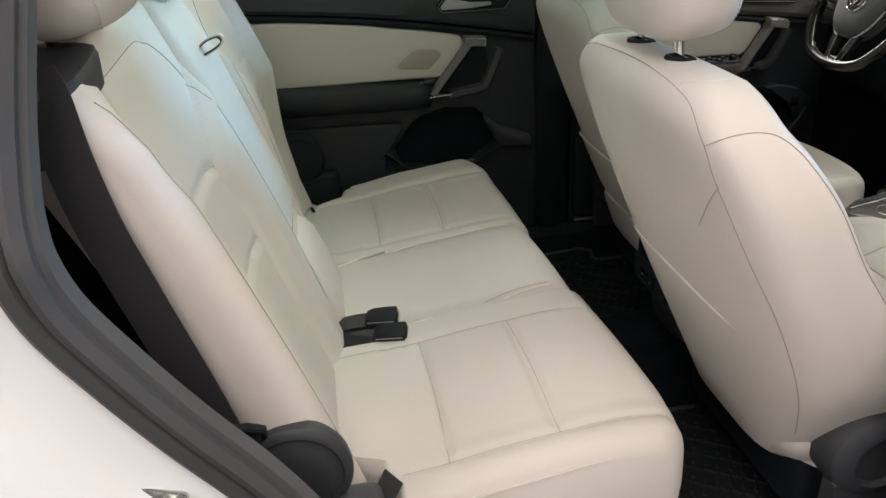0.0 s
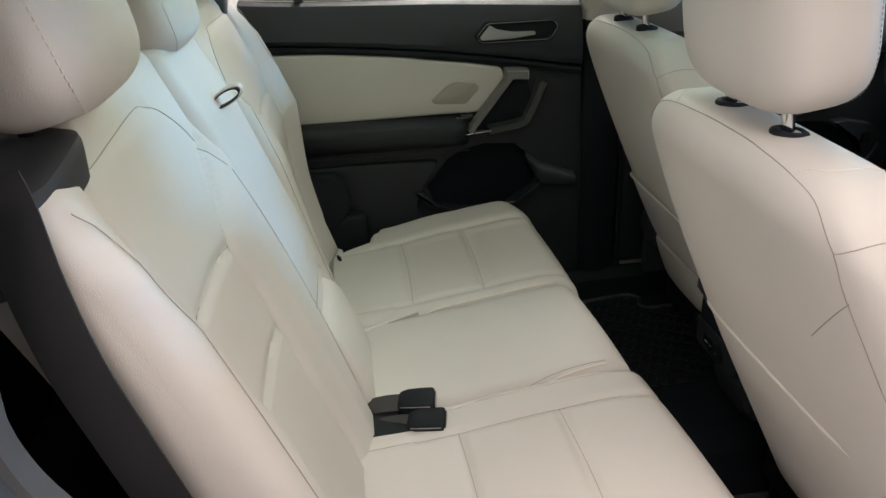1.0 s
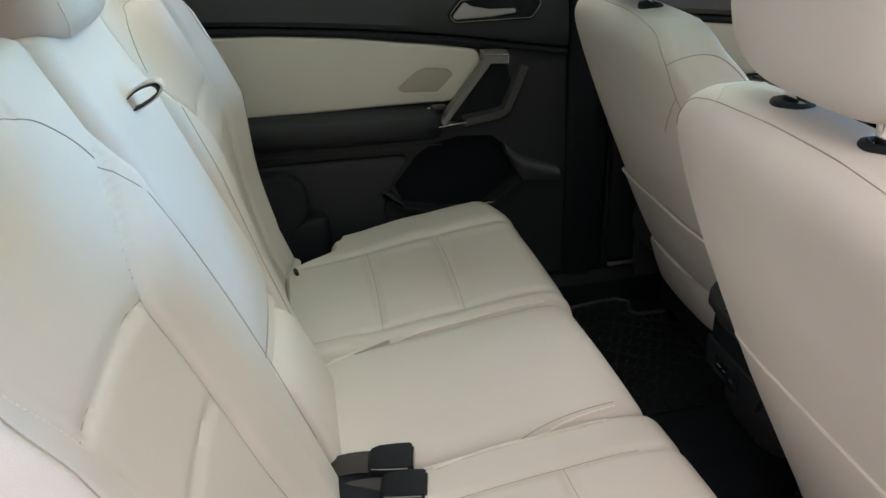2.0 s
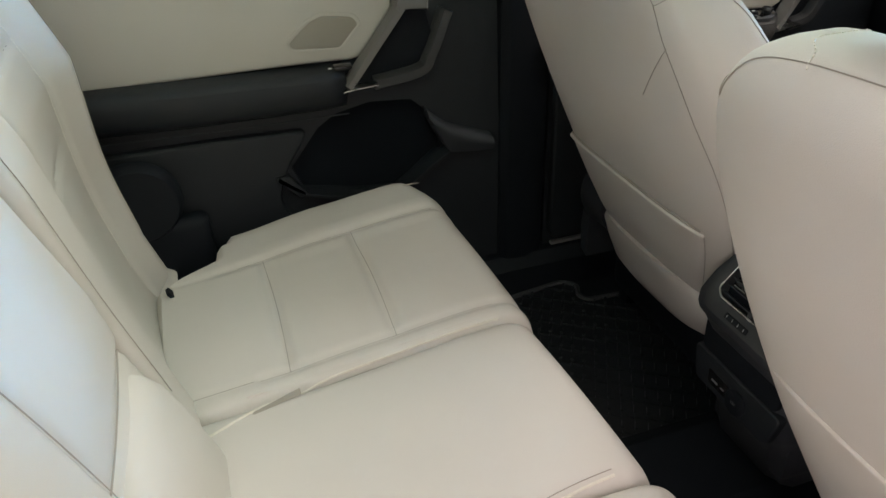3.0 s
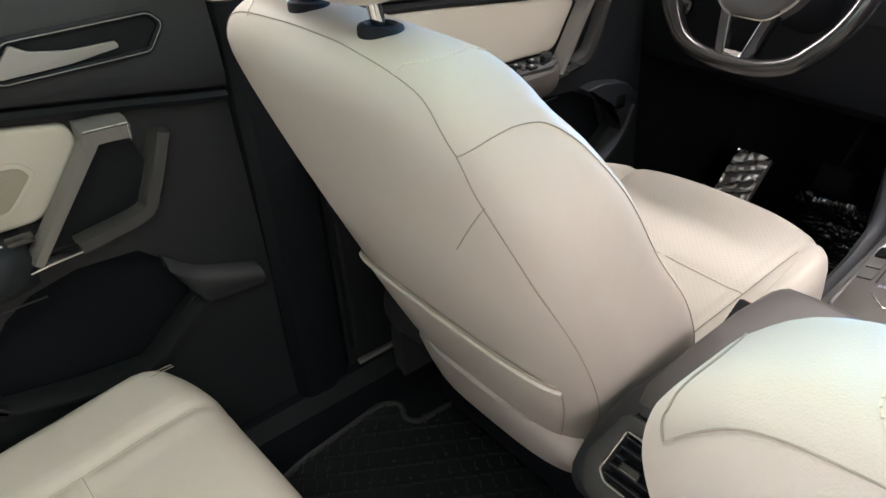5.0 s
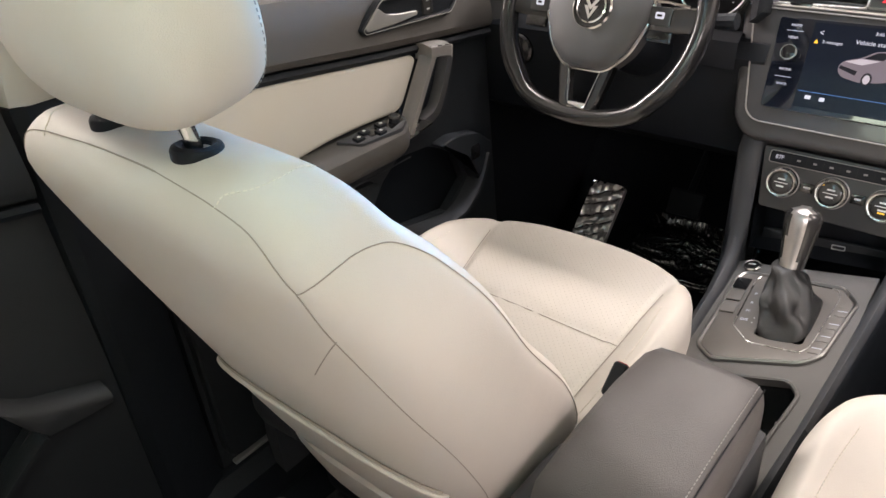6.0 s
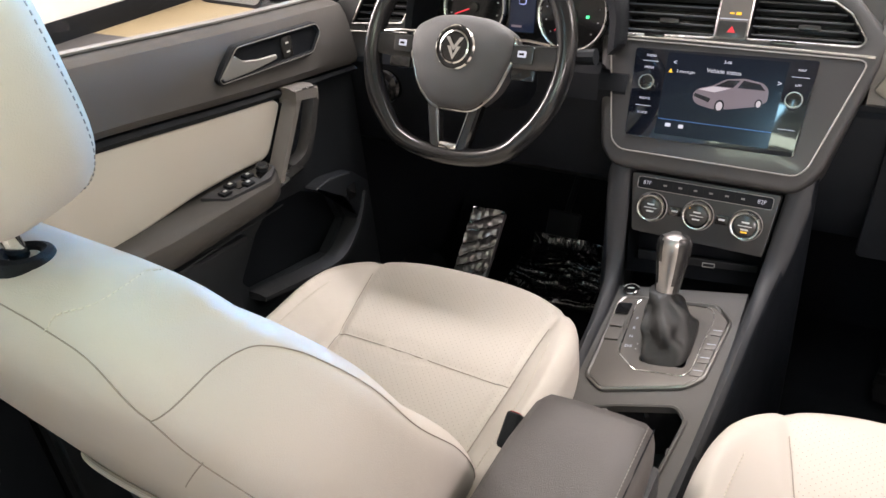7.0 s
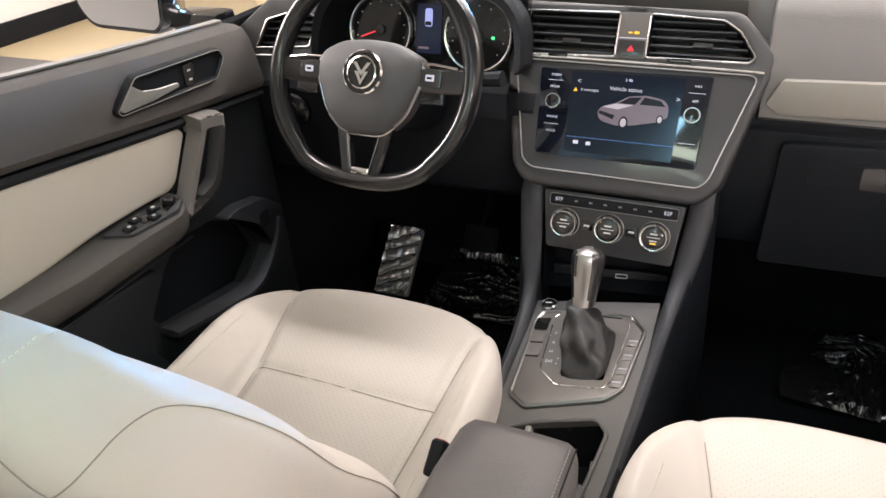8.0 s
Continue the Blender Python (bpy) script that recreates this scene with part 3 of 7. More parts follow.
GAP = 0.162
c_l = part("cushion", bench_cushion(-0.655, -GAP - 0.003, -1), leather, bench, "beige seat cushion", 50)
c_c = part("cushion", bench_cushion(-GAP, GAP, 0), leather, bench, "beige middle seat cushion", 50)
c_r = part("cushion", bench_cushion(GAP + 0.003, 0.655, 1), leather, bench, "beige seat cushion", 50)
for side, owner in ((-1, c_l), (1, c_r)):
    inner, outer = RUN[side]
    on_top = lambda a, y, lift=0.0002: Vector((side * a, y, cushion_z(side * a, y, side) + lift))
    for ys in CROSS[side]:
        part("seam", tube([on_top(inner + (outer - inner) * t / 24, ys + 0.004 * math.sin(math.pi * t / 24)) for t in range(25)], 0.0007, 5), seam_thread, owner)
    for a, y0, y1 in ((inner, 0.80, 1.26), (outer, 0.90, 1.262)):
        part("seam", tube([on_top(a, y0 + (y1 - y0) * t / 30) for t in range(31)], 0.0007, 5), seam_thread, owner)
    # double top stitching along the outer edge
    for a in (0.606, 0.619):
        part("seam", tube([on_top(a, 0.905 + 0.365 * t / 30, 0.0001 - (0.0012 if a < 0.61 else 0.0060)) for t in range(31)], 0.0008, 5), seam_thread, owner)
    part("piping", tube(curve_through([(side * 0.653, 0.90, 0.318), (side * 0.6535, 1.1, 0.352), (side * 0.652, 1.2, 0.366), (side * 0.640, 1.262, 0.352), (side * 0.628, 1.292, 0.30),
                                       (side * 0.620, 1.295, 0.16)], 30), 0.0022, 6), leather, owner)
    # raised lip beside the middle seat
    part("edge_welt", tube([(side * (GAP + 0.018), 0.88 + 0.36 * t / 20, cushion_z(side * 0.20, 0.88 + 0.36 * t / 20, side) - 0.002) for t in range(21)], 0.0035, 6), leather, owner)
# pale piping along both joints of the middle cushion, with a dark seam beside it


def drape(rows, n, lift):
    """A line over the bench's top surface through rows of (x, y), across the rounded cushion edges."""
    out = []
    for x, y in curve_through(rows, n):
        mid = abs(x) < GAP
        e = min(0.022, max(0.001, GAP - abs(x) if mid else abs(x) - GAP - 0.003))
        drop = 0.022 - math.sqrt(0.022 ** 2 - (0.022 - e) ** 2)
        out.append(Vector((x, y, cushion_z(x, y, 0 if mid else math.copysign(1, x)) - drop + lift)))
    return [out[0]] + [(out[i - 1] + out[i] * 2 + out[i + 1]) / 4 for i in range(1, len(out) - 1)] + [out[-1]]


for rows, step in (([(-0.112, 0.802), (-0.150, 0.900), (-0.1665, 0.965), (-0.170, 1.05), (-0.171, 1.15), (-0.171, 1.255)], 0.006), ([(0.186, 0.974), (0.176, 1.05), (0.168, 1.11), (0.158, 1.18), (0.152, 1.265)], -0.007)):
    part("piping", tube(drape(rows, 40, 0.0012), 0.0021, 6), stitch_thread, c_c, "pale piping")
    part("seam", tube(drape([(x + step, y) for x, y in rows[1:]], 40, 0.0002), 0.0007, 5), seam_thread, c_c)

UP, OUT, BASE = Vector((0, -0.3315, 0.9435)), Vector((0, 0.9435, 0.3315)), Vector((0, 0.822, 0.31))
BACK_LEN = 0.742


def on_back(x, s, q):
    return Vector((x, 0, 0)) + BASE + UP * s + OUT * q


STITCH = [(0.05, 0.522), (0.20, 0.520), (0.31, 0.516), (0.41, 0.523), (0.50, 0.535), (0.57, 0.556), (0.63, 0.557), (0.685, 0.548)]
PANEL = [(0.05, 0.275), (0.10, 0.282), (0.22, 0.299), (0.33, 0.298), (0.41, 0.298), (0.472, 0.295), (0.526, 0.245), (0.578, 0.184), (0.62, 0.140)]


def back_q(x, s, side):
    """How far the backrest stands out at x and s: bolsters, pressed seams."""
    a = abs(x)
    if not side:
        q = 0.012 - 0.5 * x * x * (0.6 if s > 0.2 else 1)
        q -= 0.010 * math.exp(-((s - 0.215) / 0.012) ** 2)
        q += 0.012 * min(1, max(0, (s - 0.2) / 0.1)) * (1 - min(1, max(0, (s - 0.58) / 0.1)))
        return q
    st, pl = smooth(STITCH, s), smooth(PANEL, s)
    fade = 1 - 0.7 * max(0, min(1, (s - 0.60) / 0.08))
    q = (0.034 * max(0, min(1, (a - st + 0.02) / 0.085)) ** 1.3 + 0.020 * max(0, min(1, (pl + 0.01 - a) / 0.075)) ** 1.2) * fade
    if s < 0.70:
        q -= 0.006 * math.exp(-((a - st) / 0.007) ** 2)
    if s < 0.60:
        q -= 0.008 * math.exp(-((a - pl) / 0.008) ** 2)
    if pl < a < st:
        w = min(1, (a - pl) / 0.02, (st - a) / 0.02)
        for arc in (0.472 + 0.016 * min(1, (a - pl) / 0.10), 0.336 + 0.011 * min(1, (a - pl) / 0.10)):
            q -= 0.0065 * w * math.exp(-((s - arc) / 0.007) ** 2)
    if 0.27 < a < st:
        q -= 0.003 * math.exp(-((s - 0.682) / 0.008) ** 2)
    if x < 0:  # the left part sits deeper at its foot
        q -= (0.020 + 0.115 * (a - 0.14)) * smooth([(0.10, 1.0), (0.25, 0.72), (0.42, 0.0)], s)
    return q + 0.010 * math.sin(min(1, s / 0.7) * math.pi)


def bench_back(x0, x1, side, length):
    rings = []
    n = 96 if side else 30
    for i in range(n + 1):
        x = x0 + (x1 - x0) * i / n
        e = min(x - x0, x1 - x) + 0.0005
        outer = side and ((x - x0 if side < 0 else x1 - x) < 0.2)
        R = 0.045 if outer else 0.022
        drop = R - math.sqrt(max(0, R * R - max(0, R - e) ** 2))
        top = length - drop * 0.7 - (0.034 * min(1, max(0, (abs(x) - 0.485) / 0.05)) if side else 0)
        prof = [(0.02, -0.06), (0.0, -0.03 - drop), (0.006, back_q(x, 0.02, side) - 0.012 - drop)]
        m = 90
        for j in range(m + 1):
            s = 0.02 + (top - 0.028 - 0.02) * j / m
            prof.append((s, back_q(x, s, side) - drop))
        q0 = back_q(x, top - 0.028, side) - drop
        for k in range(1, 10):
            t = k / 9 * math.pi
            prof.append((top - 0.028 + 0.028 * math.sin(t) ** 0.8, q0 - (0.105 - drop * 0.95) / 2 * (1 - math.cos(t))))
        rings.append([on_back(x, s, q) for s, q in prof])
    return loft(rings)


b_l = part("backrest", bench_back(-0.648, -0.136, -1, BACK_LEN), leather, bench, "beige backrest with stitched panels", 50)
b_c = part("backrest", bench_back(-0.132, 0.132, 0, BACK_LEN - 0.015), leather, bench, "beige middle backrest with folding armrest", 50)
b_r = part("backrest", bench_back(0.136, 0.648, 1, BACK_LEN), leather, bench, "beige backrest with stitched panels", 50)
for side, owner in ((-1, b_l), (1, b_r)):
    def pts(rows, n=30, lift=0.0004):
        return [on_back(side * p[0], p[1], back_q(side * p[0], p[1], side) + lift) for p in curve_through(rows, n)]
    part("stitching", dashes(pts([(smooth(STITCH, v), v) for v in (0.10, 0.2, 0.3, 0.4, 0.5, 0.57, 0.63, 0.68)], 80, 0.0006), 0.006, 0.62, 0.0008), stitch_thread, owner)
    part("seam", tube(pts([(0.548, 0.680), (0.505, 0.678), (0.42, 0.681), (0.31, 0.684), (0.275, 0.675), (0.235, 0.655), (0.190, 0.607), (0.167, 0.53), (0.152, 0.43), (0.147, 0.30), (0.150, 0.10)], 60), 0.0007, 5), seam_thread, owner)
    part("seam", tube(pts([(smooth(PANEL, v), v) for v in (0.08, 0.15, 0.22, 0.3, 0.38, 0.44, 0.472, 0.526, 0.578)], 40), 0.0007, 5), seam_thread, owner)
    part("seam", tube(pts([(0.296, 0.472), (0.345, 0.483), (0.40, 0.488), (0.46, 0.488), (0.53, 0.488)], 20), 0.0007, 5), seam_thread, owner)
    part("piping", tube(pts([(0.627, 0.672), (0.614, 0.635), (0.606, 0.54), (0.606, 0.43), (0.605, 0.30), (0.600, 0.12)], 40, 0.0006), 0.0007, 5), seam_thread, owner)

# fold-down armrest lines and pull loop of the middle backrest
base = []
for x, f in ((-0.090, 0.0), (-0.087, 0.55), (-0.080, 0.85), (-0.068, 1.0), (0.02, 1.0), (0.108, 1.0), (0.120, 0.85), (0.127, 0.55), (0.130, 0.0)):
    lip = [(0.0, -0.02), (0.0, 0.004 + 0.020 * f), (0.03, 0.012 + 0.020 * f), (0.10, 0.014 + 0.020 * f), (0.165, 0.012 + 0.020 * f), (0.188, 0.006 + 0.017 * f), (0.201, -0.004 + 0.012 * f), (0.206, -0.02)]
    base.append([on_back(x, s_ - 0.006 * (1 - f), q) for s_, q in lip])
part("armrest_base", loft(base), leather, b_c, "beige base of the folding armrest", 50)
part("armrest_gap", tube([on_back(-0.118 + 0.236 * t / 12, 0.213, back_q(-0.118 + 0.236 * t / 12, 0.213, 0) + 0.0006) for t in range(13)], 0.0016, 5), seam_thread, b_c)


def ribbon(pts, half, thick):
    """A strap along points: half its width runs along the vector given."""
    half = Vector(half)
    rings = []
    k = len(pts)
    for i, p in enumerate(pts):
        t = (pts[min(i + 1, k - 1)] - pts[max(i - 1, 0)]).normalized()
        nrm = t.cross(half).normalized() * thick / 2
        rings.append([p - half - nrm, p + half - nrm, p + half + nrm, p - half + nrm])
    return loft(rings)


loop = [Vector((0.018 - 0.012 * k / 8, y, z)) for k, (y, z) in enumerate(((0.618, 0.869), (0.637, 0.872), (0.657, 0.879), (0.676, 0.890), (0.684, 0.900), (0.676, 0.908), (0.655, 0.902), (0.636, 0.889), (0.616, 0.873)))]
part("pull_loop", ribbon([Vector(p) for p in curve_through(loop, 40)], Vector((0.010, 0.0, 0.0)), 0.0022), leather, b_c, "pull loop strap of the folding armrest")
inner_loop = [Vector((0.0, 0.652, 0.893)).lerp(p, 0.84) + Vector((0.84 * 0 + 0.01, 0, 0)) for p in curve_through(loop, 40)]
part("loop_lining", ribbon(inner_loop, Vector((0.0095, 0.0, 0.0)), 0.0016), black_plastic, b_c, "black lining of the pull loop")


def superellipsoid(c, half, e1, e2, m, nu=36, nv=22, bulge=0.0):
    rings = []

    def pw(v, e):
        return math.copysign(abs(v) ** e, v)
    for j in range(nv + 1):
        v = -math.pi / 2 + math.pi * j / nv
        v = max(-1.5607, min(1.5607, v))
        rings.append([m @ (Vector(c) + Vector((half[0] * pw(math.cos(v), e1) * pw(math.cos(u), e2),
                                             half[1] * pw(math.cos(v), e1) * pw(math.sin(u), e2),
                                             half[2] * pw(math.sin(v), e1)))) for u in [2 * math.pi * i / nu for i in range(nu)]])
    return rings


def pad_point(c, half, e1, e2, m, u, v):
    def pw(q, e):
        return math.copysign(abs(q) ** e, q)
    return m @ (Vector(c) + Vector((half[0] * pw(math.cos(v), e1) * pw(math.cos(u), e2), half[1] * pw(math.cos(v), e1) * pw(math.sin(u), e2), half[2] * pw(math.sin(v), e1))))


for hx, hw, hy, hz, hh in ((-0.480, 0.140, 0.572, 1.098, 0.098), (0.0, 0.110, 0.560, 1.043, 0.078), (0.480, 0.140, 0.572, 1.098, 0.098)):
    hm = Matrix.Translation((hx, hy, hz)) @ Matrix.Rotation(radians(14), 4, "X")
    half = (hw, 0.062, hh)
    pad = part("headrest", loft(superellipsoid((0, 0, 0), half, 0.55, 0.62, hm)), leather, bench, "beige headrest pad", 60)
    for su in (-1, 1):
        part("stitching", dashes([pad_point((0, 0, 0), (half[0] + 0.0006, half[1] + 0.0006, half[2] + 0.0006), 0.55, 0.62, hm, math.pi / 2 - su * 0.95, -1.35 + 2.7 * t / 40) for t in range(41)],
                                 0.007, 0.6, 0.0009), stitch_thread, pad)
    for px in (-0.06, 0.06):
        part("headrest_post", tube([hm @ Vector((px, -0.036, -hh + 0.03)), hm @ Vector((px, -0.036, -hh - 0.035))], 0.007, 12), black_plastic, bench, "dark headrest post")

# belt guide, belt, buckles, anchors, hinge cover
for side in (-1, 1):
    g = rounded([(0.518, 0.604), (0.575, 0.602), (0.626, 0.598), (0.648, 0.576), (0.658, 0.535), (0.645, 0.49), (0.50, 0.49), (0.495, 0.56)], 0.02)
    rings = []
    for sc, dz in ((0.98, -0.044), (1.0, -0.018), (1.0, -0.010), (0.965, -0.003), (0.86, 0.0), (0.4, 0.002)):
        rings.append([Vector((side * (0.575 + (x - 0.575) * sc), 0.545 + (y - 0.545) * sc, 0.993 - 0.17 * max(0, x - 0.52) + dz - (0.9 * max(0, x - 0.61) if dz < -0.015 else 0))) for x, y in g])
    guide = part("belt_guide", loft(rings), dark_plastic, bench, "dark plastic seat-belt guide on the shoulder of the backrest")
    part("pin_hole", lathe([(0.003, 0.0), (0.003, 0.0006), (0.0015, 0.0007)], axes((side * 0.531, 0.572, 0.9925), (1, 0, 0), (0, 1, 0)), 12), gloss_black, guide)
    hub = axes((side * 0.648, 0.757, 0.436), (0, 1, 0), (0, 0, side))
    # left cover and shroud in blacker plastic: that side's shade put into colour
    part("hinge_cover", lathe([(0.068, -0.020), (0.074, -0.010), (0.077, 0.004), (0.0765, 0.012), (0.072, 0.017), (0.064, 0.019), (0.062, 0.0175), (0.058, 0.0175), (0.050, 0.021), (0.030, 0.024), (0.008, 0.025)], hub, 40), dark_plastic if side > 0 else black_plastic, bench, "dark plastic backrest hinge cover")
    part("hinge_shroud", box((side * 0.660, 0.785, 0.29), (0.05, 0.17, 0.20), 0.03, seg=4), dark_plastic if side > 0 else black_plastic, bench, "dark plastic side shroud of the bench")
for tx, ty, tz, tw in ((0.295, 0.797, 0.345, 0.026), (-0.190, 0.796, 0.338, 0.024), (-0.098, 0.808, 0.342, 0.022), (-0.480, 0.786, 0.336, 0.022)):
    tm = axes((tx, ty, tz), (1, 0.12, 0), (0, -0.55, 0.83))
    tag = part("anchor_tag", plate(rounded(rect(-tw / 2, -0.012, tw / 2, 0.012), 0.004), tm, 0.006, 0.0015), black_plastic, bench, "small dark child-seat anchor tag")
    part("tag_mark", lathe([(0.0055, 0.0), (0.0060, 0.0008), (0.0045, 0.0010), (0.0040, 0.0)], tm, 16, None, False), label_grey, tag)

belt = thing("seat_belt", "black seat belt running down beside the rear backrest", "seat belt", at=(0.66, 0.62, 0.45))
bp_ = [Vector(p) for p in ((0.630, 0.560, 0.985), (0.650, 0.574, 0.960), (0.664, 0.584, 0.90), (0.672, 0.599, 0.825), (0.675, 0.619, 0.753), (0.677, 0.637, 0.69), (0.680, 0.667, 0.585), (0.688, 0.695, 0.475), (0.692, 0.712, 0.36))]
part("webbing", ribbon([Vector(p) for p in curve_through(bp_, 40)], Vector((0.003, 0.0255, 0.007)), 0.0018), belt_web, belt, "black woven belt webbing")
part("tongue_bar", tube([Vector((0.690, 0.655, 0.550)), Vector((0.706, 0.668, 0.560)), Vector((0.708, 0.715, 0.562)), Vector((0.698, 0.730, 0.548)), Vector((0.690, 0.728, 0.532))], 0.0065, 8), black_plastic, belt, "black belt tongue bar")
part("tongue", box((0.699, 0.700, 0.540), (0.012, 0.055, 0.034), 0.004), black_plastic, belt, "black belt tongue")
part("anchor_strap", ribbon([Vector(p) for p in curve_through([(0.662, 0.815, 0.300), (0.650, 0.845, 0.325), (0.634, 0.872, 0.352), (0.622, 0.888, 0.372)], 10)], (0.013, 0.011, -0.004), 0.003), belt_web, belt, "short black belt strap end")

for x, y, up in ((0.160, 0.916, 0.010), (0.208, 0.928, 0.004)):
    buck = thing("belt_buckle", "black seat-belt buckle lying on the rear bench", "belt buckle", "rear belt buckles", at=(x, y, 0.35))
    bm_ = axes((x, y, cushion_z(x, y, 0) + up), (0.22, 0.97, 0.06), (-0.97, 0.22, 0.05 if up > 0.01 else 0.22))
    shell_ = [[bm_ @ Vector((px, w * py, 0.001 + h * pz)) for py, pz in ((-1, -0.6), (-1, 0.55), (-0.86, 0.9), (-0.5, 1), (0.5, 1), (0.86, 0.9), (1, 0.55), (1, -0.6), (0.7, -1), (-0.7, -1))]
              for px, w, h in ((-0.034, 0.014, 0.009), (-0.030, 0.019, 0.013), (-0.018, 0.022, 0.0165), (0.010, 0.0235, 0.0180), (0.027, 0.0235, 0.0180), (0.030, 0.0222, 0.0165))]
    part("housing", loft(shell_), black_plastic, buck, "black plastic buckle housing", 40)
    part("release_button", box((0.0305, 0, 0.002), (0.006, 0.035, 0.020), 0.002, bm_), gloss_black, buck, "black buckle release button")
    # pale tube draws the glint along the housing's glossy edge
    part("edge_glint", tube([bm_ @ Vector(p) for p in ((-0.028, -0.0185, 0.0105), (-0.005, -0.0225, 0.0145), (0.026, -0.0232, 0.0155))], 0.0010, 5), satin_grey, buck)
    web = [bm_ @ Vector(p) for p in ((-0.030, 0, 0.001), (-0.055, 0.003, -0.004), (-0.085, 0.002, -0.010), (-0.118, -0.004, -0.020))]
    part("strap", ribbon([Vector(p) for p in curve_through(web, 12)], bm_.to_3x3() @ Vector((0, 0.0165, 0.003)), 0.006), gloss_grey, buck, "stiff black buckle strap")

part("buckle_recess", loft([[Vector((x, y, cushion_z(0.15, y, 0) + dz)) for x, y, dz in ((0.128 + k * 0.004, 0.800 + k * 0.15, 0.001), (0.150, 0.800 + k * 0.15, -0.002 + 0.003 * k), (0.215 + 0.01 * k, 0.800 + k * 0.15, 0.002), (0.215 + 0.01 * k, 0.800 + k * 0.15, -0.03), (0.128, 0.800 + k * 0.15, -0.03))] for k in (0, 0.3, 0.6, 0.95)]),
     black_plastic, bench, "black buckle recess between the cushions")

part("belt_slot", loft([[Vector((x, y, cushion_z(-0.15, y, 0) + dz)) for x, y, dz in ((-0.137 - 0.010 * k, 0.884 + 0.068 * k, 0.0008), (-0.141 - 0.013 * k, 0.884 + 0.068 * k, 0.0014), (-0.143 - 0.018 * k, 0.886 + 0.066 * k, 0.0008))] for k in (0, 0.25, 0.5, 0.75, 1)]), seam_thread, bench, "dark belt slot beside the middle cushion")

# ---- front seats ----
SEAT_X = -0.378
driver = thing("front_seat", "beige leatherette front seat with headrest and back pocket", "car seat", "front seats", at=(SEAT_X, 1.9, 0.0))
HW = [(0.20, 0.155), (0.34, 0.227), (0.43, 0.264), (0.55, 0.2856), (0.65, 0.2877), (0.74, 0.280), (0.80, 0.261), (0.835, 0.240), (0.858, 0.221), (0.872, 0.202), (0.882, 0.178), (0.887, 0.128)]
BACK_Y = [(0.20, 1.682), (0.43, 1.591), (0.74, 1.4686), (0.80, 1.445), (0.82, 1.438), (0.835, 1.435), (0.858, 1.438), (0.872, 1.4465), (0.882, 1.4575), (0.887, 1.480)]
FRONT_Y = [(0.20, 1.882), (0.34, 1.8606), (0.43, 1.828), (0.55, 1.7586), (0.65, 1.684), (0.74, 1.6326), (0.80, 1.590), (0.82, 1.573), (0.835, 1.5605), (0.858, 1.548), (0.872, 1.539), (0.882, 1.529), (0.887, 1.508)]


def back_y(z):
    return smooth(BACK_Y, z)


def seat_back(th, z, lift=0.0):
    """The seat back's skin: th runs round it (back at -90 degrees), z up."""
    hw, d = smooth(HW, z) + lift, smooth(FRONT_Y, z) - smooth(BACK_Y, z) + 2 * lift
    c, s = math.cos(th), math.sin(th)
    n1 = 4.44
    x = hw * math.copysign(abs(c) ** (2 / n1), c)
    q = math.copysign(abs(s) ** (2 / (3.57 if s < 0 else 8.0)), s)
    if s > 0:
        x = hw * math.copysign(abs(c) ** (2 / 8.0), c)
    y = back_y(z) - lift + d / 2 * (1 + q)
    if s > 0:
        y += 0.015 * (1 - min(1, abs(x / hw))) * min(1, d / 0.2) * min(1, s * 1.6)
    return Vector((SEAT_X + x, y, z))


def seat_ring(z, n=192):
    return [seat_back(2 * math.pi * i / n, z) for i in range(n)]


zs = [0.20 + 0.60 * i / 34 for i in range(35)] + [0.815, 0.83, 0.842, 0.852, 0.861, 0.868, 0.874, 0.879, 0.883, 0.886, 0.887]
backrest = part("backrest", loft([seat_ring(z) for z in zs]), leather, driver, "beige leatherette seat back", 60)


def skin_line(rows, n=60, lift=0.0005):
    return [seat_back(radians(p[0]), p[1], lift) for p in curve_through(rows, n)]


def side_line(rows, su, n=60, lift=0.0005):
    """A line on the seat's flank: rows of (depth from -1 at the back to 1 at the front, height)."""
    out = []
    for q, z in curve_through(rows, n):
        a = math.asin(math.copysign(min(1, abs(q)) ** ((3.57 if q < 0 else 8.0) / 2), q))
        out.append(seat_back(a if su > 0 else math.pi - a, z, lift))
    return out


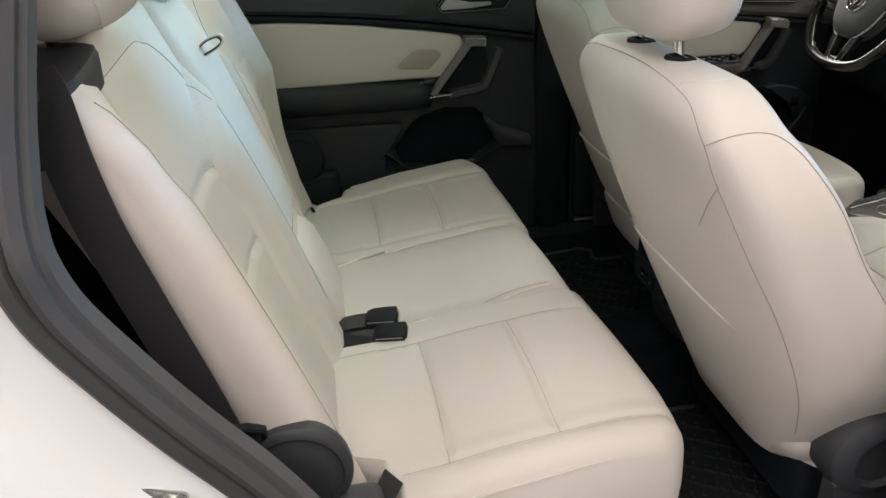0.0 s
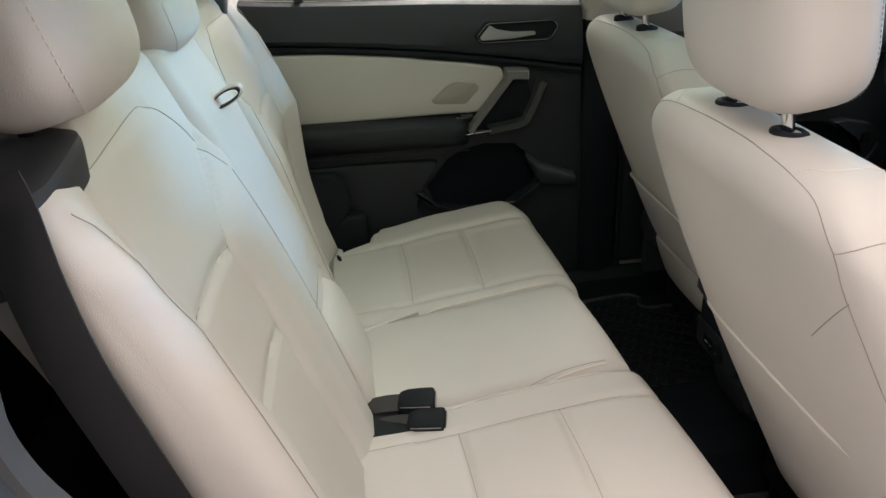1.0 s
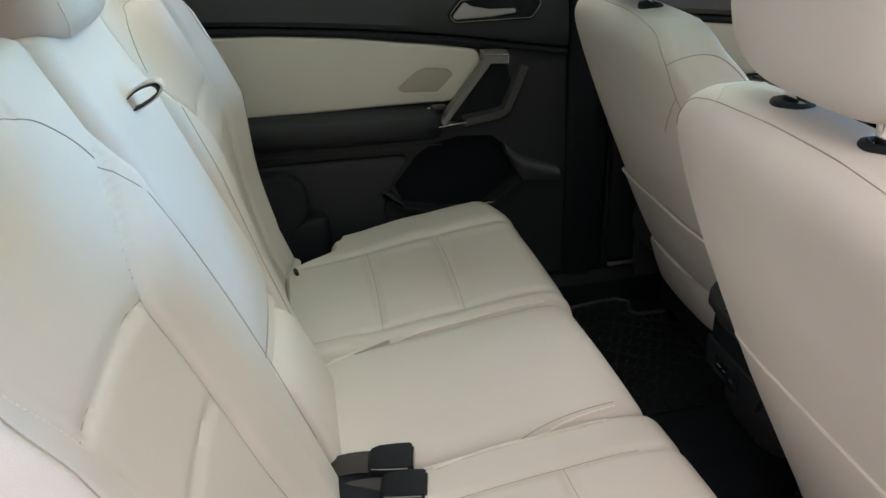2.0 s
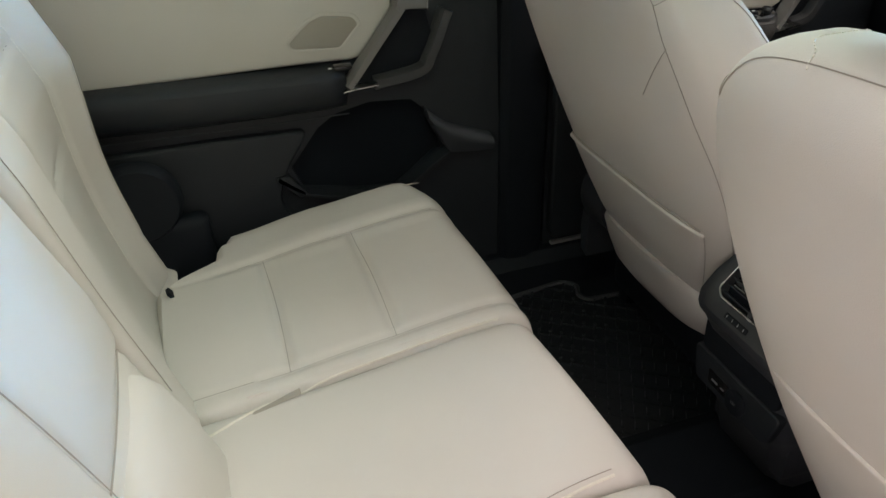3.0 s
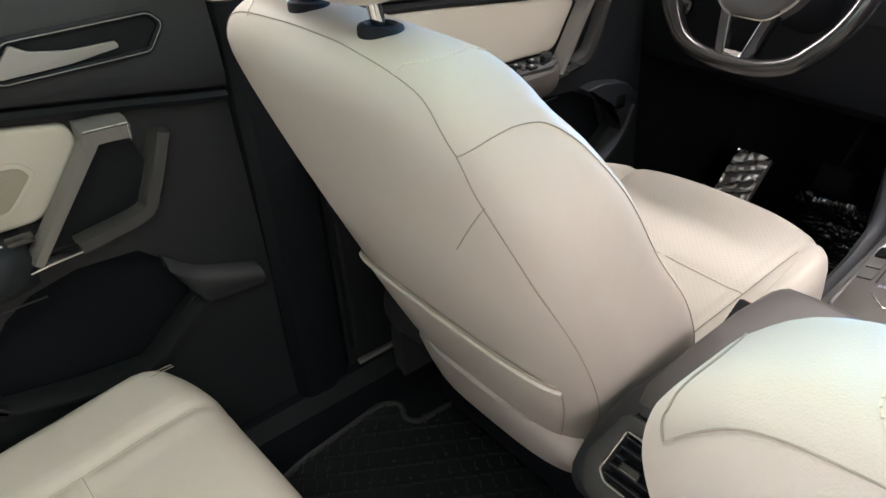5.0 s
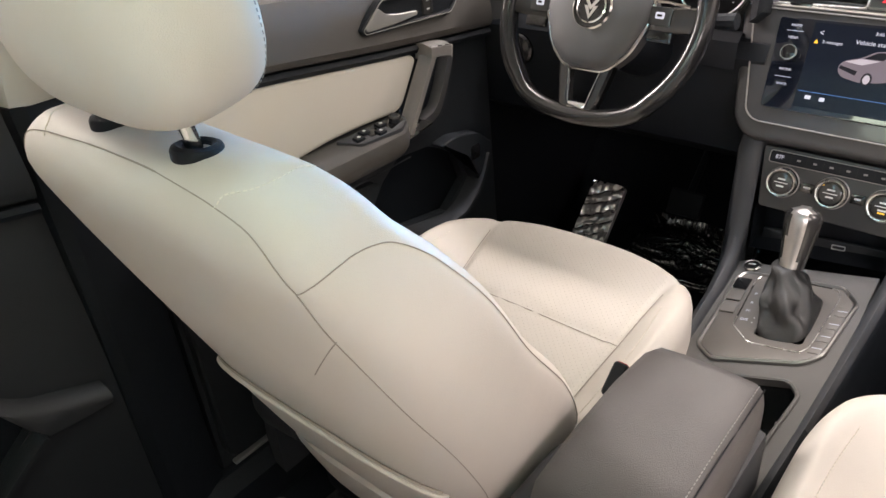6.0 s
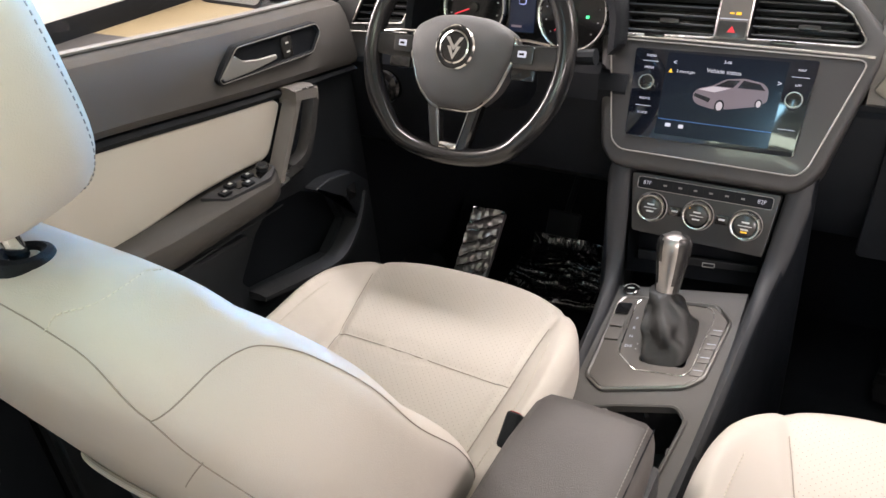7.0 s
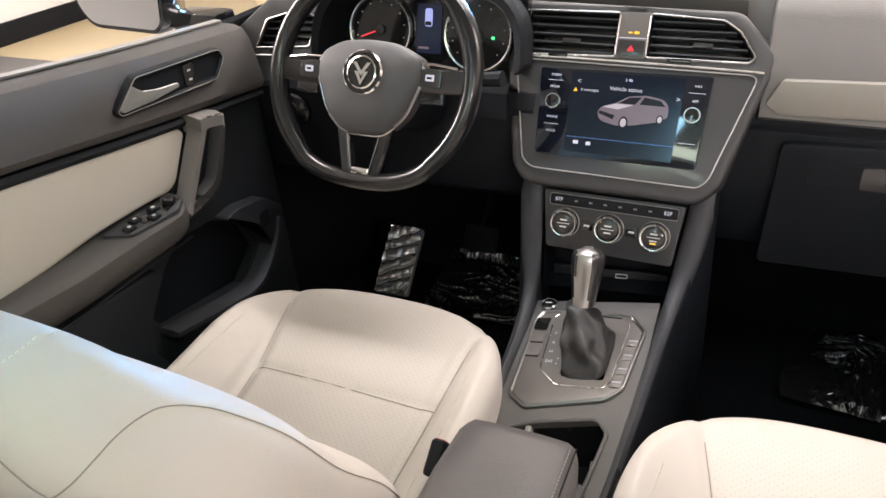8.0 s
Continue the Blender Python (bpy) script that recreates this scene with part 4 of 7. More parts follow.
for su in (1, -1):
    f = (lambda d: d) if su > 0 else (lambda d: 180 - d)
    # rear seam, from the collar over the shoulder and down the back's corner
    turn, corner = (0, -0.797) if su > 0 else (9, -0.71)
    part("seam", tube(skin_line([(f(-86), 0.8795), (f(-65.5 + turn), 0.873), (f(-47 + turn), 0.8615), (f(-42 + turn), 0.839), (f(-41.5 + turn), 0.8185)], 30), 0.0006, 5), seam_thread, backrest)
    if su > 0:
        part("seam", tube(side_line([(-0.797, 0.8185), (-0.832, 0.789), (-0.842, 0.762), (-0.831, 0.721), (-0.798, 0.662), (-0.735, 0.588), (-0.69, 0.50), (-0.672, 0.44), (-0.655, 0.36), (-0.64, 0.30)], su, 70), 0.0006, 5), seam_thread, backrest)
    # arch over the bolster and the line along its front edge
    part("piping", tube(side_line([(corner, 0.8185), (corner + 0.137, 0.8265), (-0.50, 0.8318), (-0.30, 0.8350), (0.0, 0.8365), (0.33, 0.8348), (0.56, 0.829), (0.69, 0.812), (0.735, 0.78), (0.75, 0.74), (0.765, 0.66), (0.78, 0.56), (0.79, 0.46), (0.79, 0.36)], su, 120), 0.0006, 5), seam_thread, backrest)
    # short dart below the corner
    if su > 0:
        dart = []
        for k in range(9):
            z_, ratio = 0.766 - 0.089 * k / 8, (0.232 - 0.074 * k / 8) / smooth(HW, 0.766 - 0.089 * k / 8)
            dart.append((f(-math.degrees(math.acos(ratio ** 2.22))), z_))
        part("seam", tube(skin_line(dart, 16), 0.0006, 5), seam_thread, backrest)
    part("seam", dashes(skin_line([(f(-64), 0.871), (f(-48), 0.8815), (f(20), 0.8835), (f(50), 0.8795)], 30), 0.005, 0.7, 0.0007), stitch_thread, backrest)
part("seam", tube(skin_line([(-86, 0.8795), (-90, 0.880), (-94, 0.8795)], 16), 0.0009, 5), seam_thread, backrest)


def pocket_skin(u, v):
    z = 0.285 + (0.460 - 0.285 - 0.010 * (2 * u - 1) ** 4) * v
    th = -90 + (u - 0.5) * 2 * 37.5
    hem = (1 - (2 * u - 1) ** 8) * min(1, 6 * v)
    return seat_back(radians(th), z, 0.0012 + (0.0042 + 0.0015 * math.sin(v * math.pi * 0.9)) * hem)


pk = sheet(pocket_skin, 40, 14)
pocket = part("back_pocket", pk, leather, driver, "beige map pocket on the seat back", 60)
for u in (0.0, 1.0):
    part("seam", tube([pocket_skin(u, k / 16) for k in range(17)], 0.0006, 5), seam_thread, pocket)
part("pocket_lip", tube([pocket_skin(i / 26, 1.0) + Vector((0, -0.001, 0)) for i in range(27)], 0.0034, 8), leather, pocket)
part("pocket_gap", tube([pocket_skin(i / 26, 1.0) + Vector((0, 0.001, 0.005)) for i in range(1, 26)], 0.0022, 5), seam_thread, pocket)
sk = loft([[Vector((SEAT_X + hw * math.copysign(abs(math.cos(a)) ** 0.6, math.cos(a)), y + 0.075 * math.copysign(abs(math.sin(a)) ** 0.7, math.sin(a)), z))
            for a in [2 * math.pi * i / 40 for i in range(40)]] for z, y, hw in ((0.175, 1.752, 0.165), (0.19, 1.742, 0.195), (0.23, 1.728, 0.205), (0.275, 1.712, 0.20), (0.30, 1.705, 0.17))])
part("lower_skirt", sk, leather, driver, "beige lower skirt of the seat back", 60)
for hx in (-0.068, 0.068):
    cm = axes((SEAT_X + hx, 1.489, 0.888), (1, 0, 0), (0, 1, -0.12))
    part("headrest_collar", lathe([(0.0225, -0.01), (0.0230, 0.001), (0.0215, 0.004), (0.017, 0.006), (0.013, 0.004), (0.0115, -0.004)], cm, 28), black_plastic, driver, "black oval headrest collar")
    part("headrest_post", tube([Vector((SEAT_X + hx, 1.489, 0.875)), Vector((SEAT_X + hx, 1.476, 0.97))], 0.0075, 14), chrome, driver, "chrome headrest post")
hm = Matrix.Translation((SEAT_X, 1.484, 1.024)) @ Matrix.Rotation(radians(8), 4, "X")
HH = (0.145, 0.070, 0.110)
pad = part("headrest", loft(superellipsoid((0, 0, 0), HH, 0.55, 0.62, hm, 48, 30)), leather, driver, "beige padded headrest", 60)
for u0 in (0.42, math.pi - 0.42):
    part("stitching", dashes([pad_point((0, 0, 0), (HH[0] + 0.0008, HH[1] + 0.0008, HH[2] + 0.0008), 0.55, 0.62, hm, u0, -1.30 + 2.6 * t / 50) for t in range(51)], 0.0058, 0.55, 0.0006), grey_thread, pad)
part("seam", tube([pad_point((0, 0, 0), (HH[0] + 0.0004, HH[1] + 0.0004, HH[2] + 0.0004), 0.55, 0.62, hm, -0.62 - (math.pi - 1.24) * t / 30, -1.30) for t in range(31)], 0.0008, 5), seam_thread, pad)

# seat cushion
CX, CY, CA, CB = SEAT_X + 0.021, 1.980, 0.268, 0.295

INNER_SEAM = [(1.70, 0.120), (1.90, 0.124), (2.01, 0.137), (2.095, 0.155), (2.197, 0.178), (2.26, 0.190)]


def seat_cushion_z(dx, y):
    z = smooth([(1.66, 0.372), (1.80, 0.376), (2.0, 0.388), (2.12, 0.402), (2.20, 0.404), (2.27, 0.392)], y)
    a = abs(dx)
    z += 0.034 * max(0, min(1, (a - 0.165) / 0.075)) ** 1.3 * (1 - 0.55 * max(0, min(1, (y - 2.05) / 0.2)))
    side = 0.190 + 0.03 * max(0, y - 2.0) if dx > 0 else smooth(INNER_SEAM, y)
    z -= 0.006 * math.exp(-((a - side) / 0.009) ** 2)
    if a < side:
        z -= 0.005 * math.exp(-((y - 2.010) / 0.010) ** 2)
    return z


rings = []
for k in [0.02, 0.12] + [0.2 + 0.72 * i / 60 for i in range(61)] + [0.95, 0.975, 0.99, 1.0]:
    ring = []
    for i in range(176):
        a = 2 * math.pi * i / 176
        c, s = math.cos(a), math.sin(a)
        n = 2 / (3.6 if s < 0 else 2.7)
        x, y = CA * k * math.copysign(abs(c) ** n, c), CY + CB * k * math.copysign(abs(s) ** n, s)
        e = 1 - k
        drop = 0.040 * (1 - math.sqrt(max(0, 1 - max(0, 1 - e / 0.13) ** 2)))
        ring.append(Vector((CX + x, y, seat_cushion_z(x, y) - drop)))
    rings.append(ring)
for z, k in ((0.31, 1.012), (0.24, 1.0), (0.19, 0.97)):
    rings.append([Vector((CX + (p.x - CX) * k, CY + (p.y - CY) * k, z)) for p in rings[len(rings) - 1]])
cush = part("cushion", loft(rings), [leather, leather_perf], driver, "beige seat cushion with perforated centre", 60)
for f in cush.data.polygons:
    d = f.center
    if -smooth(INNER_SEAM, d.y) + 0.005 < d.x - CX < 0.185 and d.y < 2.21 and d.z > 0.36:
        f.material_index = 1
cl = lambda rows, n=30: [Vector((CX + p[0], p[1], seat_cushion_z(p[0], p[1]) + 0.0014)) for p in curve_through(rows, n)]
part("seam", tube(cl([(-0.135, 2.010), (0, 2.011), (0.188, 2.006)]), 0.0008, 5), seam_thread, cush)
for su in (-1, 1):
    part("seam", tube(cl([(0.190, 1.74), (0.190, 1.95), (0.194, 2.10), (0.196, 2.14)] if su > 0 else [(-smooth(INNER_SEAM, y), y) for y in (1.74, 1.9, 2.01, 2.095, 2.13, 2.165)]), 0.0008, 5), seam_thread, cush)
    part("stitching", dashes(cl([(su * 0.222, 1.80), (su * 0.224, 1.98), (su * 0.214, 2.10)], 60), 0.0065, 0.62, 0.0008), stitch_thread, cush)
part("seat_base", box((SEAT_X, 1.95, 0.13), (0.40, 0.48, 0.12), 0.02), black_plastic, driver, "black metal seat base")
for su in (-1, 1):
    part("seat_rail", box((SEAT_X + su * 0.19, 1.98, 0.030), (0.035, 0.48, 0.06), 0.006), black_plastic, driver, "dark steel seat rail")
passenger = copy_thing(driver, pose(SEAT_X + 0.762, 1.9 - 0.124, 0.025))
for piece in passenger.children:  # its backrest stands a little lower and further back
    kind_ = piece.name.split(".")[0]
    if kind_ == "back_pocket":
        piece.location += Vector((0.004, -0.030, 0.030))
    elif kind_ == "backrest":
        piece.location += Vector((0.004 + 0.045 * (0.658), -0.020, -0.011))
        piece.scale.x = 1.045
    elif kind_ == "lower_skirt":
        piece.location += Vector((0.012, -0.010, 0.018))
    elif kind_.startswith("headrest"):
        piece.location += Vector((0.002, -0.010, -0.014))
    elif kind_ == "cushion":
        piece.location.x -= 0.021
tagged(passenger, "beige leatherette front seat, set further back and higher")


def outer_trim(seat, su, at):
    """Dark plastic on the door side of a front seat: recliner cover and valance."""
    dx, dy, dz = at
    rec = axes((dx + su * 0.240, 1.728 + dy, 0.288 + dz), (0, 1, 0), (0, 0, su))
    part("recliner_cover", lathe([(0.080, -0.07), (0.084, 0.004), (0.080, 0.022), (0.066, 0.034), (0.050, 0.037), (0.044, 0.028), (0.01, 0.027)], rec, 40),
         dark_plastic, seat, "dark round recliner cover")
    part("side_valance", loft([[Vector((dx + su * (0.235 + b), y + dy, z + dz)) for b, z in ((0.0, 0.13), (0.028, 0.14), (0.034, 0.20), (0.030, zt), (0.0, zt + 0.01))]
                               for y, zt in ((1.66, 0.24), (1.74, 0.28), (1.9, 0.275), (2.1, 0.27), (2.22, 0.25))]), dark_plastic, seat, "dark plastic seat valance")


outer_trim(driver, -1, (SEAT_X, 0, 0))
outer_trim(passenger, 1, (SEAT_X + 0.768, -0.068, -0.006))

# ---- left doors ----
DM = axes((-0.742, 0, 0), (0, 1, 0), (0, 0, 1))  # local x: towards the car's front, y: up, z: into the cabin


def at_deck(m, z):
    return m @ Matrix.Translation((0, 0, z))


def flat_bar(pts, width, x0, x1, bevel=0.3):
    """A bar of flat section that follows points (y, z) on the door, between two depths."""
    k = len(pts)
    rings = []
    for i, p in enumerate(pts):
        a, b = Vector(pts[max(i - 1, 0)]), Vector(pts[min(i + 1, k - 1)])
        t = (b - a).normalized()
        n = Vector((-t.y, t.x)) * width / 2
        p = Vector(p)
        ring = []
        for s, x in ((-1, x0), (-1, x0 + (x1 - x0) * (1 - bevel)), (-1 + bevel, x1), (1 - bevel, x1), (1, x0 + (x1 - x0) * (1 - bevel)), (1, x0)):
            q = p + n * s
            ring.append(Vector((x, q.x, q.y)))
        rings.append(ring)
    return loft(rings)


def door_panel(name, label, y0, y1, sill, step, ins, hexo, arm, pull, bezel, lever, pocket, lower, soft, bar):
    door = thing(name, label, "door", kind="structure", at=(-0.76, y0, 0.1))
    # carrier with the bin's opening cut through it
    out = [(y0, 0.10), (y1 + 0.02, 0.10), (y1, smooth(sill, y1) - 0.03), (y0, smooth(sill, y0) - 0.03)]
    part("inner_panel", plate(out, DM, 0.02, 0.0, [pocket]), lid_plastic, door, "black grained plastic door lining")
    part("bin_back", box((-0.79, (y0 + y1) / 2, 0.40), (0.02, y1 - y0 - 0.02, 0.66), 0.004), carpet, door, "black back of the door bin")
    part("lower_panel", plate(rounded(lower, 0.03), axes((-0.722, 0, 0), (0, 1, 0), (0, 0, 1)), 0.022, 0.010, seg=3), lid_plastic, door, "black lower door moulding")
    # upper lining under the window
    n = 24
    rings = []
    for i in range(n + 1):
        y = y0 + (y1 - y0) * i / n
        a, b = smooth(step, y), smooth(sill, y)
        rings.append([Vector((x, y, a + (b - a) * f)) for x, f in ((-0.76, -0.06), (-0.738, -0.02), (-0.722, 0.04), (-0.716, 0.14), (-0.722, 0.45), (-0.733, 0.80), (-0.745, 0.95), (-0.765, 1.0), (-0.80, 1.005), (-0.81, 0.9), (-0.80, 0.0))])
    part("upper_lining", loft(rings), soft, door, "dark grey soft upper door lining")
    part("window_strip", flat_bar([(y0 + (y1 - y0) * i / 12, smooth(sill, y0 + (y1 - y0) * i / 12) + 0.004) for i in range(13)], 0.005, -0.81, -0.792), satin_grey, door, "thin bright window sealing strip")
    rings = []
    for i in range(n + 1):
        y = y0 + (y1 - y0) * i / n
        a = smooth(step, y)
        rings.append([Vector((-0.745, y, a - 0.022)), Vector((-0.727, y, a - 0.018)), Vector((-0.722, y, a - 0.010)), Vector((-0.727, y, a - 0.003)), Vector((-0.745, y, a - 0.001))])
    part("lining_edge", loft(rings), black_plastic, door, "black step below the upper lining")
    # padded insert with the speaker field
    im = axes((-0.728, 0, 0), (0, 1, 0), (0, 0, 1))
    pad = part("padded_insert", plate(rounded(ins, 0.025, 6), im, 0.016, 0.009, seg=4), door_fabric, door, "beige padded door insert")
    if hexo:
        part("speaker_field", plate(rounded(hexo, 0.006), axes((-0.7265, 0, 0), (0, 1, 0), (0, 0, 1)), 0.003, 0.001), speaker_mesh, pad, "finely perforated speaker field")
        part("speaker_rim", frame_ring(rounded(inset(hexo, -0.008), 0.012), 0.008, im, 0.002, 0.0016), door_fabric, pad)
    # armrest shelf
    ya, yb, za, zb = arm
    rings = []
    for i in range(25):
        t = i / 24
        y = ya + (yb - ya) * t
        f = min(1, 0.55 + 0.9 * t) * (1 - 0.45 * max(0, (t - 0.9) / 0.1) ** 2)
        zt, zl = za[0] + (za[1] - za[0]) * t, zb[0] + (zb[1] - zb[0]) * t
        h = zt - zl
        rings.append([Vector((-0.742 + (x + 0.742) * f, y, zl + h * v)) for x, v in ((-0.742, 1.02), (-0.70, 1.0), (-0.682, 0.96), (-0.672, 0.86), (-0.668, 0.66), (-0.674, 0.36), (-0.69, 0.12), (-0.71, 0.0), (-0.742, -0.02))])
    arm_ob = part("armrest", loft(rings), soft, door, "dark soft door armrest")
    part("armrest_line", tube([Vector((-0.7425 + 0.036 * min(1, 0.55 + 0.9 * i / 20), ya + (yb - ya) * i / 20, zb[0] + (zb[1] - zb[0]) * i / 20 - 0.012)) for i in range(21)], 0.0014, 6), lid_plastic, arm_ob)
    # pull handle: slanting bar, cap and grip around a black hollow
    well = [pull[0], pull[1], pull[2], pull[3], pull[4], pull[5]]
    part("pull_well", plate(rounded(well, 0.012), axes((-0.733, 0, 0), (0, 1, 0), (0, 0, 1)), 0.01, 0.002), black_plastic, door, "black hollow behind the pull handle")
    mid = ((pull[0][0] + pull[1][0]) / 2, (pull[0][1] + pull[1][1]) / 2)
    part("pull_bar", flat_bar([pull[0], mid, pull[1], (pull[1][0] + 0.007, pull[1][1] + 0.009)], 0.020, -0.722, -0.692, 0.42), bar, door, "grey slanting pull bar")
    part("pull_cap", flat_bar([(pull[1][0] - 0.006, pull[1][1] + 0.014), ((pull[1][0] + pull[2][0]) / 2, (pull[1][1] + pull[2][1]) / 2 + 0.008), pull[2]], 0.030, -0.738, -0.690, 0.42), bar, door, "grey cap of the pull handle")
    part("cap_line", tube([Vector((-0.6905, pull[1][0] - 0.004, pull[1][1] + 0.026)), Vector((-0.6905, pull[2][0] - 0.002, pull[2][1] + 0.013)), Vector((-0.6905, pull[2][0] - 0.003, pull[2][1] - 0.012))], 0.0011, 5), satin_chrome, door, "thin bright edge of the pull cap")
    grip = curve_through([pull[6], pull[3], ((pull[3][0] + pull[4][0]) / 2 + 0.004, (pull[3][1] + pull[4][1]) / 2), pull[4], pull[5]], 24)
    part("pull_grip", flat_bar([tuple(p) for p in grip], 0.027, -0.742, -0.712, 0.4), dash_plastic, door, "dark curved pull grip")
    part("chrome_accent", flat_bar([(pull[0][0] - 0.012, pull[0][1] - 0.004), (pull[0][0] + 0.016, pull[0][1] - 0.001), (pull[5][0], pull[5][1] + 0.008)], 0.0035, -0.715, -0.689), satin_chrome, door, "thin chrome accent")
    # release handle
    hb = axes((-0.7165, 0, 0), (0, 1, 0), (0, 0, 1))
    bz = part("handle_bezel", frame_ring(rounded(bezel, 0.008), 0.009, hb, 0.008, 0.006), black_plastic, door, "black handle surround")
    part("handle_cup", plate(rounded(inset(bezel, 0.007), 0.006), axes((-0.7175, 0, 0), (0, 1, 0), (0, 0, 1)), 0.006), black_plastic, bz, "black recess behind the handle")
    part("chrome_rim", tube([hb @ Vector((*p, 0.006)) for p in rounded(inset(bezel, 0.004), 0.008)], 0.0008, 5, True), satin_grey, bz, "chrome line round the handle recess")
    part("release_lever", plate(rounded(lever, 0.004), axes((-0.7095, 0, 0), (0, 1, 0), (0, 0, 1)), 0.005, 0.002, seg=3), silver_paint, bz, "satin silver door release lever")
    return door


rear_sill = [(0.55, 0.945), (0.71, 0.930), (1.10, 0.912), (1.50, 0.886)]
rear_step = [(0.55, 0.838), (0.71, 0.830), (0.98, 0.804), (1.207, 0.772), (1.463, 0.726), (1.50, 0.720)]
# lining and armrest in the darker lid plastic: shade put into the colour
rear_door = door_panel(
    "door_1", "closed rear door with beige insert and dark lining", 0.60, 1.483, rear_sill, rear_step,
    [(0.60, 0.812), (0.80, 0.804), (0.98, 0.784), (1.068, 0.768), (1.165, 0.755), (1.264, 0.735), (1.272, 0.707), (1.203, 0.617), (1.104, 0.620), (0.90, 0.620), (0.60, 0.622)],
    [(1.070, 0.662), (1.112, 0.697), (1.136, 0.706), (1.192, 0.698), (1.202, 0.684), (1.163, 0.645), (1.077, 0.652)],
    (0.60, 1.165, (0.628, 0.612), (0.541, 0.533)),
    [(1.168, 0.574), (1.276, 0.706), (1.330, 0.716), (1.352, 0.633), (1.318, 0.581), (1.224, 0.567), (1.376, 0.692)],
    [(1.190, 0.822), (1.222, 0.858), (1.400, 0.856), (1.418, 0.836), (1.392, 0.800), (1.205, 0.802)],
    [(1.203, 0.820), (1.230, 0.850), (1.248, 0.838), (1.290, 0.829), (1.350, 0.827), (1.352, 0.818), (1.290, 0.812), (1.208, 0.812)],
    [(1.044, 0.411), (1.106, 0.487), (1.145, 0.511), (1.214, 0.525), (1.300, 0.518), (1.336, 0.484), (1.358, 0.432), (1.361, 0.403), (1.260, 0.326), (1.169, 0.336), (1.063, 0.360)],
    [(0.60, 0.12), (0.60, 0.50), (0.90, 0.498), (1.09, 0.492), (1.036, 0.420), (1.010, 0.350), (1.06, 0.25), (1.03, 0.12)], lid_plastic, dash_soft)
front_sill = [(1.60, 0.905), (1.919, 0.872), (2.179, 0.845), (2.432, 0.824), (2.55, 0.815)]
front_step = [(1.60, 0.800), (1.866, 0.770), (2.064, 0.742), (2.219, 0.722), (2.50, 0.690)]
front_door = door_panel(
    "door_2", "closed front door with beige insert, window switches and dark lining", 1.612, 2.45, front_sill, front_step,
    [(1.62, 0.782), (1.858, 0.755), (1.949, 0.741), (2.057, 0.726), (2.198, 0.709), (2.218, 0.694), (2.162, 0.606), (2.08, 0.612), (1.978, 0.614), (1.895, 0.608), (1.62, 0.600)],
    None, (1.615, 2.150, (0.616, 0.600), (0.538, 0.531)),
    [(2.146, 0.570), (2.226, 0.694), (2.282, 0.697), (2.284, 0.640), (2.246, 0.578), (2.205, 0.566), (2.302, 0.682)],
    [(2.067, 0.786), (2.122, 0.830), (2.331, 0.815), (2.345, 0.793), (2.311, 0.758), (2.076, 0.774)],
    [(2.077, 0.790), (2.113, 0.815), (2.131, 0.801), (2.165, 0.793), (2.213, 0.788), (2.213, 0.780), (2.150, 0.778), (2.082, 0.781)],
    [(2.04, 0.40), (2.10, 0.475), (2.15, 0.508), (2.24, 0.498), (2.324, 0.452), (2.352, 0.375), (2.281, 0.325), (2.06, 0.366)],
    [(1.62, 0.12), (1.62, 0.52), (1.9, 0.51), (2.085, 0.492), (2.03, 0.42), (2.012, 0.36), (2.06, 0.24), (2.0, 0.12)], lit_lining_plastic, dash_soft)
# black plate gives the dark of the hollow between bar and insert
part("pull_gap_shade", plate(rounded([(2.210, 0.700), (2.246, 0.706), (2.196, 0.590), (2.152, 0.600)], 0.004), axes((-0.7315, 0, 0), (0, 1, 0), (0, 0, 1)), 0.008, 0.001), black_plastic, front_door, "black plate for the shaded gap beside the pull bar")
# shelf, rim and ledge of the rear door's bin
part("bin_shelf", loft([[Vector((x, y, z)) for x, z in ((-0.744, zt + 0.005), (-0.722, zt + 0.002), (-0.712, zt - 0.004), (-0.709, zt - 0.012), (-0.711, (zt + zb) / 2), (-0.718, zb + 0.004), (-0.744, zb))]
                        for y, zt, zb in ((1.328, 0.494, 0.478), (1.340, 0.480, 0.452), (1.358, 0.464, 0.418), (1.378, 0.450, 0.392), (1.43, 0.430, 0.386), (1.472, 0.414, 0.384))]), dark_plastic, rear_door, "dark shelf above the door bin", 50)
part("bin_rim", flat_bar([tuple(p) for p in curve_through([(1.372, 0.398), (1.330, 0.372), (1.262, 0.326), (1.20, 0.322), (1.12, 0.342), (1.055, 0.362)], 24)], 0.014, -0.742, -0.712, 0.5), lid_plastic, rear_door, "dark rim of the door bin")
part("bin_ledge", plate(rounded([(1.006, 0.406), (1.034, 0.406), (1.068, 0.362), (1.050, 0.354)], 0.004), axes((-0.710, 0, 0), (0, 1, 0), (0, 0, 1)), 0.02, 0.007, seg=3), lid_plastic, rear_door, "small dark ledge of the door bin")
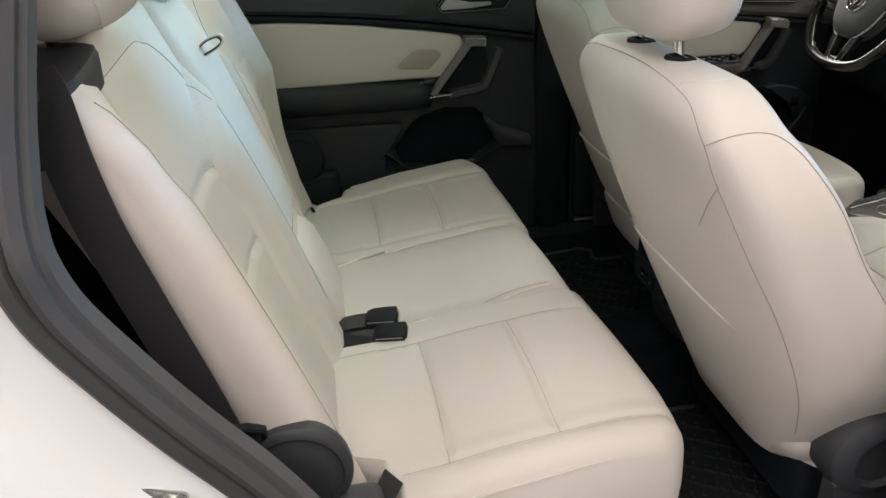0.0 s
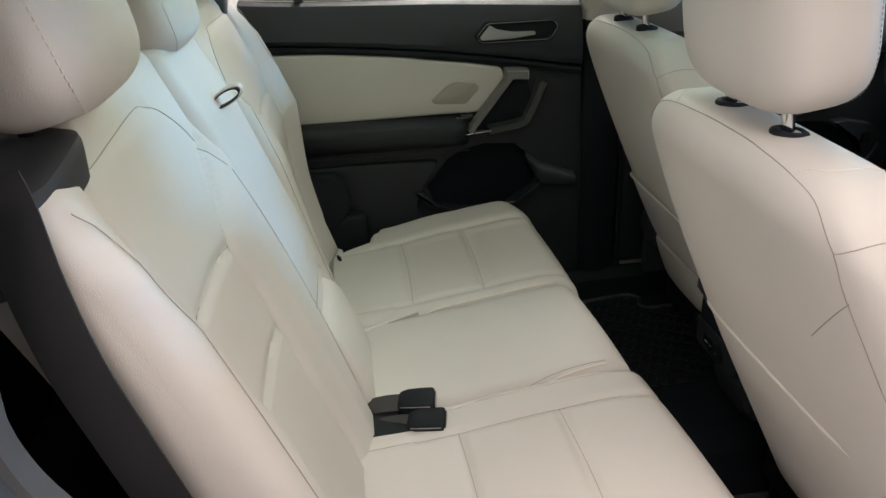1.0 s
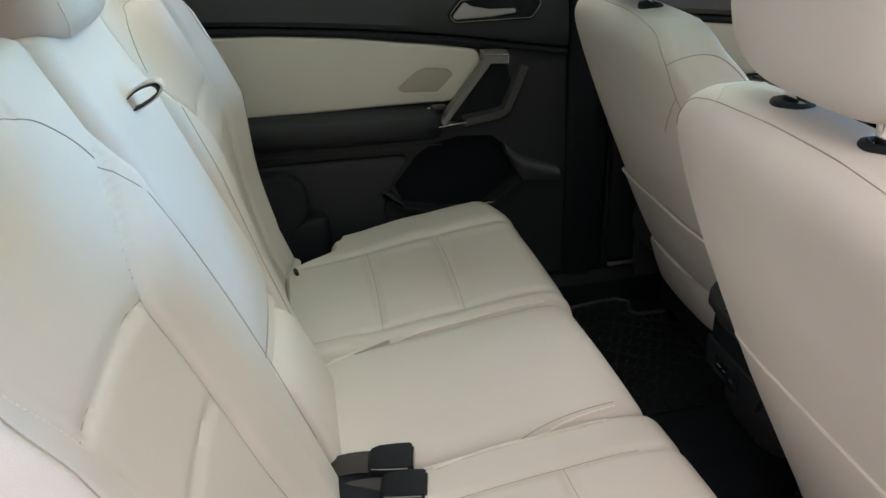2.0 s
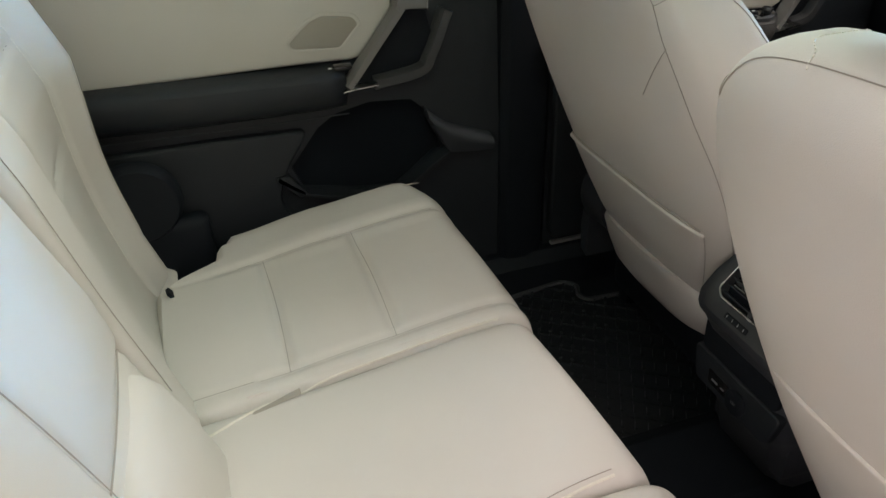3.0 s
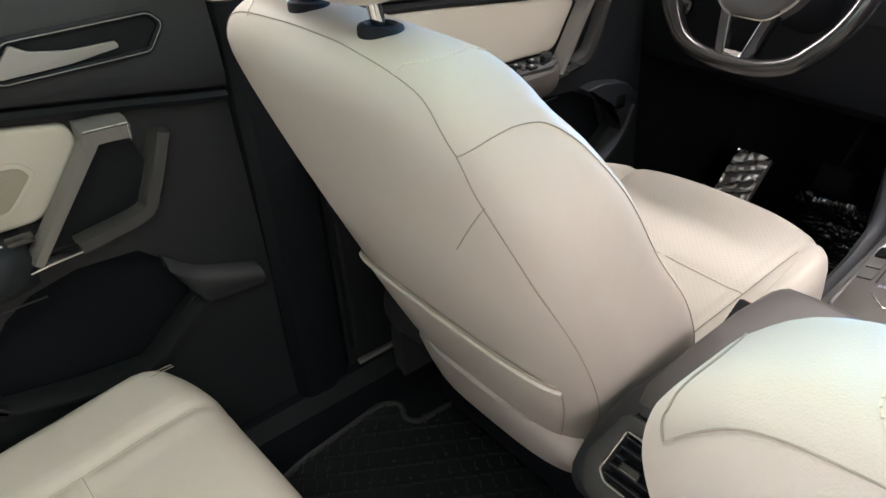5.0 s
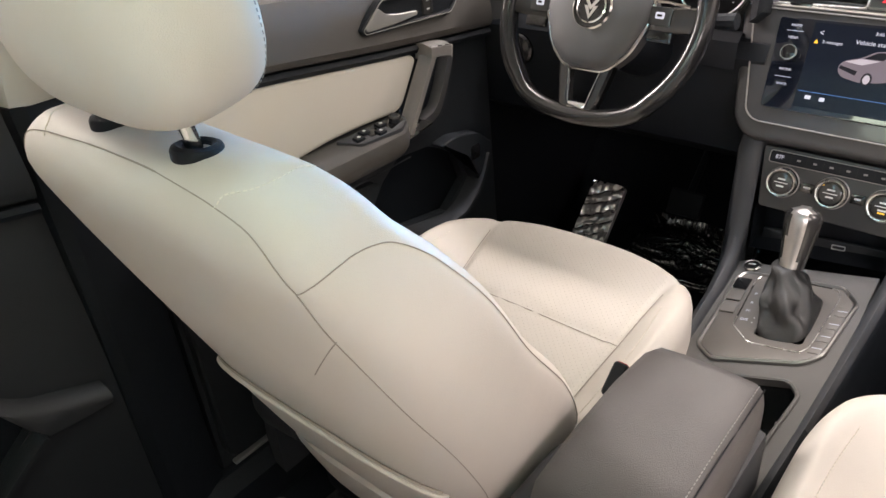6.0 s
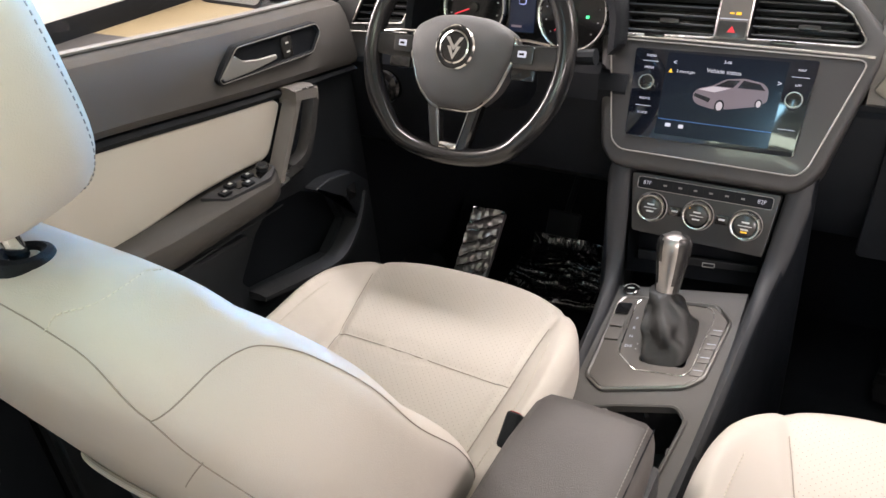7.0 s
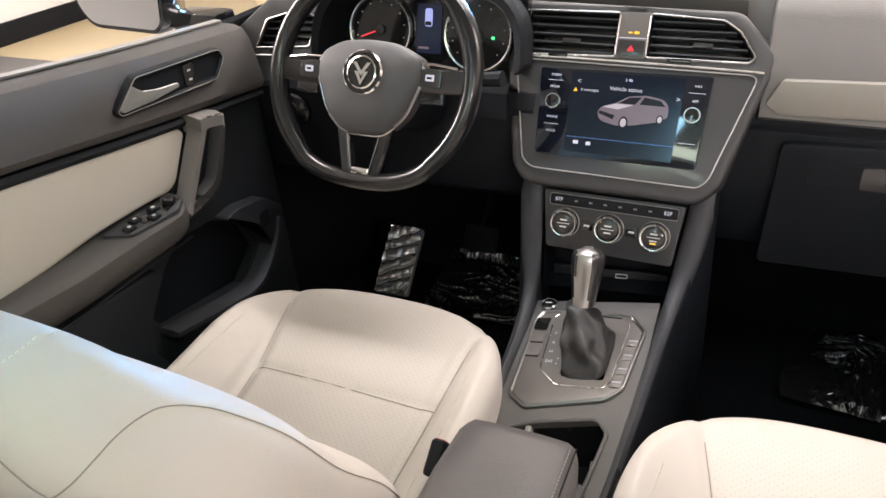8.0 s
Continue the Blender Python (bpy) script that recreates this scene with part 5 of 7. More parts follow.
# front rim of the bin with the opener button
part("bin_rim", flat_bar([tuple(p) for p in curve_through([(2.398, 0.430), (2.376, 0.385), (2.340, 0.345), (2.281, 0.318), (2.18, 0.335), (2.050, 0.366)], 24)], 0.014, -0.742, -0.700, 0.4), dark_plastic, front_door, "dark rim of the door bin")
rimtop = part("bin_shelf", plate(rounded([(2.241, 0.504), (2.290, 0.508), (2.369, 0.490), (2.420, 0.446), (2.360, 0.374), (2.332, 0.440)], 0.012), axes((-0.706, 0, 0), (0, 1, 0), (0, 0, 1)), 0.03, 0.006, seg=3), lid_plastic, front_door, "dark shelf above the door bin")
part("opener_button", plate(rounded(rect(2.338, 0.432, 2.370, 0.466), 0.006), axes((-0.7055, 0, 0), (0, 1, 0), (0, 0, 1)), 0.006, 0.002), gloss_black, rimtop, "black boot opener button")
# switch pack on the front armrest
sp = axes((-0.694, 2.085, 0.606), (0, 1, -0.03), (-1, 0, 0.12))
pack = part("switch_panel", plate(rounded([(-0.105, 0.030), (-0.078, -0.012), (0.022, -0.018), (0.058, 0.004), (0.060, 0.030)], 0.008), sp, 0.012, 0.002), dark_plastic, front_door, "dark window switch panel set into the armrest")
part("panel_inlay", plate(rounded([(0.004, -0.008), (0.050, 0.004), (0.050, 0.026), (0.004, 0.026)], 0.003), at_deck(sp, 0.0006), 0.002), gloss_black, pack, "glossy black inlay")
for sx_, sy_ in ((-0.070, 0.004), (-0.046, 0.015), (-0.022, -0.004), (-0.002, 0.016)):
    part("window_switch", box((sx_, sy_, 0.001), (0.020, 0.016, 0.009), 0.003, sp), black_plastic, pack, "dark window switch")
    part("switch_mark", box((sx_, sy_, 0.0060), (0.006, 0.005, 0.0006), 0, sp), label_grey, pack)
part("window_switch_well", box((-0.030, 0.006, -0.001), (0.030, 0.020, 0.005), 0.002, sp), gloss_black, pack, "black gap between the switches")
part("mirror_knob", lathe([(0.011, 0.0), (0.011, 0.009), (0.009, 0.012), (0.004, 0.0125)], sp @ Matrix.Translation((0.032, 0.012, 0.0)), 20), black_plastic, pack, "round black mirror adjuster")
part("mirror_knob_ring", lathe([(0.0115, 0.006), (0.0122, 0.009), (0.0105, 0.0122), (0.0085, 0.0118)], sp @ Matrix.Translation((0.032, 0.012, 0.0)), 20, None, False), gloss_grey, pack)
part("lock_buttons", plate(rounded(rect(2.234, 0.772, 2.260, 0.810), 0.005), axes((-0.7135, 0, 0), (0, 1, 0), (0, 0, 1)), 0.006, 0.001), gloss_grey, front_door, "dark lock buttons")
part("lock_mark", plate(rect(2.243, 0.797, 2.251, 0.800), axes((-0.7131, 0, 0), (0, 1, 0), (0, 0, 1)), 0.0004), label_grey, front_door)
part("lock_mark", plate(rect(2.243, 0.781, 2.251, 0.784), axes((-0.7131, 0, 0), (0, 1, 0), (0, 0, 1)), 0.0004), label_grey, front_door)
rs = axes((-0.700, 1.160, 0.6145), (0, 1, -0.02), (-1, 0, 0.1))
part("window_switch", box((0, 0, 0.002), (0.034, 0.017, 0.008), 0.003, rs), gloss_black, rear_door, "black window switch")
part("switch_mark", box((-0.024, 0, 0.001), (0.006, 0.004, 0.001), 0, rs), label_grey, rear_door)
part("window_divider", tube([Vector((-0.795, 0.745, 0.90)), Vector((-0.62, 0.80, 1.29))], 0.012, 8), rubber, rear_door, "black window divider bar")

# exterior mirror
mir = thing("wing_mirror", "white and black exterior wing mirror with a clear mirror glass", "mirror", at=(-0.95, 2.52, 0.78))
mm = axes((-1.055, 2.45, 0.866), (1, 0.12, 0), (0, 0.15, 1))
outl = rounded([(0.112, -0.055), (0.092, -0.078), (-0.07, -0.066), (-0.105, -0.02), (-0.112, 0.06), (-0.09, 0.085), (0.10, 0.08), (0.116, 0.05)], 0.03)
part("housing", loft([[mm @ Vector((p[0] * k, p[1] * k, z)) for p in outl] for k, z in ((0.97, 0.0), (1.0, -0.012), (0.98, -0.05), (0.85, -0.10), (0.5, -0.135))]), gloss_black, mir, "black mirror housing")
part("mirror_glass", plate(inset(outl, 0.010), mm @ Matrix.Translation((0, 0, 0.003)), 0.002), material("mirror_silver", (0.92, 0.92, 0.92), 0.02, metal=1.0, spread=0.01, rough_spread=0.01), mir, "clear mirror glass")
part("mirror_foot", box((-0.905, 2.53, 0.80), (0.12, 0.07, 0.05), 0.015), gloss_black, mir, "black mirror foot")

# door sill strips
for yy in (1.60, 1.72):
    solid("sill_strip", box((-0.735, yy + 0.075, 0.104), (0.012, 0.09, 0.008), 0.002), silver_paint, "short bright metal strip on the door sill", "sill strip", "sill strips")

# ---- dashboard ----
dash = thing("dashboard", "dark grey dashboard with screen, air vents and instrument cluster", "dashboard", at=(0, 2.7, 0.4))
DP = axes((0, 2.425, 0.634), (1, 0, 0), (0, 0.5, 0.866))  # plane of the screen: x across, y up it, z into the cabin
CP = axes((0, 2.400, 0.520), (1, 0, 0), (0, 0.34, 0.94))  # plane of the climate panel
at_z = lambda m, z: m @ Matrix.Translation((0, 0, z))


def dash_section(x):
    """The dashboard's outline at x, from the windscreen round the lip down the face."""
    side = max(0.0, min(1.0, (abs(x) - 0.55) / 0.25)) ** 2 * 0.05
    lip = 2.548 - side * 0.4
    return [(3.25, 0.84), (2.95, 0.885), (2.75, 0.898), (2.64, 0.897), (lip + 0.04, 0.890), (lip + 0.012, 0.878), (lip - 0.002, 0.858), (lip - 0.016, 0.820), (lip - 0.036, 0.780),
            (2.508, 0.742), (2.503, 0.708), (2.515, 0.700), (2.515, 0.690), (2.505, 0.684), (2.500, 0.62), (2.510, 0.52), (2.540, 0.455), (2.62, 0.43), (3.10, 0.46), (3.25, 0.5)]


# behind the centre block the face stands back, to leave room for its air vent
dash_body = part("dash_body", loft([[(x, y + (0.08 if x < 0.205 and z > 0.70 and y < 2.62 else 0.0), z) for y, z in dash_section(x)] for x in [0.16, 0.204] + [0.208 + 0.572 * i / 14 for i in range(15)]]), [dash_soft, black_plastic], dash, "soft dark grey dash panel", 40)
for f in dash_body.data.polygons:
    if f.center.z < 0.70:
        f.material_index = 1
part("dash_top", loft([[(x, y, z) for y, z in ((3.25, 0.84), (2.95, 0.886), (2.75, 0.899), (2.64, 0.898), (2.60, 0.892), (2.585, 0.870), (2.62, 0.82), (3.25, 0.80))] for x in (-0.78, -0.5, -0.2, 0.0, 0.165)]), dash_soft, dash, "soft dark grey dash top")
# driver's side: knee panel and end with the outer vent
part("knee_panel", loft([[(x, y, z) for y, z in ((2.60, 0.735), (2.50, 0.735), (2.470, 0.725), (2.455, 0.70), (2.465, 0.60), (2.50, 0.51), (2.56, 0.47), (3.05, 0.48), (3.05, 0.7))]
                         for x in (-0.78, -0.6, -0.4, -0.2, -0.155)]), black_plastic, dash, "black knee panel below the steering column")
OV = axes((-0.685, 2.487, 0.775), (1, 0.10, 0), (0, 0.35, 0.94))
endp = rounded([(-0.105, -0.075), (0.120, -0.075), (0.124, 0.06), (0.10, 0.100), (-0.030, 0.092), (-0.105, 0.030)], 0.015)
vent_l = [(-0.054, -0.003), (0.056, 0.002), (0.078, 0.050), (0.040, 0.066), (-0.032, 0.046)]
part("end_panel", plate(endp, OV, 0.09, 0.010, [vent_l], seg=3), dash_plastic, dash, "dark grey dash end with air vent")
part("chrome_line", tube([OV @ Vector((-0.066, -0.021, 0.002)), OV @ Vector((0.0, -0.0205, 0.002)), OV @ Vector((0.105, -0.018, 0.002))], 0.0018, 6), satin_chrome, dash, "thin chrome line below the vent")
part("vent_dial", box((-0.012, -0.012, 0.002), (0.026, 0.007, 0.006), 0.002, OV), gloss_black, dash, "small black vent dial")
# centre block carrying vents and screen
block = rounded([(-0.228, 0.205), (-0.222, 0.268), (0.160, 0.262), (0.225, 0.196), (0.170, -0.020), (0.140, -0.052), (-0.155, -0.052), (-0.182, -0.024)], 0.016)
VL = [(-0.190, 0.176), (-0.186, 0.246), (-0.034, 0.248), (-0.034, 0.180)]
VR = [(0.022, 0.182), (0.022, 0.248), (0.135, 0.242), (0.160, 0.226), (0.186, 0.190), (0.180, 0.183)]
part("centre_block", plate(block, DP, 0.09, 0.012, [VL, VR], seg=4), dash_plastic, dash, "soft dark grey centre panel")
for vent, m, label in ((VL, DP, "left"), (VR, DP, "right"), (vent_l, OV, "outer")):
    xs_, ys_ = [p[0] for p in vent], [p[1] for p in vent]
    x0_, x1_, y0_, y1_ = min(xs_), max(xs_), min(ys_), max(ys_)
    v = part("air_vent", plate(inset(vent, -0.004), at_z(m, -0.050), 0.01), gloss_black, dash, "black air vent")
    for k in range(5):
        yy = y0_ + (y1_ - y0_) * (k + 0.5) / 5
        # slat ends follow the vent's outline
        ends = []
        for i in range(len(vent)):
            a, b = vent[i - 1], vent[i]
            if (a[1] - yy) * (b[1] - yy) < 0:
                ends.append(a[0] + (b[0] - a[0]) * (yy - a[1]) / (b[1] - a[1]))
        if len(ends) == 2:
            e0, e1 = min(ends), max(ends)
            part("vent_slat", box(((e0 + e1) / 2, yy, -0.018), (e1 - e0 - 0.002, 0.0036, 0.022), 0.0012, m), dark_plastic, v, "dark vent slat")
    part("vent_liner", loft([[at_z(m, z) @ Vector((*p, 0)) for p in inset(vent, 0.0006)] for z in (-0.002, -0.046)], True, False), black_plastic, v, "black inner wall of the vent")
    part("vent_tab", box((x0_ + (x1_ - x0_) * 0.52, y0_ + (y1_ - y0_) * 0.33, -0.004), (0.032, 0.008, 0.012), 0.003, m, 3), gloss_grey, v, "dark vent slider")
    part("chrome_rim", tube([at_z(m, 0.001) @ Vector((*p, 0)) for p in rounded(inset(vent, -0.003), 0.006)], 0.0016, 6, True), satin_chrome, v, "chrome line round the vent")
haz = part("hazard_panel", plate(rounded(rect(-0.031, 0.176, 0.019, 0.252), 0.004), at_z(DP, 0.002), 0.01, 0.0015), panel_grey, dash, "grey hazard switch panel")
part("hazard_button", plate(rounded(rect(-0.028, 0.179, 0.016, 0.205), 0.003), at_z(DP, 0.004), 0.004, 0.001), gloss_grey, haz, "dark hazard button")
part("warning_triangle", plate([(-0.0125, 0.1865), (0.0005, 0.1865), (-0.006, 0.197)], at_z(DP, 0.0045), 0.0004), glow("red_lit", (0.7, 0.05, 0.06), 0.9), haz, "red hazard triangle")
part("button_line", plate(rect(-0.028, 0.208, 0.016, 0.2095), at_z(DP, 0.0026), 0.0004), label_white, haz)
part("warning_lamp", plate(rect(-0.014, 0.2165, -0.007, 0.219), at_z(DP, 0.0026), 0.0004), glow("amber_lit", (1.0, 0.55, 0.05), 0.9), haz, "amber warning lamp")
part("warning_lamp", plate(rect(-0.004, 0.2155, 0.004, 0.2200), at_z(DP, 0.0026), 0.0004), bpy.data.materials["amber_lit"], haz, "amber warning lamp")
# chrome line between vents and screen, and the dark bezel
part("chrome_line", tube([at_z(DP, 0.002) @ Vector((*p, 0)) for p in ((-0.205, 0.169), (-0.1, 0.170), (0.1, 0.168), (0.206, 0.166))], 0.0022, 6), chrome, dash, "thin chrome line above the screen")
part("vent_dial", box((-0.128, 0.1735, 0.002), (0.034, 0.006, 0.006), 0.002, DP), gloss_black, dash, "small black vent dial")
part("vent_dial", box((0.075, 0.1765, 0.002), (0.038, 0.006, 0.006), 0.002, DP), gloss_black, dash, "small black vent dial")
bezel = [(-0.200, 0.163), (0.200, 0.160), (0.150, -0.012), (0.136, -0.026), (-0.145, -0.024), (-0.163, -0.010)]
rb = rounded(bezel, 0.016)
part("screen_bezel", plate(rb, at_z(DP, 0.004), 0.006, 0.002), bezel_grey, dash, "glossy dark grey screen surround")
part("bezel_rim", tube([at_z(DP, 0.005) @ Vector((*p, 0)) for p in rb], 0.0014, 6, True), satin_grey, dash, "satin rim of the screen surround")

unit = thing("infotainment_screen", "lit touch screen showing a grey car and the words vehicle status", "screen", at=(0, 2.46, 0.70))
glassp = rounded([(-0.152, 0.150), (0.134, 0.153), (0.128, 0.002), (-0.141, 0.001)], 0.006)
scr = at_z(DP, 0.0075)
part("cover_glass", plate(glassp, scr, 0.005, 0.0012), material("screen_black", (0.006, 0.008, 0.014), 0.06, coat=1.0, spread=0.2, rough_spread=0.02), unit, "glossy black cover glass")
part("display", plate([(-0.096, 0.146), (0.092, 0.147), (0.088, 0.010), (-0.092, 0.010)], at_z(scr, 0.0003), 0.0002), glow("display_blue", (0.004, 0.008, 0.018), 0.6), unit, "dark blue lit display field")
T = lambda x, y: at_z(scr, 0.0007) @ Matrix.Translation((x, y, 0))
writing("Vehicle status", T(-0.002, 0.122), 0.0098, label_white, unit)
writing("2 messages", T(-0.062, 0.1165), 0.0068, label_white, unit)
writing("3:46", T(0.001, 0.1375), 0.0075, label_white, unit)
writing("<", T(-0.082, 0.130), 0.012, label_white, unit)
writing(">", T(0.084, 0.112), 0.012, label_white, unit)
for word, x, y in (("RADIO", -0.123, 0.138), ("MEDIA", -0.123, 0.118), ("PHONE", -0.120, 0.066), ("VOICE", -0.119, 0.042), ("NAV", 0.112, 0.136), ("APP", 0.111, 0.112)):
    writing(word, T(x, y), 0.0056, label_white, unit)
for x, y in ((-0.123, 0.129), (-0.120, 0.054), (0.112, 0.125), (0.108, 0.043)):
    part("key_line", plate(rect(x - 0.013, y - 0.0004, x + 0.013, y + 0.0004), T(0, 0), 0.0002), label_white, unit)
part("warning_sign", plate([(-0.090, 0.113), (-0.083, 0.113), (-0.0865, 0.1195)], T(0, 0), 0.0002), bpy.data.materials["amber_lit"], unit)
part("status_line", plate(rect(-0.09, 0.0355, 0.088, 0.0361), T(0, 0), 0.0002), glow("blue_lit", (0.10, 0.25, 0.6), 0.8), unit)
part("menu_icon", plate(rounded(rect(-0.077, 0.024, -0.068, 0.030), 0.001), T(0, 0), 0.0002), label_white, unit)
part("menu_icon", plate(rounded(rect(-0.055, 0.0235, -0.047, 0.0295), 0.001), T(0, 0), 0.0002), label_white, unit)
# picture of a car on the display, as flat shapes
car_grey, car_dark, car_pale = glow("picture_grey", (0.20, 0.17, 0.19), 0.55), glow("picture_dark", (0.012, 0.012, 0.016), 0.7), glow("picture_pale", (0.46, 0.43, 0.45), 0.7)
part("car_picture", plate(rounded([(-0.042, 0.074), (-0.043, 0.084), (-0.036, 0.092), (-0.014, 0.099), (0.004, 0.111), (0.034, 0.115), (0.062, 0.110), (0.071, 0.100), (0.072, 0.082),
                                   (0.058, 0.073), (0.018, 0.064), (-0.008, 0.061), (-0.034, 0.066)], 0.005), T(0, 0), 0.0002), car_grey, unit, "picture of a grey car")
part("car_picture_bonnet", plate([(-0.036, 0.0905), (-0.014, 0.0975), (0.014, 0.097), (-0.010, 0.088)], at_z(T(0, 0), 0.0005), 0.0002), car_pale, unit)
part("car_picture_glass", plate([(-0.010, 0.0985), (0.007, 0.1095), (0.026, 0.111), (0.017, 0.0985)], at_z(T(0, 0), 0.0005), 0.0002), car_dark, unit)
part("car_picture_glass", plate([(0.024, 0.099), (0.031, 0.1115), (0.057, 0.108), (0.066, 0.099)], at_z(T(0, 0), 0.0005), 0.0002), car_dark, unit)
part("car_picture_grille", plate([(-0.041, 0.079), (-0.040, 0.084), (-0.014, 0.078), (-0.016, 0.071)], at_z(T(0, 0), 0.0005), 0.0002), car_dark, unit)
for wx, wy, wr in ((0.002, 0.067, 0.0105), (0.060, 0.077, 0.0078)):
    part("car_picture_wheel", plate([(wx + wr * 0.72 * math.cos(a * 0.4), wy + wr * math.sin(a * 0.4)) for a in range(16)], at_z(T(0, 0), 0.0005), 0.0002), car_dark, unit)
    part("car_picture_rim", plate([(wx + wr * 0.48 * math.cos(a * 0.4), wy + wr * 0.68 * math.sin(a * 0.4)) for a in range(16)], at_z(T(0, 0), 0.0009), 0.0002), car_pale, unit)
for kx, ky in ((-0.121, 0.092), (0.110, 0.088)):
    km = at_z(scr, 0.0) @ Matrix.Translation((kx, ky, 0))
    knob = part("rotary_knob", lathe([(0.0125, 0.0), (0.0125, 0.009), (0.0115, 0.011), (0.009, 0.0115)], km, 26), gloss_black, unit, "black rotary knob")
    part("knob_ring", lathe([(0.0128, 0.008), (0.0134, 0.0095), (0.0126, 0.0115), (0.0112, 0.0115), (0.0108, 0.010)], km, 26, None, False), satin_chrome, knob, "satin chrome knob ring")

# climate panel
clim = thing("climate_panel", "black climate panel with three round dials and lit temperatures", "climate control", at=(0, 2.40, 0.52))
cpoly = rounded([(-0.122, 0.055), (0.122, 0.055), (0.112, -0.050), (-0.108, -0.047)], 0.006)
part("face_plate", plate(cpoly, CP, 0.03, 0.002), panel_dark, clim, "dark satin face plate")
part("button_strip", plate(rounded(rect(-0.109, 0.030, 0.112, 0.050), 0.005), at_z(CP, 0.002), 0.004, 0.001), black_plastic, clim, "black strip of flat buttons")
part("strip_rim", tube([at_z(CP, 0.0025) @ Vector((*p, 0)) for p in rounded(rect(-0.109, 0.030, 0.112, 0.050), 0.005)], 0.0007, 5, True), satin_grey, clim)
C = lambda x, y, z=0.0024: at_z(CP, z) @ Matrix.Translation((x, y, 0))
writing("87F", C(-0.093, 0.040), 0.0095, label_white, clim)
writing("82F", C(0.095, 0.040), 0.0095, label_white, clim)
for k in range(6):
    part("button_icon", plate(rect(-0.003, -0.0016, 0.003, 0.0016), C(-0.062 + 0.0255 * k, 0.040), 0.0002), icon_grey, clim)
    part("button_gap", plate(rect(-0.0004, -0.008, 0.0004, 0.008), C(-0.0745 + 0.0255 * k, 0.040), 0.0002), gloss_grey, clim)
for k, (kx, ky) in enumerate(((-0.078, 0.0), (0.0, 0.0), (0.078, -0.002))):
    km = C(kx, ky, 0.0)
    d = part("dial", lathe([(0.0235, 0.0), (0.0235, 0.012), (0.021, 0.0155), (0.018, 0.0155), (0.0172, 0.013)], km, 34), gloss_black, clim, "round black dial")
    part("dial_ring", lathe([(0.0240, 0.010), (0.0244, 0.013), (0.0225, 0.0165), (0.0205, 0.0160), (0.0200, 0.014)], km, 34, None, False), satin_chrome, d, "satin chrome dial ring")
    part("dial_ring", lathe([(0.0262, 0.0), (0.0266, 0.002), (0.0250, 0.003), (0.0245, 0.001)], km, 34, None, False), satin_grey, d)
    part("dial_face", lathe([(0.0170, 0.010), (0.0170, 0.0135), (0.0165, 0.0138)], km, 30), gloss_grey, d, "dark dial face")
    part("dial_bar", plate(rect(-0.011, -0.0006, 0.011, 0.0006), at_z(km, 0.0142), 0.0003), label_grey, d)
    for dy in (0.006, -0.006):
        part("dial_mark", plate(rect(-0.006, dy - 0.0013, 0.006, dy + 0.0013), at_z(km, 0.0142), 0.0003), label_grey, d)
    if k == 2:
        part("dial_lamp", plate(rect(-0.005, -0.0115, 0.005, -0.009), at_z(km, 0.0142), 0.0003), bpy.data.materials["amber_lit"], d, "amber dial lamp")
part("dial_lamp", plate(rect(-0.015, 0.011, -0.012, 0.014), C(0, 0, 0.015), 0.0003), bpy.data.materials["amber_lit"], clim, "amber dial lamp")
for bx in (-0.039, 0.039):
    part("flat_button", plate(rounded(rect(bx - 0.0105, -0.009, bx + 0.0105, 0.007), 0.002), C(0, 0, 0.002), 0.004, 0.001), gloss_black, clim, "flat black button")
    part("button_mark", plate(rect(bx - 0.005, -0.002, bx + 0.005, 0.001), C(0, 0, 0.0022), 0.0002), label_grey, clim)

# instrument cluster and hood
cluster = thing("instrument_cluster", "instrument cluster with two chrome-ringed gauges and a lit display", "instrument cluster", at=(-0.373, 2.5, 0.75))
IM = axes((-0.373, 2.505, 0.812), (1, 0, 0), (0, 0.25, 0.968))
part("back_panel", plate(rounded(rect(-0.185, -0.085, 0.185, 0.10), 0.03), at_z(IM, -0.012), 0.02), gloss_black, cluster, "black cluster panel")
hood = []
for i in range(25):
    t = i / 24
    a = math.pi * t
    hx, hz = -0.192 * math.cos(a), -0.055 + 0.155 * math.sin(a) ** 0.6
    hood.append([IM @ Vector((hx * 1.06, hz + 0.012, 0.0)), IM @ Vector((hx * 1.08, hz + 0.014, 0.06)), IM @ Vector((hx * 1.06, hz + 0.006, 0.072)), IM @ Vector((hx, hz - 0.004, 0.066)), IM @ Vector((hx * 0.95, hz - 0.008, -0.02))])
part("hood", loft(hood), black_plastic, cluster, "black hood over the gauges")
part("shroud", loft([[IM @ Vector((x, y, z)) for x in (-0.190, -0.1, 0.0, 0.1, 0.172)] for y, z in ((-0.088, -0.02), (-0.078, 0.022), (-0.095, 0.034), (-0.14, 0.028))], closed=False, caps=False), black_plastic, cluster, "black lower shroud")
red_lit, green_lit = bpy.data.materials["red_lit"], glow("green_lit", (0.05, 0.9, 0.3), 1.2)
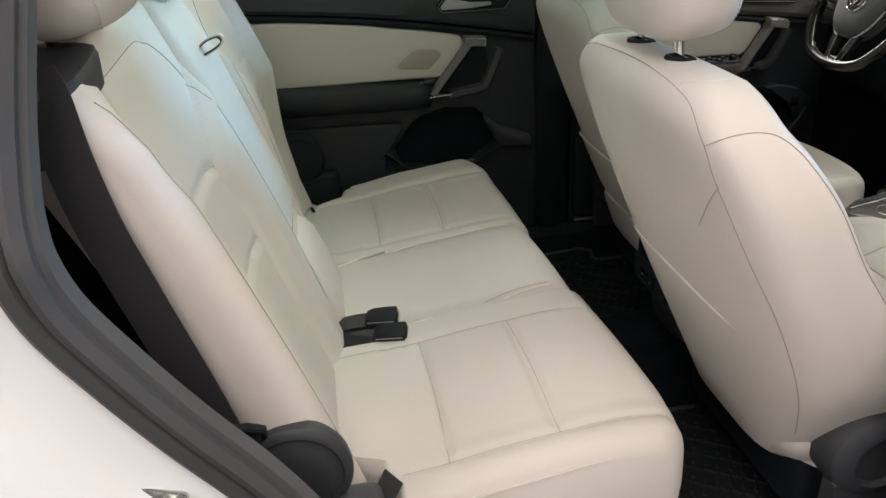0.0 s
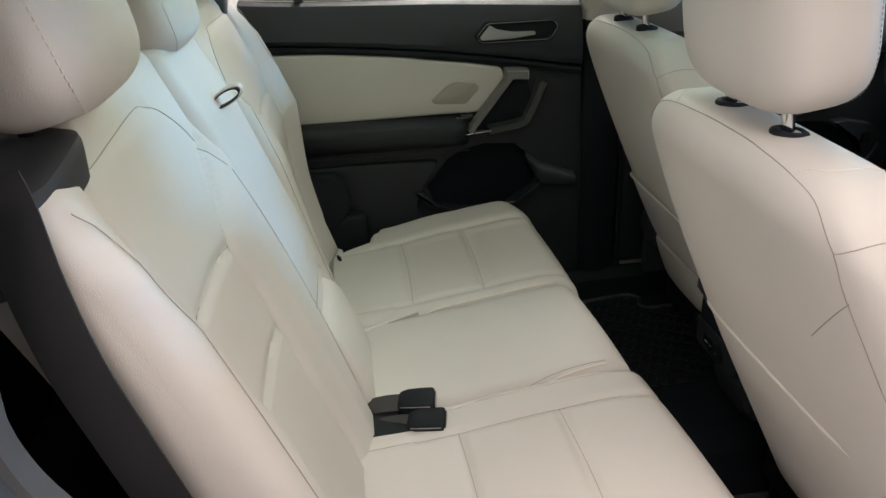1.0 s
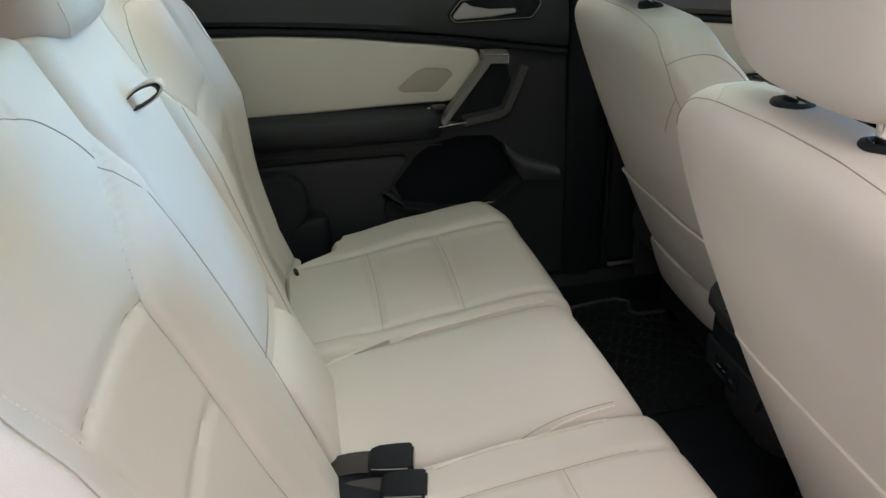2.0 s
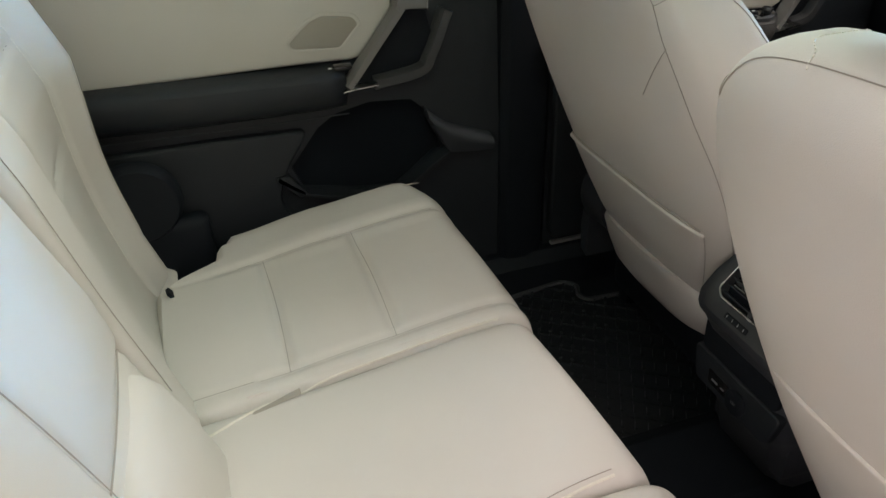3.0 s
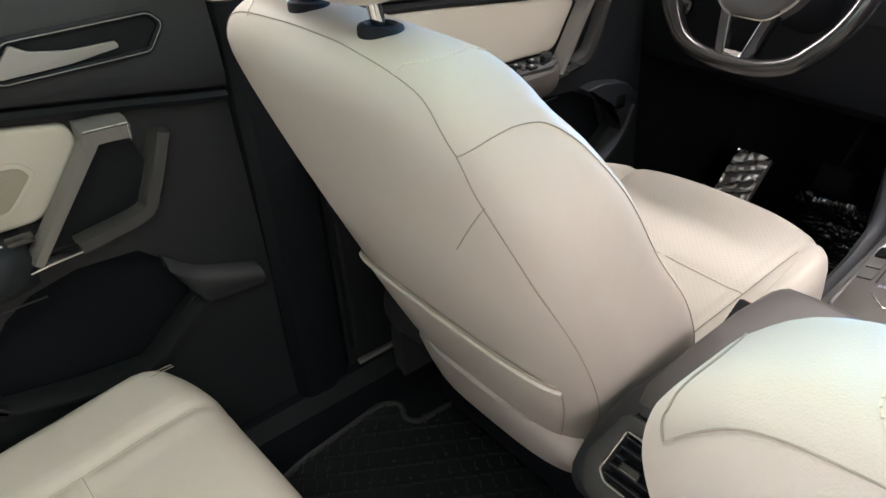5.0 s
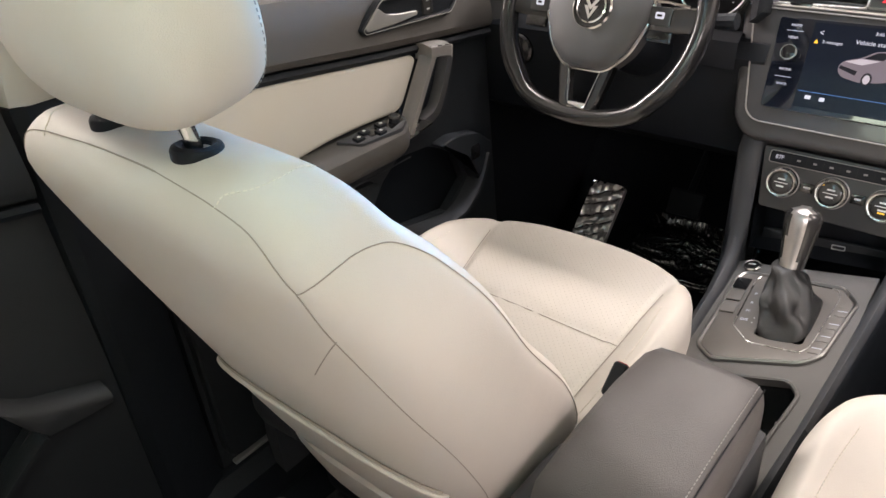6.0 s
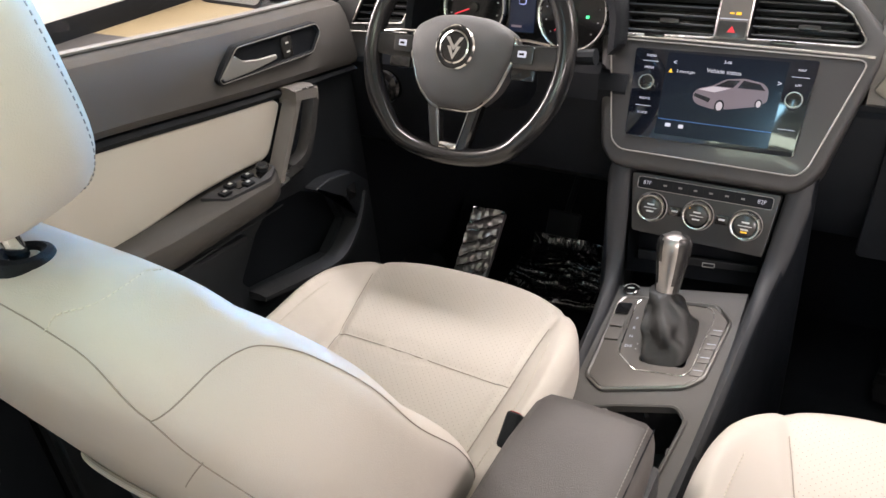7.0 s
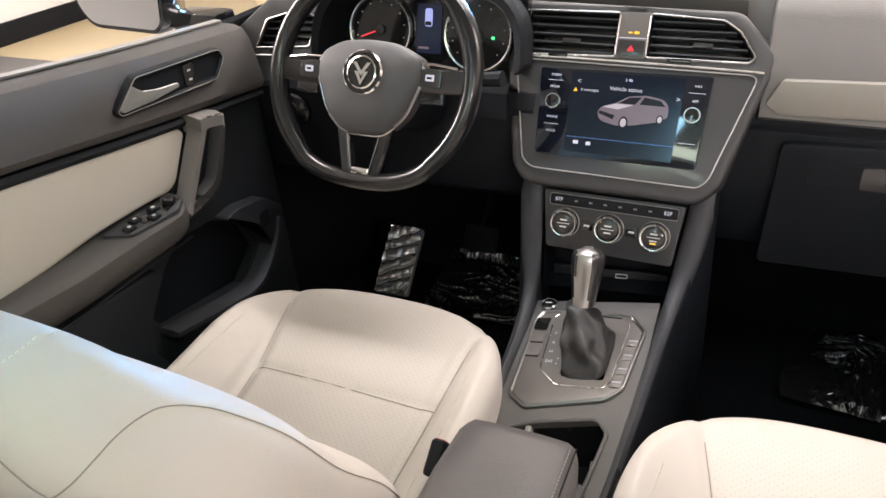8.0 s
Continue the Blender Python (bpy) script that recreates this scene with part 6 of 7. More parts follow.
for gx, sweep in ((-0.098, 200), (0.098, 225)):
    gm = at_z(IM, -0.008) @ Matrix.Translation((gx, 0.0, 0))
    g = part("gauge", lathe([(0.062, 0.0), (0.062, 0.003), (0.01, 0.0035)], gm, 44), gloss_black, cluster, "round black gauge")
    part("gauge_ring", lathe([(0.0600, 0.003), (0.0610, 0.008), (0.0640, 0.009), (0.0655, 0.006), (0.0655, 0.0)], gm, 48, None, False), satin_chrome, g, "satin chrome gauge ring")
    for k in range(11):
        a = radians(220 - 26 * k)
        part("gauge_tick", box((0.050 * math.cos(a), 0.050 * math.sin(a), 0.0042), (0.0022, 0.0022, 0.0006), 0, gm), label_grey, g)
    a = radians(sweep)
    part("needle", box((0.021, 0, 0.007), (0.042, 0.0024, 0.0015), 0.0004, gm @ Matrix.Rotation(a, 4, "Z")), red_lit, g, "red needle")
    part("needle_hub", lathe([(0.009, 0.003), (0.009, 0.009), (0.007, 0.010)], gm, 20), gloss_grey, g, "dark needle hub")
part("trip_display", plate(rounded(rect(-0.025, -0.038, 0.024, 0.050), 0.003), at_z(IM, -0.009), 0.002), glow("trip_blue", (0.012, 0.018, 0.035), 0.7), cluster, "lit trip display")
part("car_outline", plate(rounded(rect(-0.009, 0.010, 0.006, 0.042), 0.005), at_z(IM, -0.0085), 0.0004), glow("outline_white", (0.40, 0.48, 0.85), 0.7), cluster, "white car outline on the display")
part("car_outline_glass", plate(rounded(rect(-0.008, 0.012, 0.004, 0.019), 0.002), at_z(IM, -0.0080), 0.0004), car_dark, cluster)
part("readout_bar", plate(rect(-0.021, -0.030, 0.000, -0.026), at_z(IM, -0.0085), 0.0004), car_grey, cluster)
part("indicator_lamp", plate(rect(0.125, -0.006, 0.131, -0.001), at_z(IM, 0.0), 0.0004), green_lit, cluster, "green indicator lamp")

# passenger side: grey strip and glovebox
PM = axes((0, 2.5005, 0), (1, 0, 0), (0, 0, 1))
part("decor_strip", plate(rounded([(0.214, 0.730), (0.236, 0.771), (0.775, 0.790), (0.775, 0.728), (0.237, 0.714)], 0.006), PM, 0.02, 0.003), trim_strip_mat, dash, "brushed grey decor strip")
gl = part("glovebox_lid", plate(rounded([(0.250, 0.672), (0.77, 0.690), (0.77, 0.462), (0.243, 0.446)], 0.012), axes((0, 2.490, 0), (1, 0, 0), (0, 0, 1)), 0.02, 0.005), black_plastic, dash, "dark glovebox lid")
part("lid_handle", frame_ring(rounded(rect(0.292, 0.604, 0.46, 0.648), 0.010), 0.005, axes((0, 2.4895, 0), (1, 0, 0), (0, 0, 1)), 0.002, 0.001), black_plastic, gl, "recessed glovebox handle")
part("lid_latch", plate(rounded(rect(0.372, 0.606, 0.456, 0.646), 0.008), axes((0, 2.4885, 0), (1, 0, 0), (0, 0, 1)), 0.003, 0.001), gloss_grey, gl, "dark glovebox latch")
# headlamp switch and bonnet release on the driver's side
hs = axes((-0.655, 2.452, 0.655), (1, 0.05, 0), (0, 0.1, 1))
part("headlamp_switch", lathe([(0.034, -0.01), (0.034, 0.004), (0.030, 0.008), (0.018, 0.010), (0.016, 0.018), (0.005, 0.019)], hs, 30), gloss_black, dash, "round black headlamp switch")

# ---- steering wheel ----
WM = axes((-0.370, 2.279, 0.802), (1, 0, 0), (0, 0.423, 0.906))
wheel = thing("steering_wheel", "black leather steering wheel with dark grey hub and satin spokes", "steering wheel", at=(-0.37, 2.32, 0.78))


def rim_point(a):
    """Rim centre line: a circle with a flattened foot."""
    x, y = 0.1745 * math.cos(a), 0.1745 * math.sin(a)
    if y < -0.125:
        k = (-0.125 - y) / 0.0495
        y = -0.125 - 0.0495 * (k - 0.16 * k ** 3)
        x *= 1 + 0.05 * math.sin(math.pi * min(1, k))
    return Vector((x, y, 0))


rings = []
for i in range(97):
    a = 2 * math.pi * i / 96
    p = rim_point(a)
    o = Vector((math.cos(a), math.sin(a), 0))
    thick = 0.0152 + 0.0022 * math.exp(-((abs(math.degrees(a) % 180 - 30)) / 14) ** 2)
    rings.append([WM @ (p + o * thick * math.cos(b) + Vector((0, 0, 1)) * 0.0185 * math.sin(b)) for b in [2 * math.pi * j / 14 for j in range(14)]])
rim_bm = loft(rings, True, False)
bmesh.ops.remove_doubles(rim_bm, verts=rim_bm.verts, dist=1e-5)
part("rim", rim_bm, wheel_leather, wheel, "worn black leather wheel rim", 60)
padp = rounded([(-0.088, 0.034), (-0.048, 0.054), (0.0, 0.058), (0.048, 0.054), (0.090, 0.036), (0.094, 0.0), (0.070, -0.058), (0.036, -0.090), (-0.036, -0.090), (-0.070, -0.058), (-0.092, 0.0)], 0.016)
hubrings = [[WM @ Vector((p[0] * k, -0.015 + (p[1] + 0.015) * k, z)) for p in padp] for k, z in ((0.96, -0.03), (1.0, 0.004), (0.985, 0.014), (0.94, 0.020), (0.80, 0.026), (0.5, 0.030), (0.15, 0.031))]
part("hub_pad", loft(hubrings), hub_grey, wheel, "dark grey hub pad", 50)
part("hub_trim", tube([WM @ Vector((p[0] * 1.015, -0.015 + (p[1] + 0.015) * 1.015, 0.009)) for p in padp if p[1] < 0.03], 0.0028, 6), satin_chrome, wheel, "satin chrome line round the hub")
em = at_z(WM, 0.030) @ Matrix.Translation((0, 0.004, 0))
emb = part("emblem", lathe([(0.034, -0.006), (0.034, 0.001), (0.032, 0.003), (0.026, 0.002), (0.01, 0.002)], em, 36), gloss_black, wheel, "round black and chrome emblem")
part("emblem_ring", lathe([(0.0345, -0.002), (0.0352, 0.001), (0.0330, 0.004), (0.0315, 0.002)], em, 36, None, False), chrome, emb, "outer chrome ring")
part("emblem_ring", lathe([(0.0255, 0.001), (0.0260, 0.004), (0.0235, 0.005), (0.0225, 0.002)], em, 36, None, False), chrome, emb, "inner chrome ring")
for dy, half in ((0.007, 0.016), (-0.007, 0.012)):
    for su in (-1, 1):
        part("emblem_shape", plate([(su * half, dy + 0.008), (su * (half - 0.007), dy + 0.008), (0.0, dy - 0.005), (0.0, dy - 0.013)][::su], at_z(em, 0.005), 0.003), chrome, emb, "plain slanting chrome bar")
part("airbag_mark", plate(rect(-0.016, -0.046, 0.012, -0.041), at_z(WM, 0.0275), 0.001), black_plastic, wheel)
for su in (-1, 1):
    spoke = part("spoke", loft([[WM @ Vector((su * x, y + h, z)) for y, z in ((-0.018, -0.012), (-0.018, 0.004), (-0.012, 0.008), (0.016, 0.008), (0.020, 0.004), (0.020, -0.012))]
                                for x, h in ((0.075, 0.0), (0.12, 0.0), (0.165, 0.004))]), gloss_grey, wheel, "dark wheel spoke with switches")
    part("switch_block", plate(rounded(rect(su * 0.108 - 0.018, -0.010, su * 0.108 + 0.018, 0.018), 0.004), at_z(WM, 0.013), 0.006, 0.002), gloss_grey, spoke, "glossy dark switch block")
    part("switch_key", plate(rounded(rect(su * 0.108 - 0.007, 0.000, su * 0.108 + 0.007, 0.010), 0.002), at_z(WM, 0.0155), 0.004, 0.001), label_white, spoke, "backlit white switch key")
    part("switch_sign", plate(rect(su * 0.108 - 0.004, 0.003, su * 0.108 + 0.004, 0.0065), at_z(WM, 0.0158), 0.0003), gloss_black, spoke)
    part("switch_block", plate(rounded(rect(su * 0.112 - 0.022, -0.034, su * 0.112 + 0.018, -0.016), 0.004), at_z(WM, 0.006), 0.006, 0.002), gloss_black, spoke, "black lower switch block")
    part("spoke_line", tube([WM @ Vector((su * 0.075, 0.026, 0.008)), WM @ Vector((su * 0.115, 0.026, 0.010)), WM @ Vector((su * 0.150, 0.022, 0.008))], 0.0022, 6), chrome, spoke)
    # right bar darker than its mirrored twin: shade put into the colour
    part("lower_spoke", loft([[WM @ Vector((su * (x + w * hw_), y, z)) for w, z in ((-1, -0.008), (-1, 0.006), (-0.6, 0.010), (0.6, 0.010), (1, 0.006), (1, -0.008))]
                              for x, y, hw_ in ((0.040, -0.080, 0.0105), (0.033, -0.115, 0.0100), (0.026, -0.148, 0.0090), (0.020, -0.158, 0.0090))]), gloss_grey if su < 0 else gloss_black, wheel, "glossy dark lower spoke")
    part("spoke_edge", tube([WM @ Vector((su * 0.030, -0.088, 0.0095)), WM @ Vector((su * 0.0235, -0.118, 0.0095)), WM @ Vector((su * 0.017, -0.146, 0.0095))], 0.0008, 5), dark_chrome, wheel)
part("spoke_foot", box((0, -0.150, 0.004), (0.034, 0.012, 0.014), 0.004, WM, 3), chrome, wheel, "bright chrome spoke foot")
part("foot_line", tube([WM @ Vector(p) for p in curve_through([(-0.030, -0.158, 0.013), (-0.016, -0.161, 0.0145), (0.0, -0.162, 0.015), (0.016, -0.161, 0.0145), (0.030, -0.158, 0.013)], 20)], 0.0014, 6), chrome, wheel, "chrome line at the foot of the spoke")
part("column", lathe([(0.055, -0.20), (0.055, -0.06), (0.045, -0.03), (0.03, -0.02)], WM @ Matrix.Translation((0, -0.02, 0)), 26), black_plastic, wheel, "black steering column shroud")
for su in (-1, 1):
    part("stalk", tube([WM @ Vector((su * 0.05, 0.0, -0.055)), WM @ Vector((su * 0.14, 0.012, -0.050)), WM @ Vector((su * 0.205, 0.018, -0.045))], lambda t: 0.007 + 0.006 * t, 10), black_plastic, wheel, "black column stalk")

# ---- centre console ----
console = thing("centre_console", "dark grey centre console with cup holders, shifter panel and padded armrest", "console", at=(0, 2.0, 0.0))
KM = axes((0, 2.12, 0.367), (1, 0, 0.2), (0, 0.993, 0.12))  # top of the console, leaning a little to the driver
K = lambda x, y, z=0.0: KM @ Vector((x, y, z))
for su in (-1, 1):
    # flanks that run from the dash down beside the shifter to the armrest
    rings = []
    for y, xi, z, w in ((2.47, 0.128, 0.625, 0.040), (2.425, 0.128, 0.575, 0.040), (2.395, 0.121, 0.50, 0.036), (2.375, 0.117, 0.45, 0.032), (2.335, 0.113, 0.415, 0.028), (2.25, 0.108, 0.392, 0.025), (2.12, 0.103, 0.374, 0.023), (2.0, 0.098, 0.360, 0.020), (1.86, 0.092, 0.352, 0.018), (1.70, 0.09, 0.350, 0.016)):
        lean = 0.2 * su * xi if z < 0.43 else 0.2 * su * xi * max(0, 1 - (z - 0.43) / 0.08)
        o = xi + w
        rings.append([Vector((su * a, y + dy, c)) for a, c, dy in ((xi - 0.002, 0.10, 0), (xi - 0.002, z + lean - 0.012, 0), (xi + 0.003, z + lean - 0.003, 0), (xi + w * 0.5, z + lean + 0.001, 0), (o - 0.004, z + lean - 0.006, 0), (o, z + lean - 0.020, 0), (o + 0.012, 0.24, 0.02), (o + 0.016, 0.06, 0.02))])
    flank = part("side_flank", loft(rings), [dark_plastic, black_plastic], console, "dark grey console flank, darker on its outward side", 45)
    # faces turned outwards take the darker material
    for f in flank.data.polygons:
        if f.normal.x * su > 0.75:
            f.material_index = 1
cups = [(-0.088, -0.190), (-0.092, -0.082), (-0.060, -0.060), (-0.028, -0.050), (0.062, -0.034), (0.082, -0.058), (0.066, -0.185)]
top = [(-0.112, -0.30), (-0.112, 0.235), (0.112, 0.235), (0.112, -0.30)]
part("top_panel", plate(top, KM, 0.02, 0.0, [cups, [(-0.060, 0.045), (-0.060, 0.150), (0.060, 0.150), (0.060, 0.045)]]), lit_console_grey, console, "dark grey console top")
well = part("cup_well", loft([[K(*p, z) for p in inset(cups, d)] for d, z in ((-0.002, -0.001), (0.001, -0.02), (0.006, -0.09), (0.012, -0.10))], True, False), gloss_black, console, "black cup holder well")
part("well_floor", plate(inset(cups, 0.004), at_z(KM, -0.095), 0.004), black_plastic, console, "black cup holder floor")
part("well_rim", tube([K(*p, 0.001) for p in rounded(cups, 0.012)], 0.0032, 6, True), lit_console_grey, console, "satin rim of the cup holders")
part("cup_divider", box((0, 0, 0), (0.010, 0.085, 0.05), 0.003, KM @ Matrix.Translation((-0.036, -0.098, -0.026)) @ Matrix.Rotation(0.12, 4, "Z")), satin_grey, console, "grey divider between the cup holders")
part("cup_clip", box((0.052, -0.105, -0.035), (0.008, 0.026, 0.012), 0.003, KM @ Matrix.Rotation(0.1, 4, "Z")), satin_chrome, console, "small bright cup clip")
part("cup_clip", box((0.018, -0.085, -0.038), (0.006, 0.010, 0.02), 0.002, KM), satin_grey, console, "small grey cup clip")
# shifter panel
bezp = rounded([(-0.092, 0.0), (-0.058, -0.028), (0.066, 0.0), (0.090, 0.026), (0.103, 0.158), (0.074, 0.196), (-0.088, 0.205), (-0.098, 0.180)], 0.010)
part("shifter_panel", plate(inset(bezp, 0.004), at_z(KM, 0.004), 0.006, 0.0012, [rounded([(-0.018, 0.046), (-0.022, 0.150), (0.050, 0.152), (0.055, 0.042)], 0.008)]), panel_grey, console, "satin grey shifter panel")
part("panel_rim", frame_ring(bezp, 0.007, at_z(KM, 0.002), 0.004, 0.005), dark_chrome, console, "dark satin chrome rim of the shifter panel")
gate = rounded([(-0.055, 0.060), (-0.020, 0.026), (0.056, 0.024), (0.066, 0.040), (0.074, 0.165), (0.066, 0.186), (-0.052, 0.198), (-0.062, 0.185)], 0.006)
part("gate_line", tube([K(*p, 0.0045) for p in gate], 0.0010, 5, True), satin_chrome, console, "thin chrome line round the gate")
for word, x, y in (("P", -0.049, 0.145), ("R", -0.047, 0.121), ("N", -0.046, 0.100), ("D/S", -0.044, 0.077)):
    writing(word, at_z(KM, 0.0044) @ Matrix.Translation((x, y, 0)), 0.0085, label_white, console)
for x, y in ((-0.030, 0.084), (-0.030, 0.072)):
    part("gate_dot", plate(rect(x - 0.001, y - 0.001, x + 0.001, y + 0.001), at_z(KM, 0.0046), 0.0003), label_grey, console)
for k, (x, y) in enumerate(((-0.081, 0.168), (-0.080, 0.135), (-0.078, 0.102))):
    part("console_button", plate(rounded(rect(x - 0.012, y - 0.014, x + 0.013, y + 0.014), 0.002), at_z(KM, 0.0060), 0.003, 0.001), panel_grey if k else gloss_black, console, "flat grey console button")
    part("button_line", plate(rect(x - 0.012, y - 0.0165, x + 0.013, y - 0.0152), at_z(KM, 0.0048), 0.0003), chrome, console)
for x, y in ((0.086, 0.133), (0.083, 0.100), (0.080, 0.069), (0.076, 0.040)):
    part("console_button", plate(rounded(rect(x - 0.010, y - 0.012, x + 0.010, y + 0.010), 0.002), at_z(KM, 0.0055), 0.003, 0.001), panel_grey, console, "flat grey console button")
    part("button_line", plate(rect(x - 0.007, y - 0.0012, x + 0.007, y + 0.0002), at_z(KM, 0.0058), 0.0003), label_white, console)
sm = at_z(KM, 0.001) @ Matrix.Translation((-0.083, 0.222, 0))
start = part("start_button", lathe([(0.0135, -0.004), (0.0135, 0.004), (0.0115, 0.006), (0.004, 0.0062)], sm, 28), gloss_black, console, "round start button")
part("button_ring", lathe([(0.0140, 0.0), (0.0148, 0.003), (0.0132, 0.0055), (0.0118, 0.005)], sm, 28, None, False), satin_chrome, start, "satin ring of the start button")
part("button_mark", plate(rect(-0.006, -0.0015, 0.006, 0.0015), at_z(sm, 0.0064), 0.0002), label_grey, start)

# gear lever with folded gaiter
lever = thing("gear_lever", "gear lever with satin and black knob over a creased leather gaiter", "gear lever", at=(0.015, 2.22, 0.38))
rings = []
for i in range(15):
    t = i / 14
    c = K(0.018 - 0.018 * t ** 1.2, 0.098 + 0.044 * t, 0.004 + 0.070 * t)
    hx, hy = 0.023 * (1 - t) ** 0.9 + 0.0155 + 0.002 * math.sin(13 * t), 0.040 * (1 - t) ** 0.8 + 0.0150 + 0.003 * math.sin(13 * t + 1)
    ring = []
    for j in range(28):
        a = 2 * math.pi * j / 28
        fold = 1 + 0.20 * abs(math.sin(2.5 * a + 4 * t)) * math.sin(math.pi * min(1, t * 1.15)) + 0.09 * math.sin(5 * a - 11 * t) * math.sin(math.pi * t)
        cx, sy = math.copysign(abs(math.cos(a)) ** (0.55 + 0.45 * t), math.cos(a)), math.copysign(abs(math.sin(a)) ** (0.55 + 0.45 * t), math.sin(a))
        ring.append(c + (KM.to_3x3() @ Vector((hx * cx * fold, hy * sy * fold, 0.006 * math.sin(5 * a + 3 * t) * math.sin(math.pi * t)))))
    rings.append(ring)
part("gaiter", loft(rings), gaiter_leather, lever, "creased black leather gaiter", 60)
kb, kt = Vector((-0.008, 2.262, 0.4505)), Vector((-0.010, 2.292, 0.541))
ax = (kt - kb).normalized()
prof = [(0.0, 0.0190), (0.08, 0.0195), (0.30, 0.0225), (0.55, 0.0260), (0.75, 0.0275), (0.88, 0.0255), (0.96, 0.0185), (1.0, 0.008)]
krings = []
for t, r in [(t / 16, smooth(prof, t / 16)) for t in range(17)]:
    c = kb.lerp(kt, t) + Vector((0, 0.006 * math.sin(t * 2.6), 0))
    krings.append([c + Vector((r * math.cos(a), 0, 0)) + ax.cross(Vector((1, 0, 0))) * (r * 1.12 * math.sin(a)) for a in [2 * math.pi * j / 28 for j in range(28)]])
knob = part("knob", loft(krings), [knob_silver, gloss_grey], lever, "satin chrome and black shift knob", 60)
for f in knob.data.polygons:
    if abs(f.center.x - kb.x + 0.002) > 0.0125 or f.center.y > kb.y + 0.33 * (f.center.z - kb.z) + 0.006:
        f.material_index = 1
part("knob_collar", lathe([(0.0165, 0.0), (0.0178, 0.004), (0.0180, 0.010), (0.0175, 0.014)], Matrix.Translation(kb + ax * 0.004) @ ax.to_track_quat("Z", "Y").to_matrix().to_4x4(), 26), chrome, lever, "chrome collar of the shift knob")

# tray below the climate panel
tray = part("tray", loft([[Vector((x, y, z)) for x, z in ((-0.112, 0.475), (-0.112, 0.388), (0.112, 0.412), (0.112, 0.475))] for y in (2.385, 2.46)], False, False), black_plastic, console, "dark open storage tray")
part("tray_back", box((0, 2.462, 0.44), (0.23, 0.01, 0.12), 0.002), black_plastic, console, "dark back of the tray")
part("tray_lid", plate(rounded([(-0.105, 0.376), (0.104, 0.396), (0.104, 0.424), (-0.105, 0.408)], 0.004), axes((0, 2.430, 0), (1, 0, 0), (0, 0, 1)), 0.006, 0.002), lid_plastic, console, "dark panel of the tray")
part("usb_port", frame_ring(rounded([(0.012, 0.401), (0.034, 0.403), (0.034, 0.4125), (0.012, 0.4105)], 0.002), 0.0016, axes((0, 2.4285, 0), (1, 0, 0), (0, 0, 1)), 0.001, 0.0006), label_grey, console, "usb socket")

# armrest box
ab = []
for y, zt, hw in ((1.612, 0.470, 0.072), (1.618, 0.505, 0.074), (1.632, 0.520, 0.076), (1.70, 0.528, 0.077), (1.80, 0.532, 0.0765), (1.872, 0.528, 0.073), (1.892, 0.520, 0.071), (1.900, 0.500, 0.070), (1.902, 0.46, 0.070)):
    ab.append([Vector((0.006 + x * hw / 0.077, y, z)) for x, z in ((-0.077, 0.43), (-0.079, zt - 0.03), (-0.075, zt - 0.012), (-0.064, zt - 0.003), (-0.03, zt), (0.03, zt), (0.064, zt - 0.002), (0.074, zt - 0.010), (0.078, zt - 0.028), (0.077, 0.43))])
arm = part("armrest", loft(ab), armrest_leather, console, "dark grey padded armrest lid", 50)
part("stitching", dashes([Vector((0.006 + 0.066, 1.63 + 0.255 * t / 40, 0.5265 + 0.004 * math.sin(math.pi * t / 40))) for t in range(41)], 0.006, 0.6, 0.0006), grey_thread, arm)
part("seam", tube([Vector((0.006 + 0.071, 1.63 + 0.255 * t / 30, 0.5195 + 0.004 * math.sin(math.pi * t / 30))) for t in range(31)], 0.0010, 5), black_plastic, arm)
part("box_body", box((0.005, 1.755, 0.30), (0.165, 0.30, 0.29), 0.012), dark_plastic, console, "dark armrest box")

# rear end of the console
RM = axes((0, 1.552, 0.400), (1, 0, 0), (0, 0.46, 0.888))
shell = []
for z, y, hw in ((0.12, 1.612, 0.082), (0.19, 1.600, 0.087), (0.232, 1.585, 0.090), (0.247, 1.572, 0.094), (0.30, 1.566, 0.102), (0.345, 1.566, 0.106), (0.362, 1.560, 0.112), (0.376, 1.550, 0.117), (0.395, 1.553, 0.119), (0.408, 1.559, 0.117), (0.43, 1.569, 0.112), (0.465, 1.588, 0.098), (0.480, 1.598, 0.091), (0.490, 1.606, 0.084), (0.498, 1.625, 0.078)):
    rim, deep = min(0.074, hw - 0.027), y + (0.024 if 0.40 < z < 0.485 else 0.0)  # hollow behind the vent
    shell.append([Vector((x, yy, z)) for x, yy in ((-hw, 1.70), (-hw, y + 0.030), (-hw + 0.008, y + 0.012), (-hw + 0.025, y + 0.003), (-rim, y + 0.001), (-rim + 0.003, deep), (rim - 0.003, deep), (rim, y + 0.001), (hw - 0.025, y + 0.003), (hw - 0.008, y + 0.012), (hw, y + 0.030), (hw, 1.70))])
part("rear_shell", loft(shell), dark_plastic, console, "dark grey rear end of the console", 45)
vo = rounded([(-0.055, 0.085), (0.055, 0.085), (0.068, 0.028), (0.057, 0.018), (-0.057, 0.018), (-0.068, 0.028)], 0.005)
vp = rounded([(-0.066, 0.102), (0.066, 0.102), (0.094, 0.032), (0.078, -0.010), (-0.078, -0.010), (-0.094, 0.032)], 0.014)
rv = part("rear_vent", plate(vp, at_z(RM, 0.004), 0.02, 0.004, [vo]), panel_dark, console, "dark satin rear vent panel")
part("vent_hollow", plate(vo, at_z(RM, -0.015), 0.004), carpet, rv, "black vent hollow")
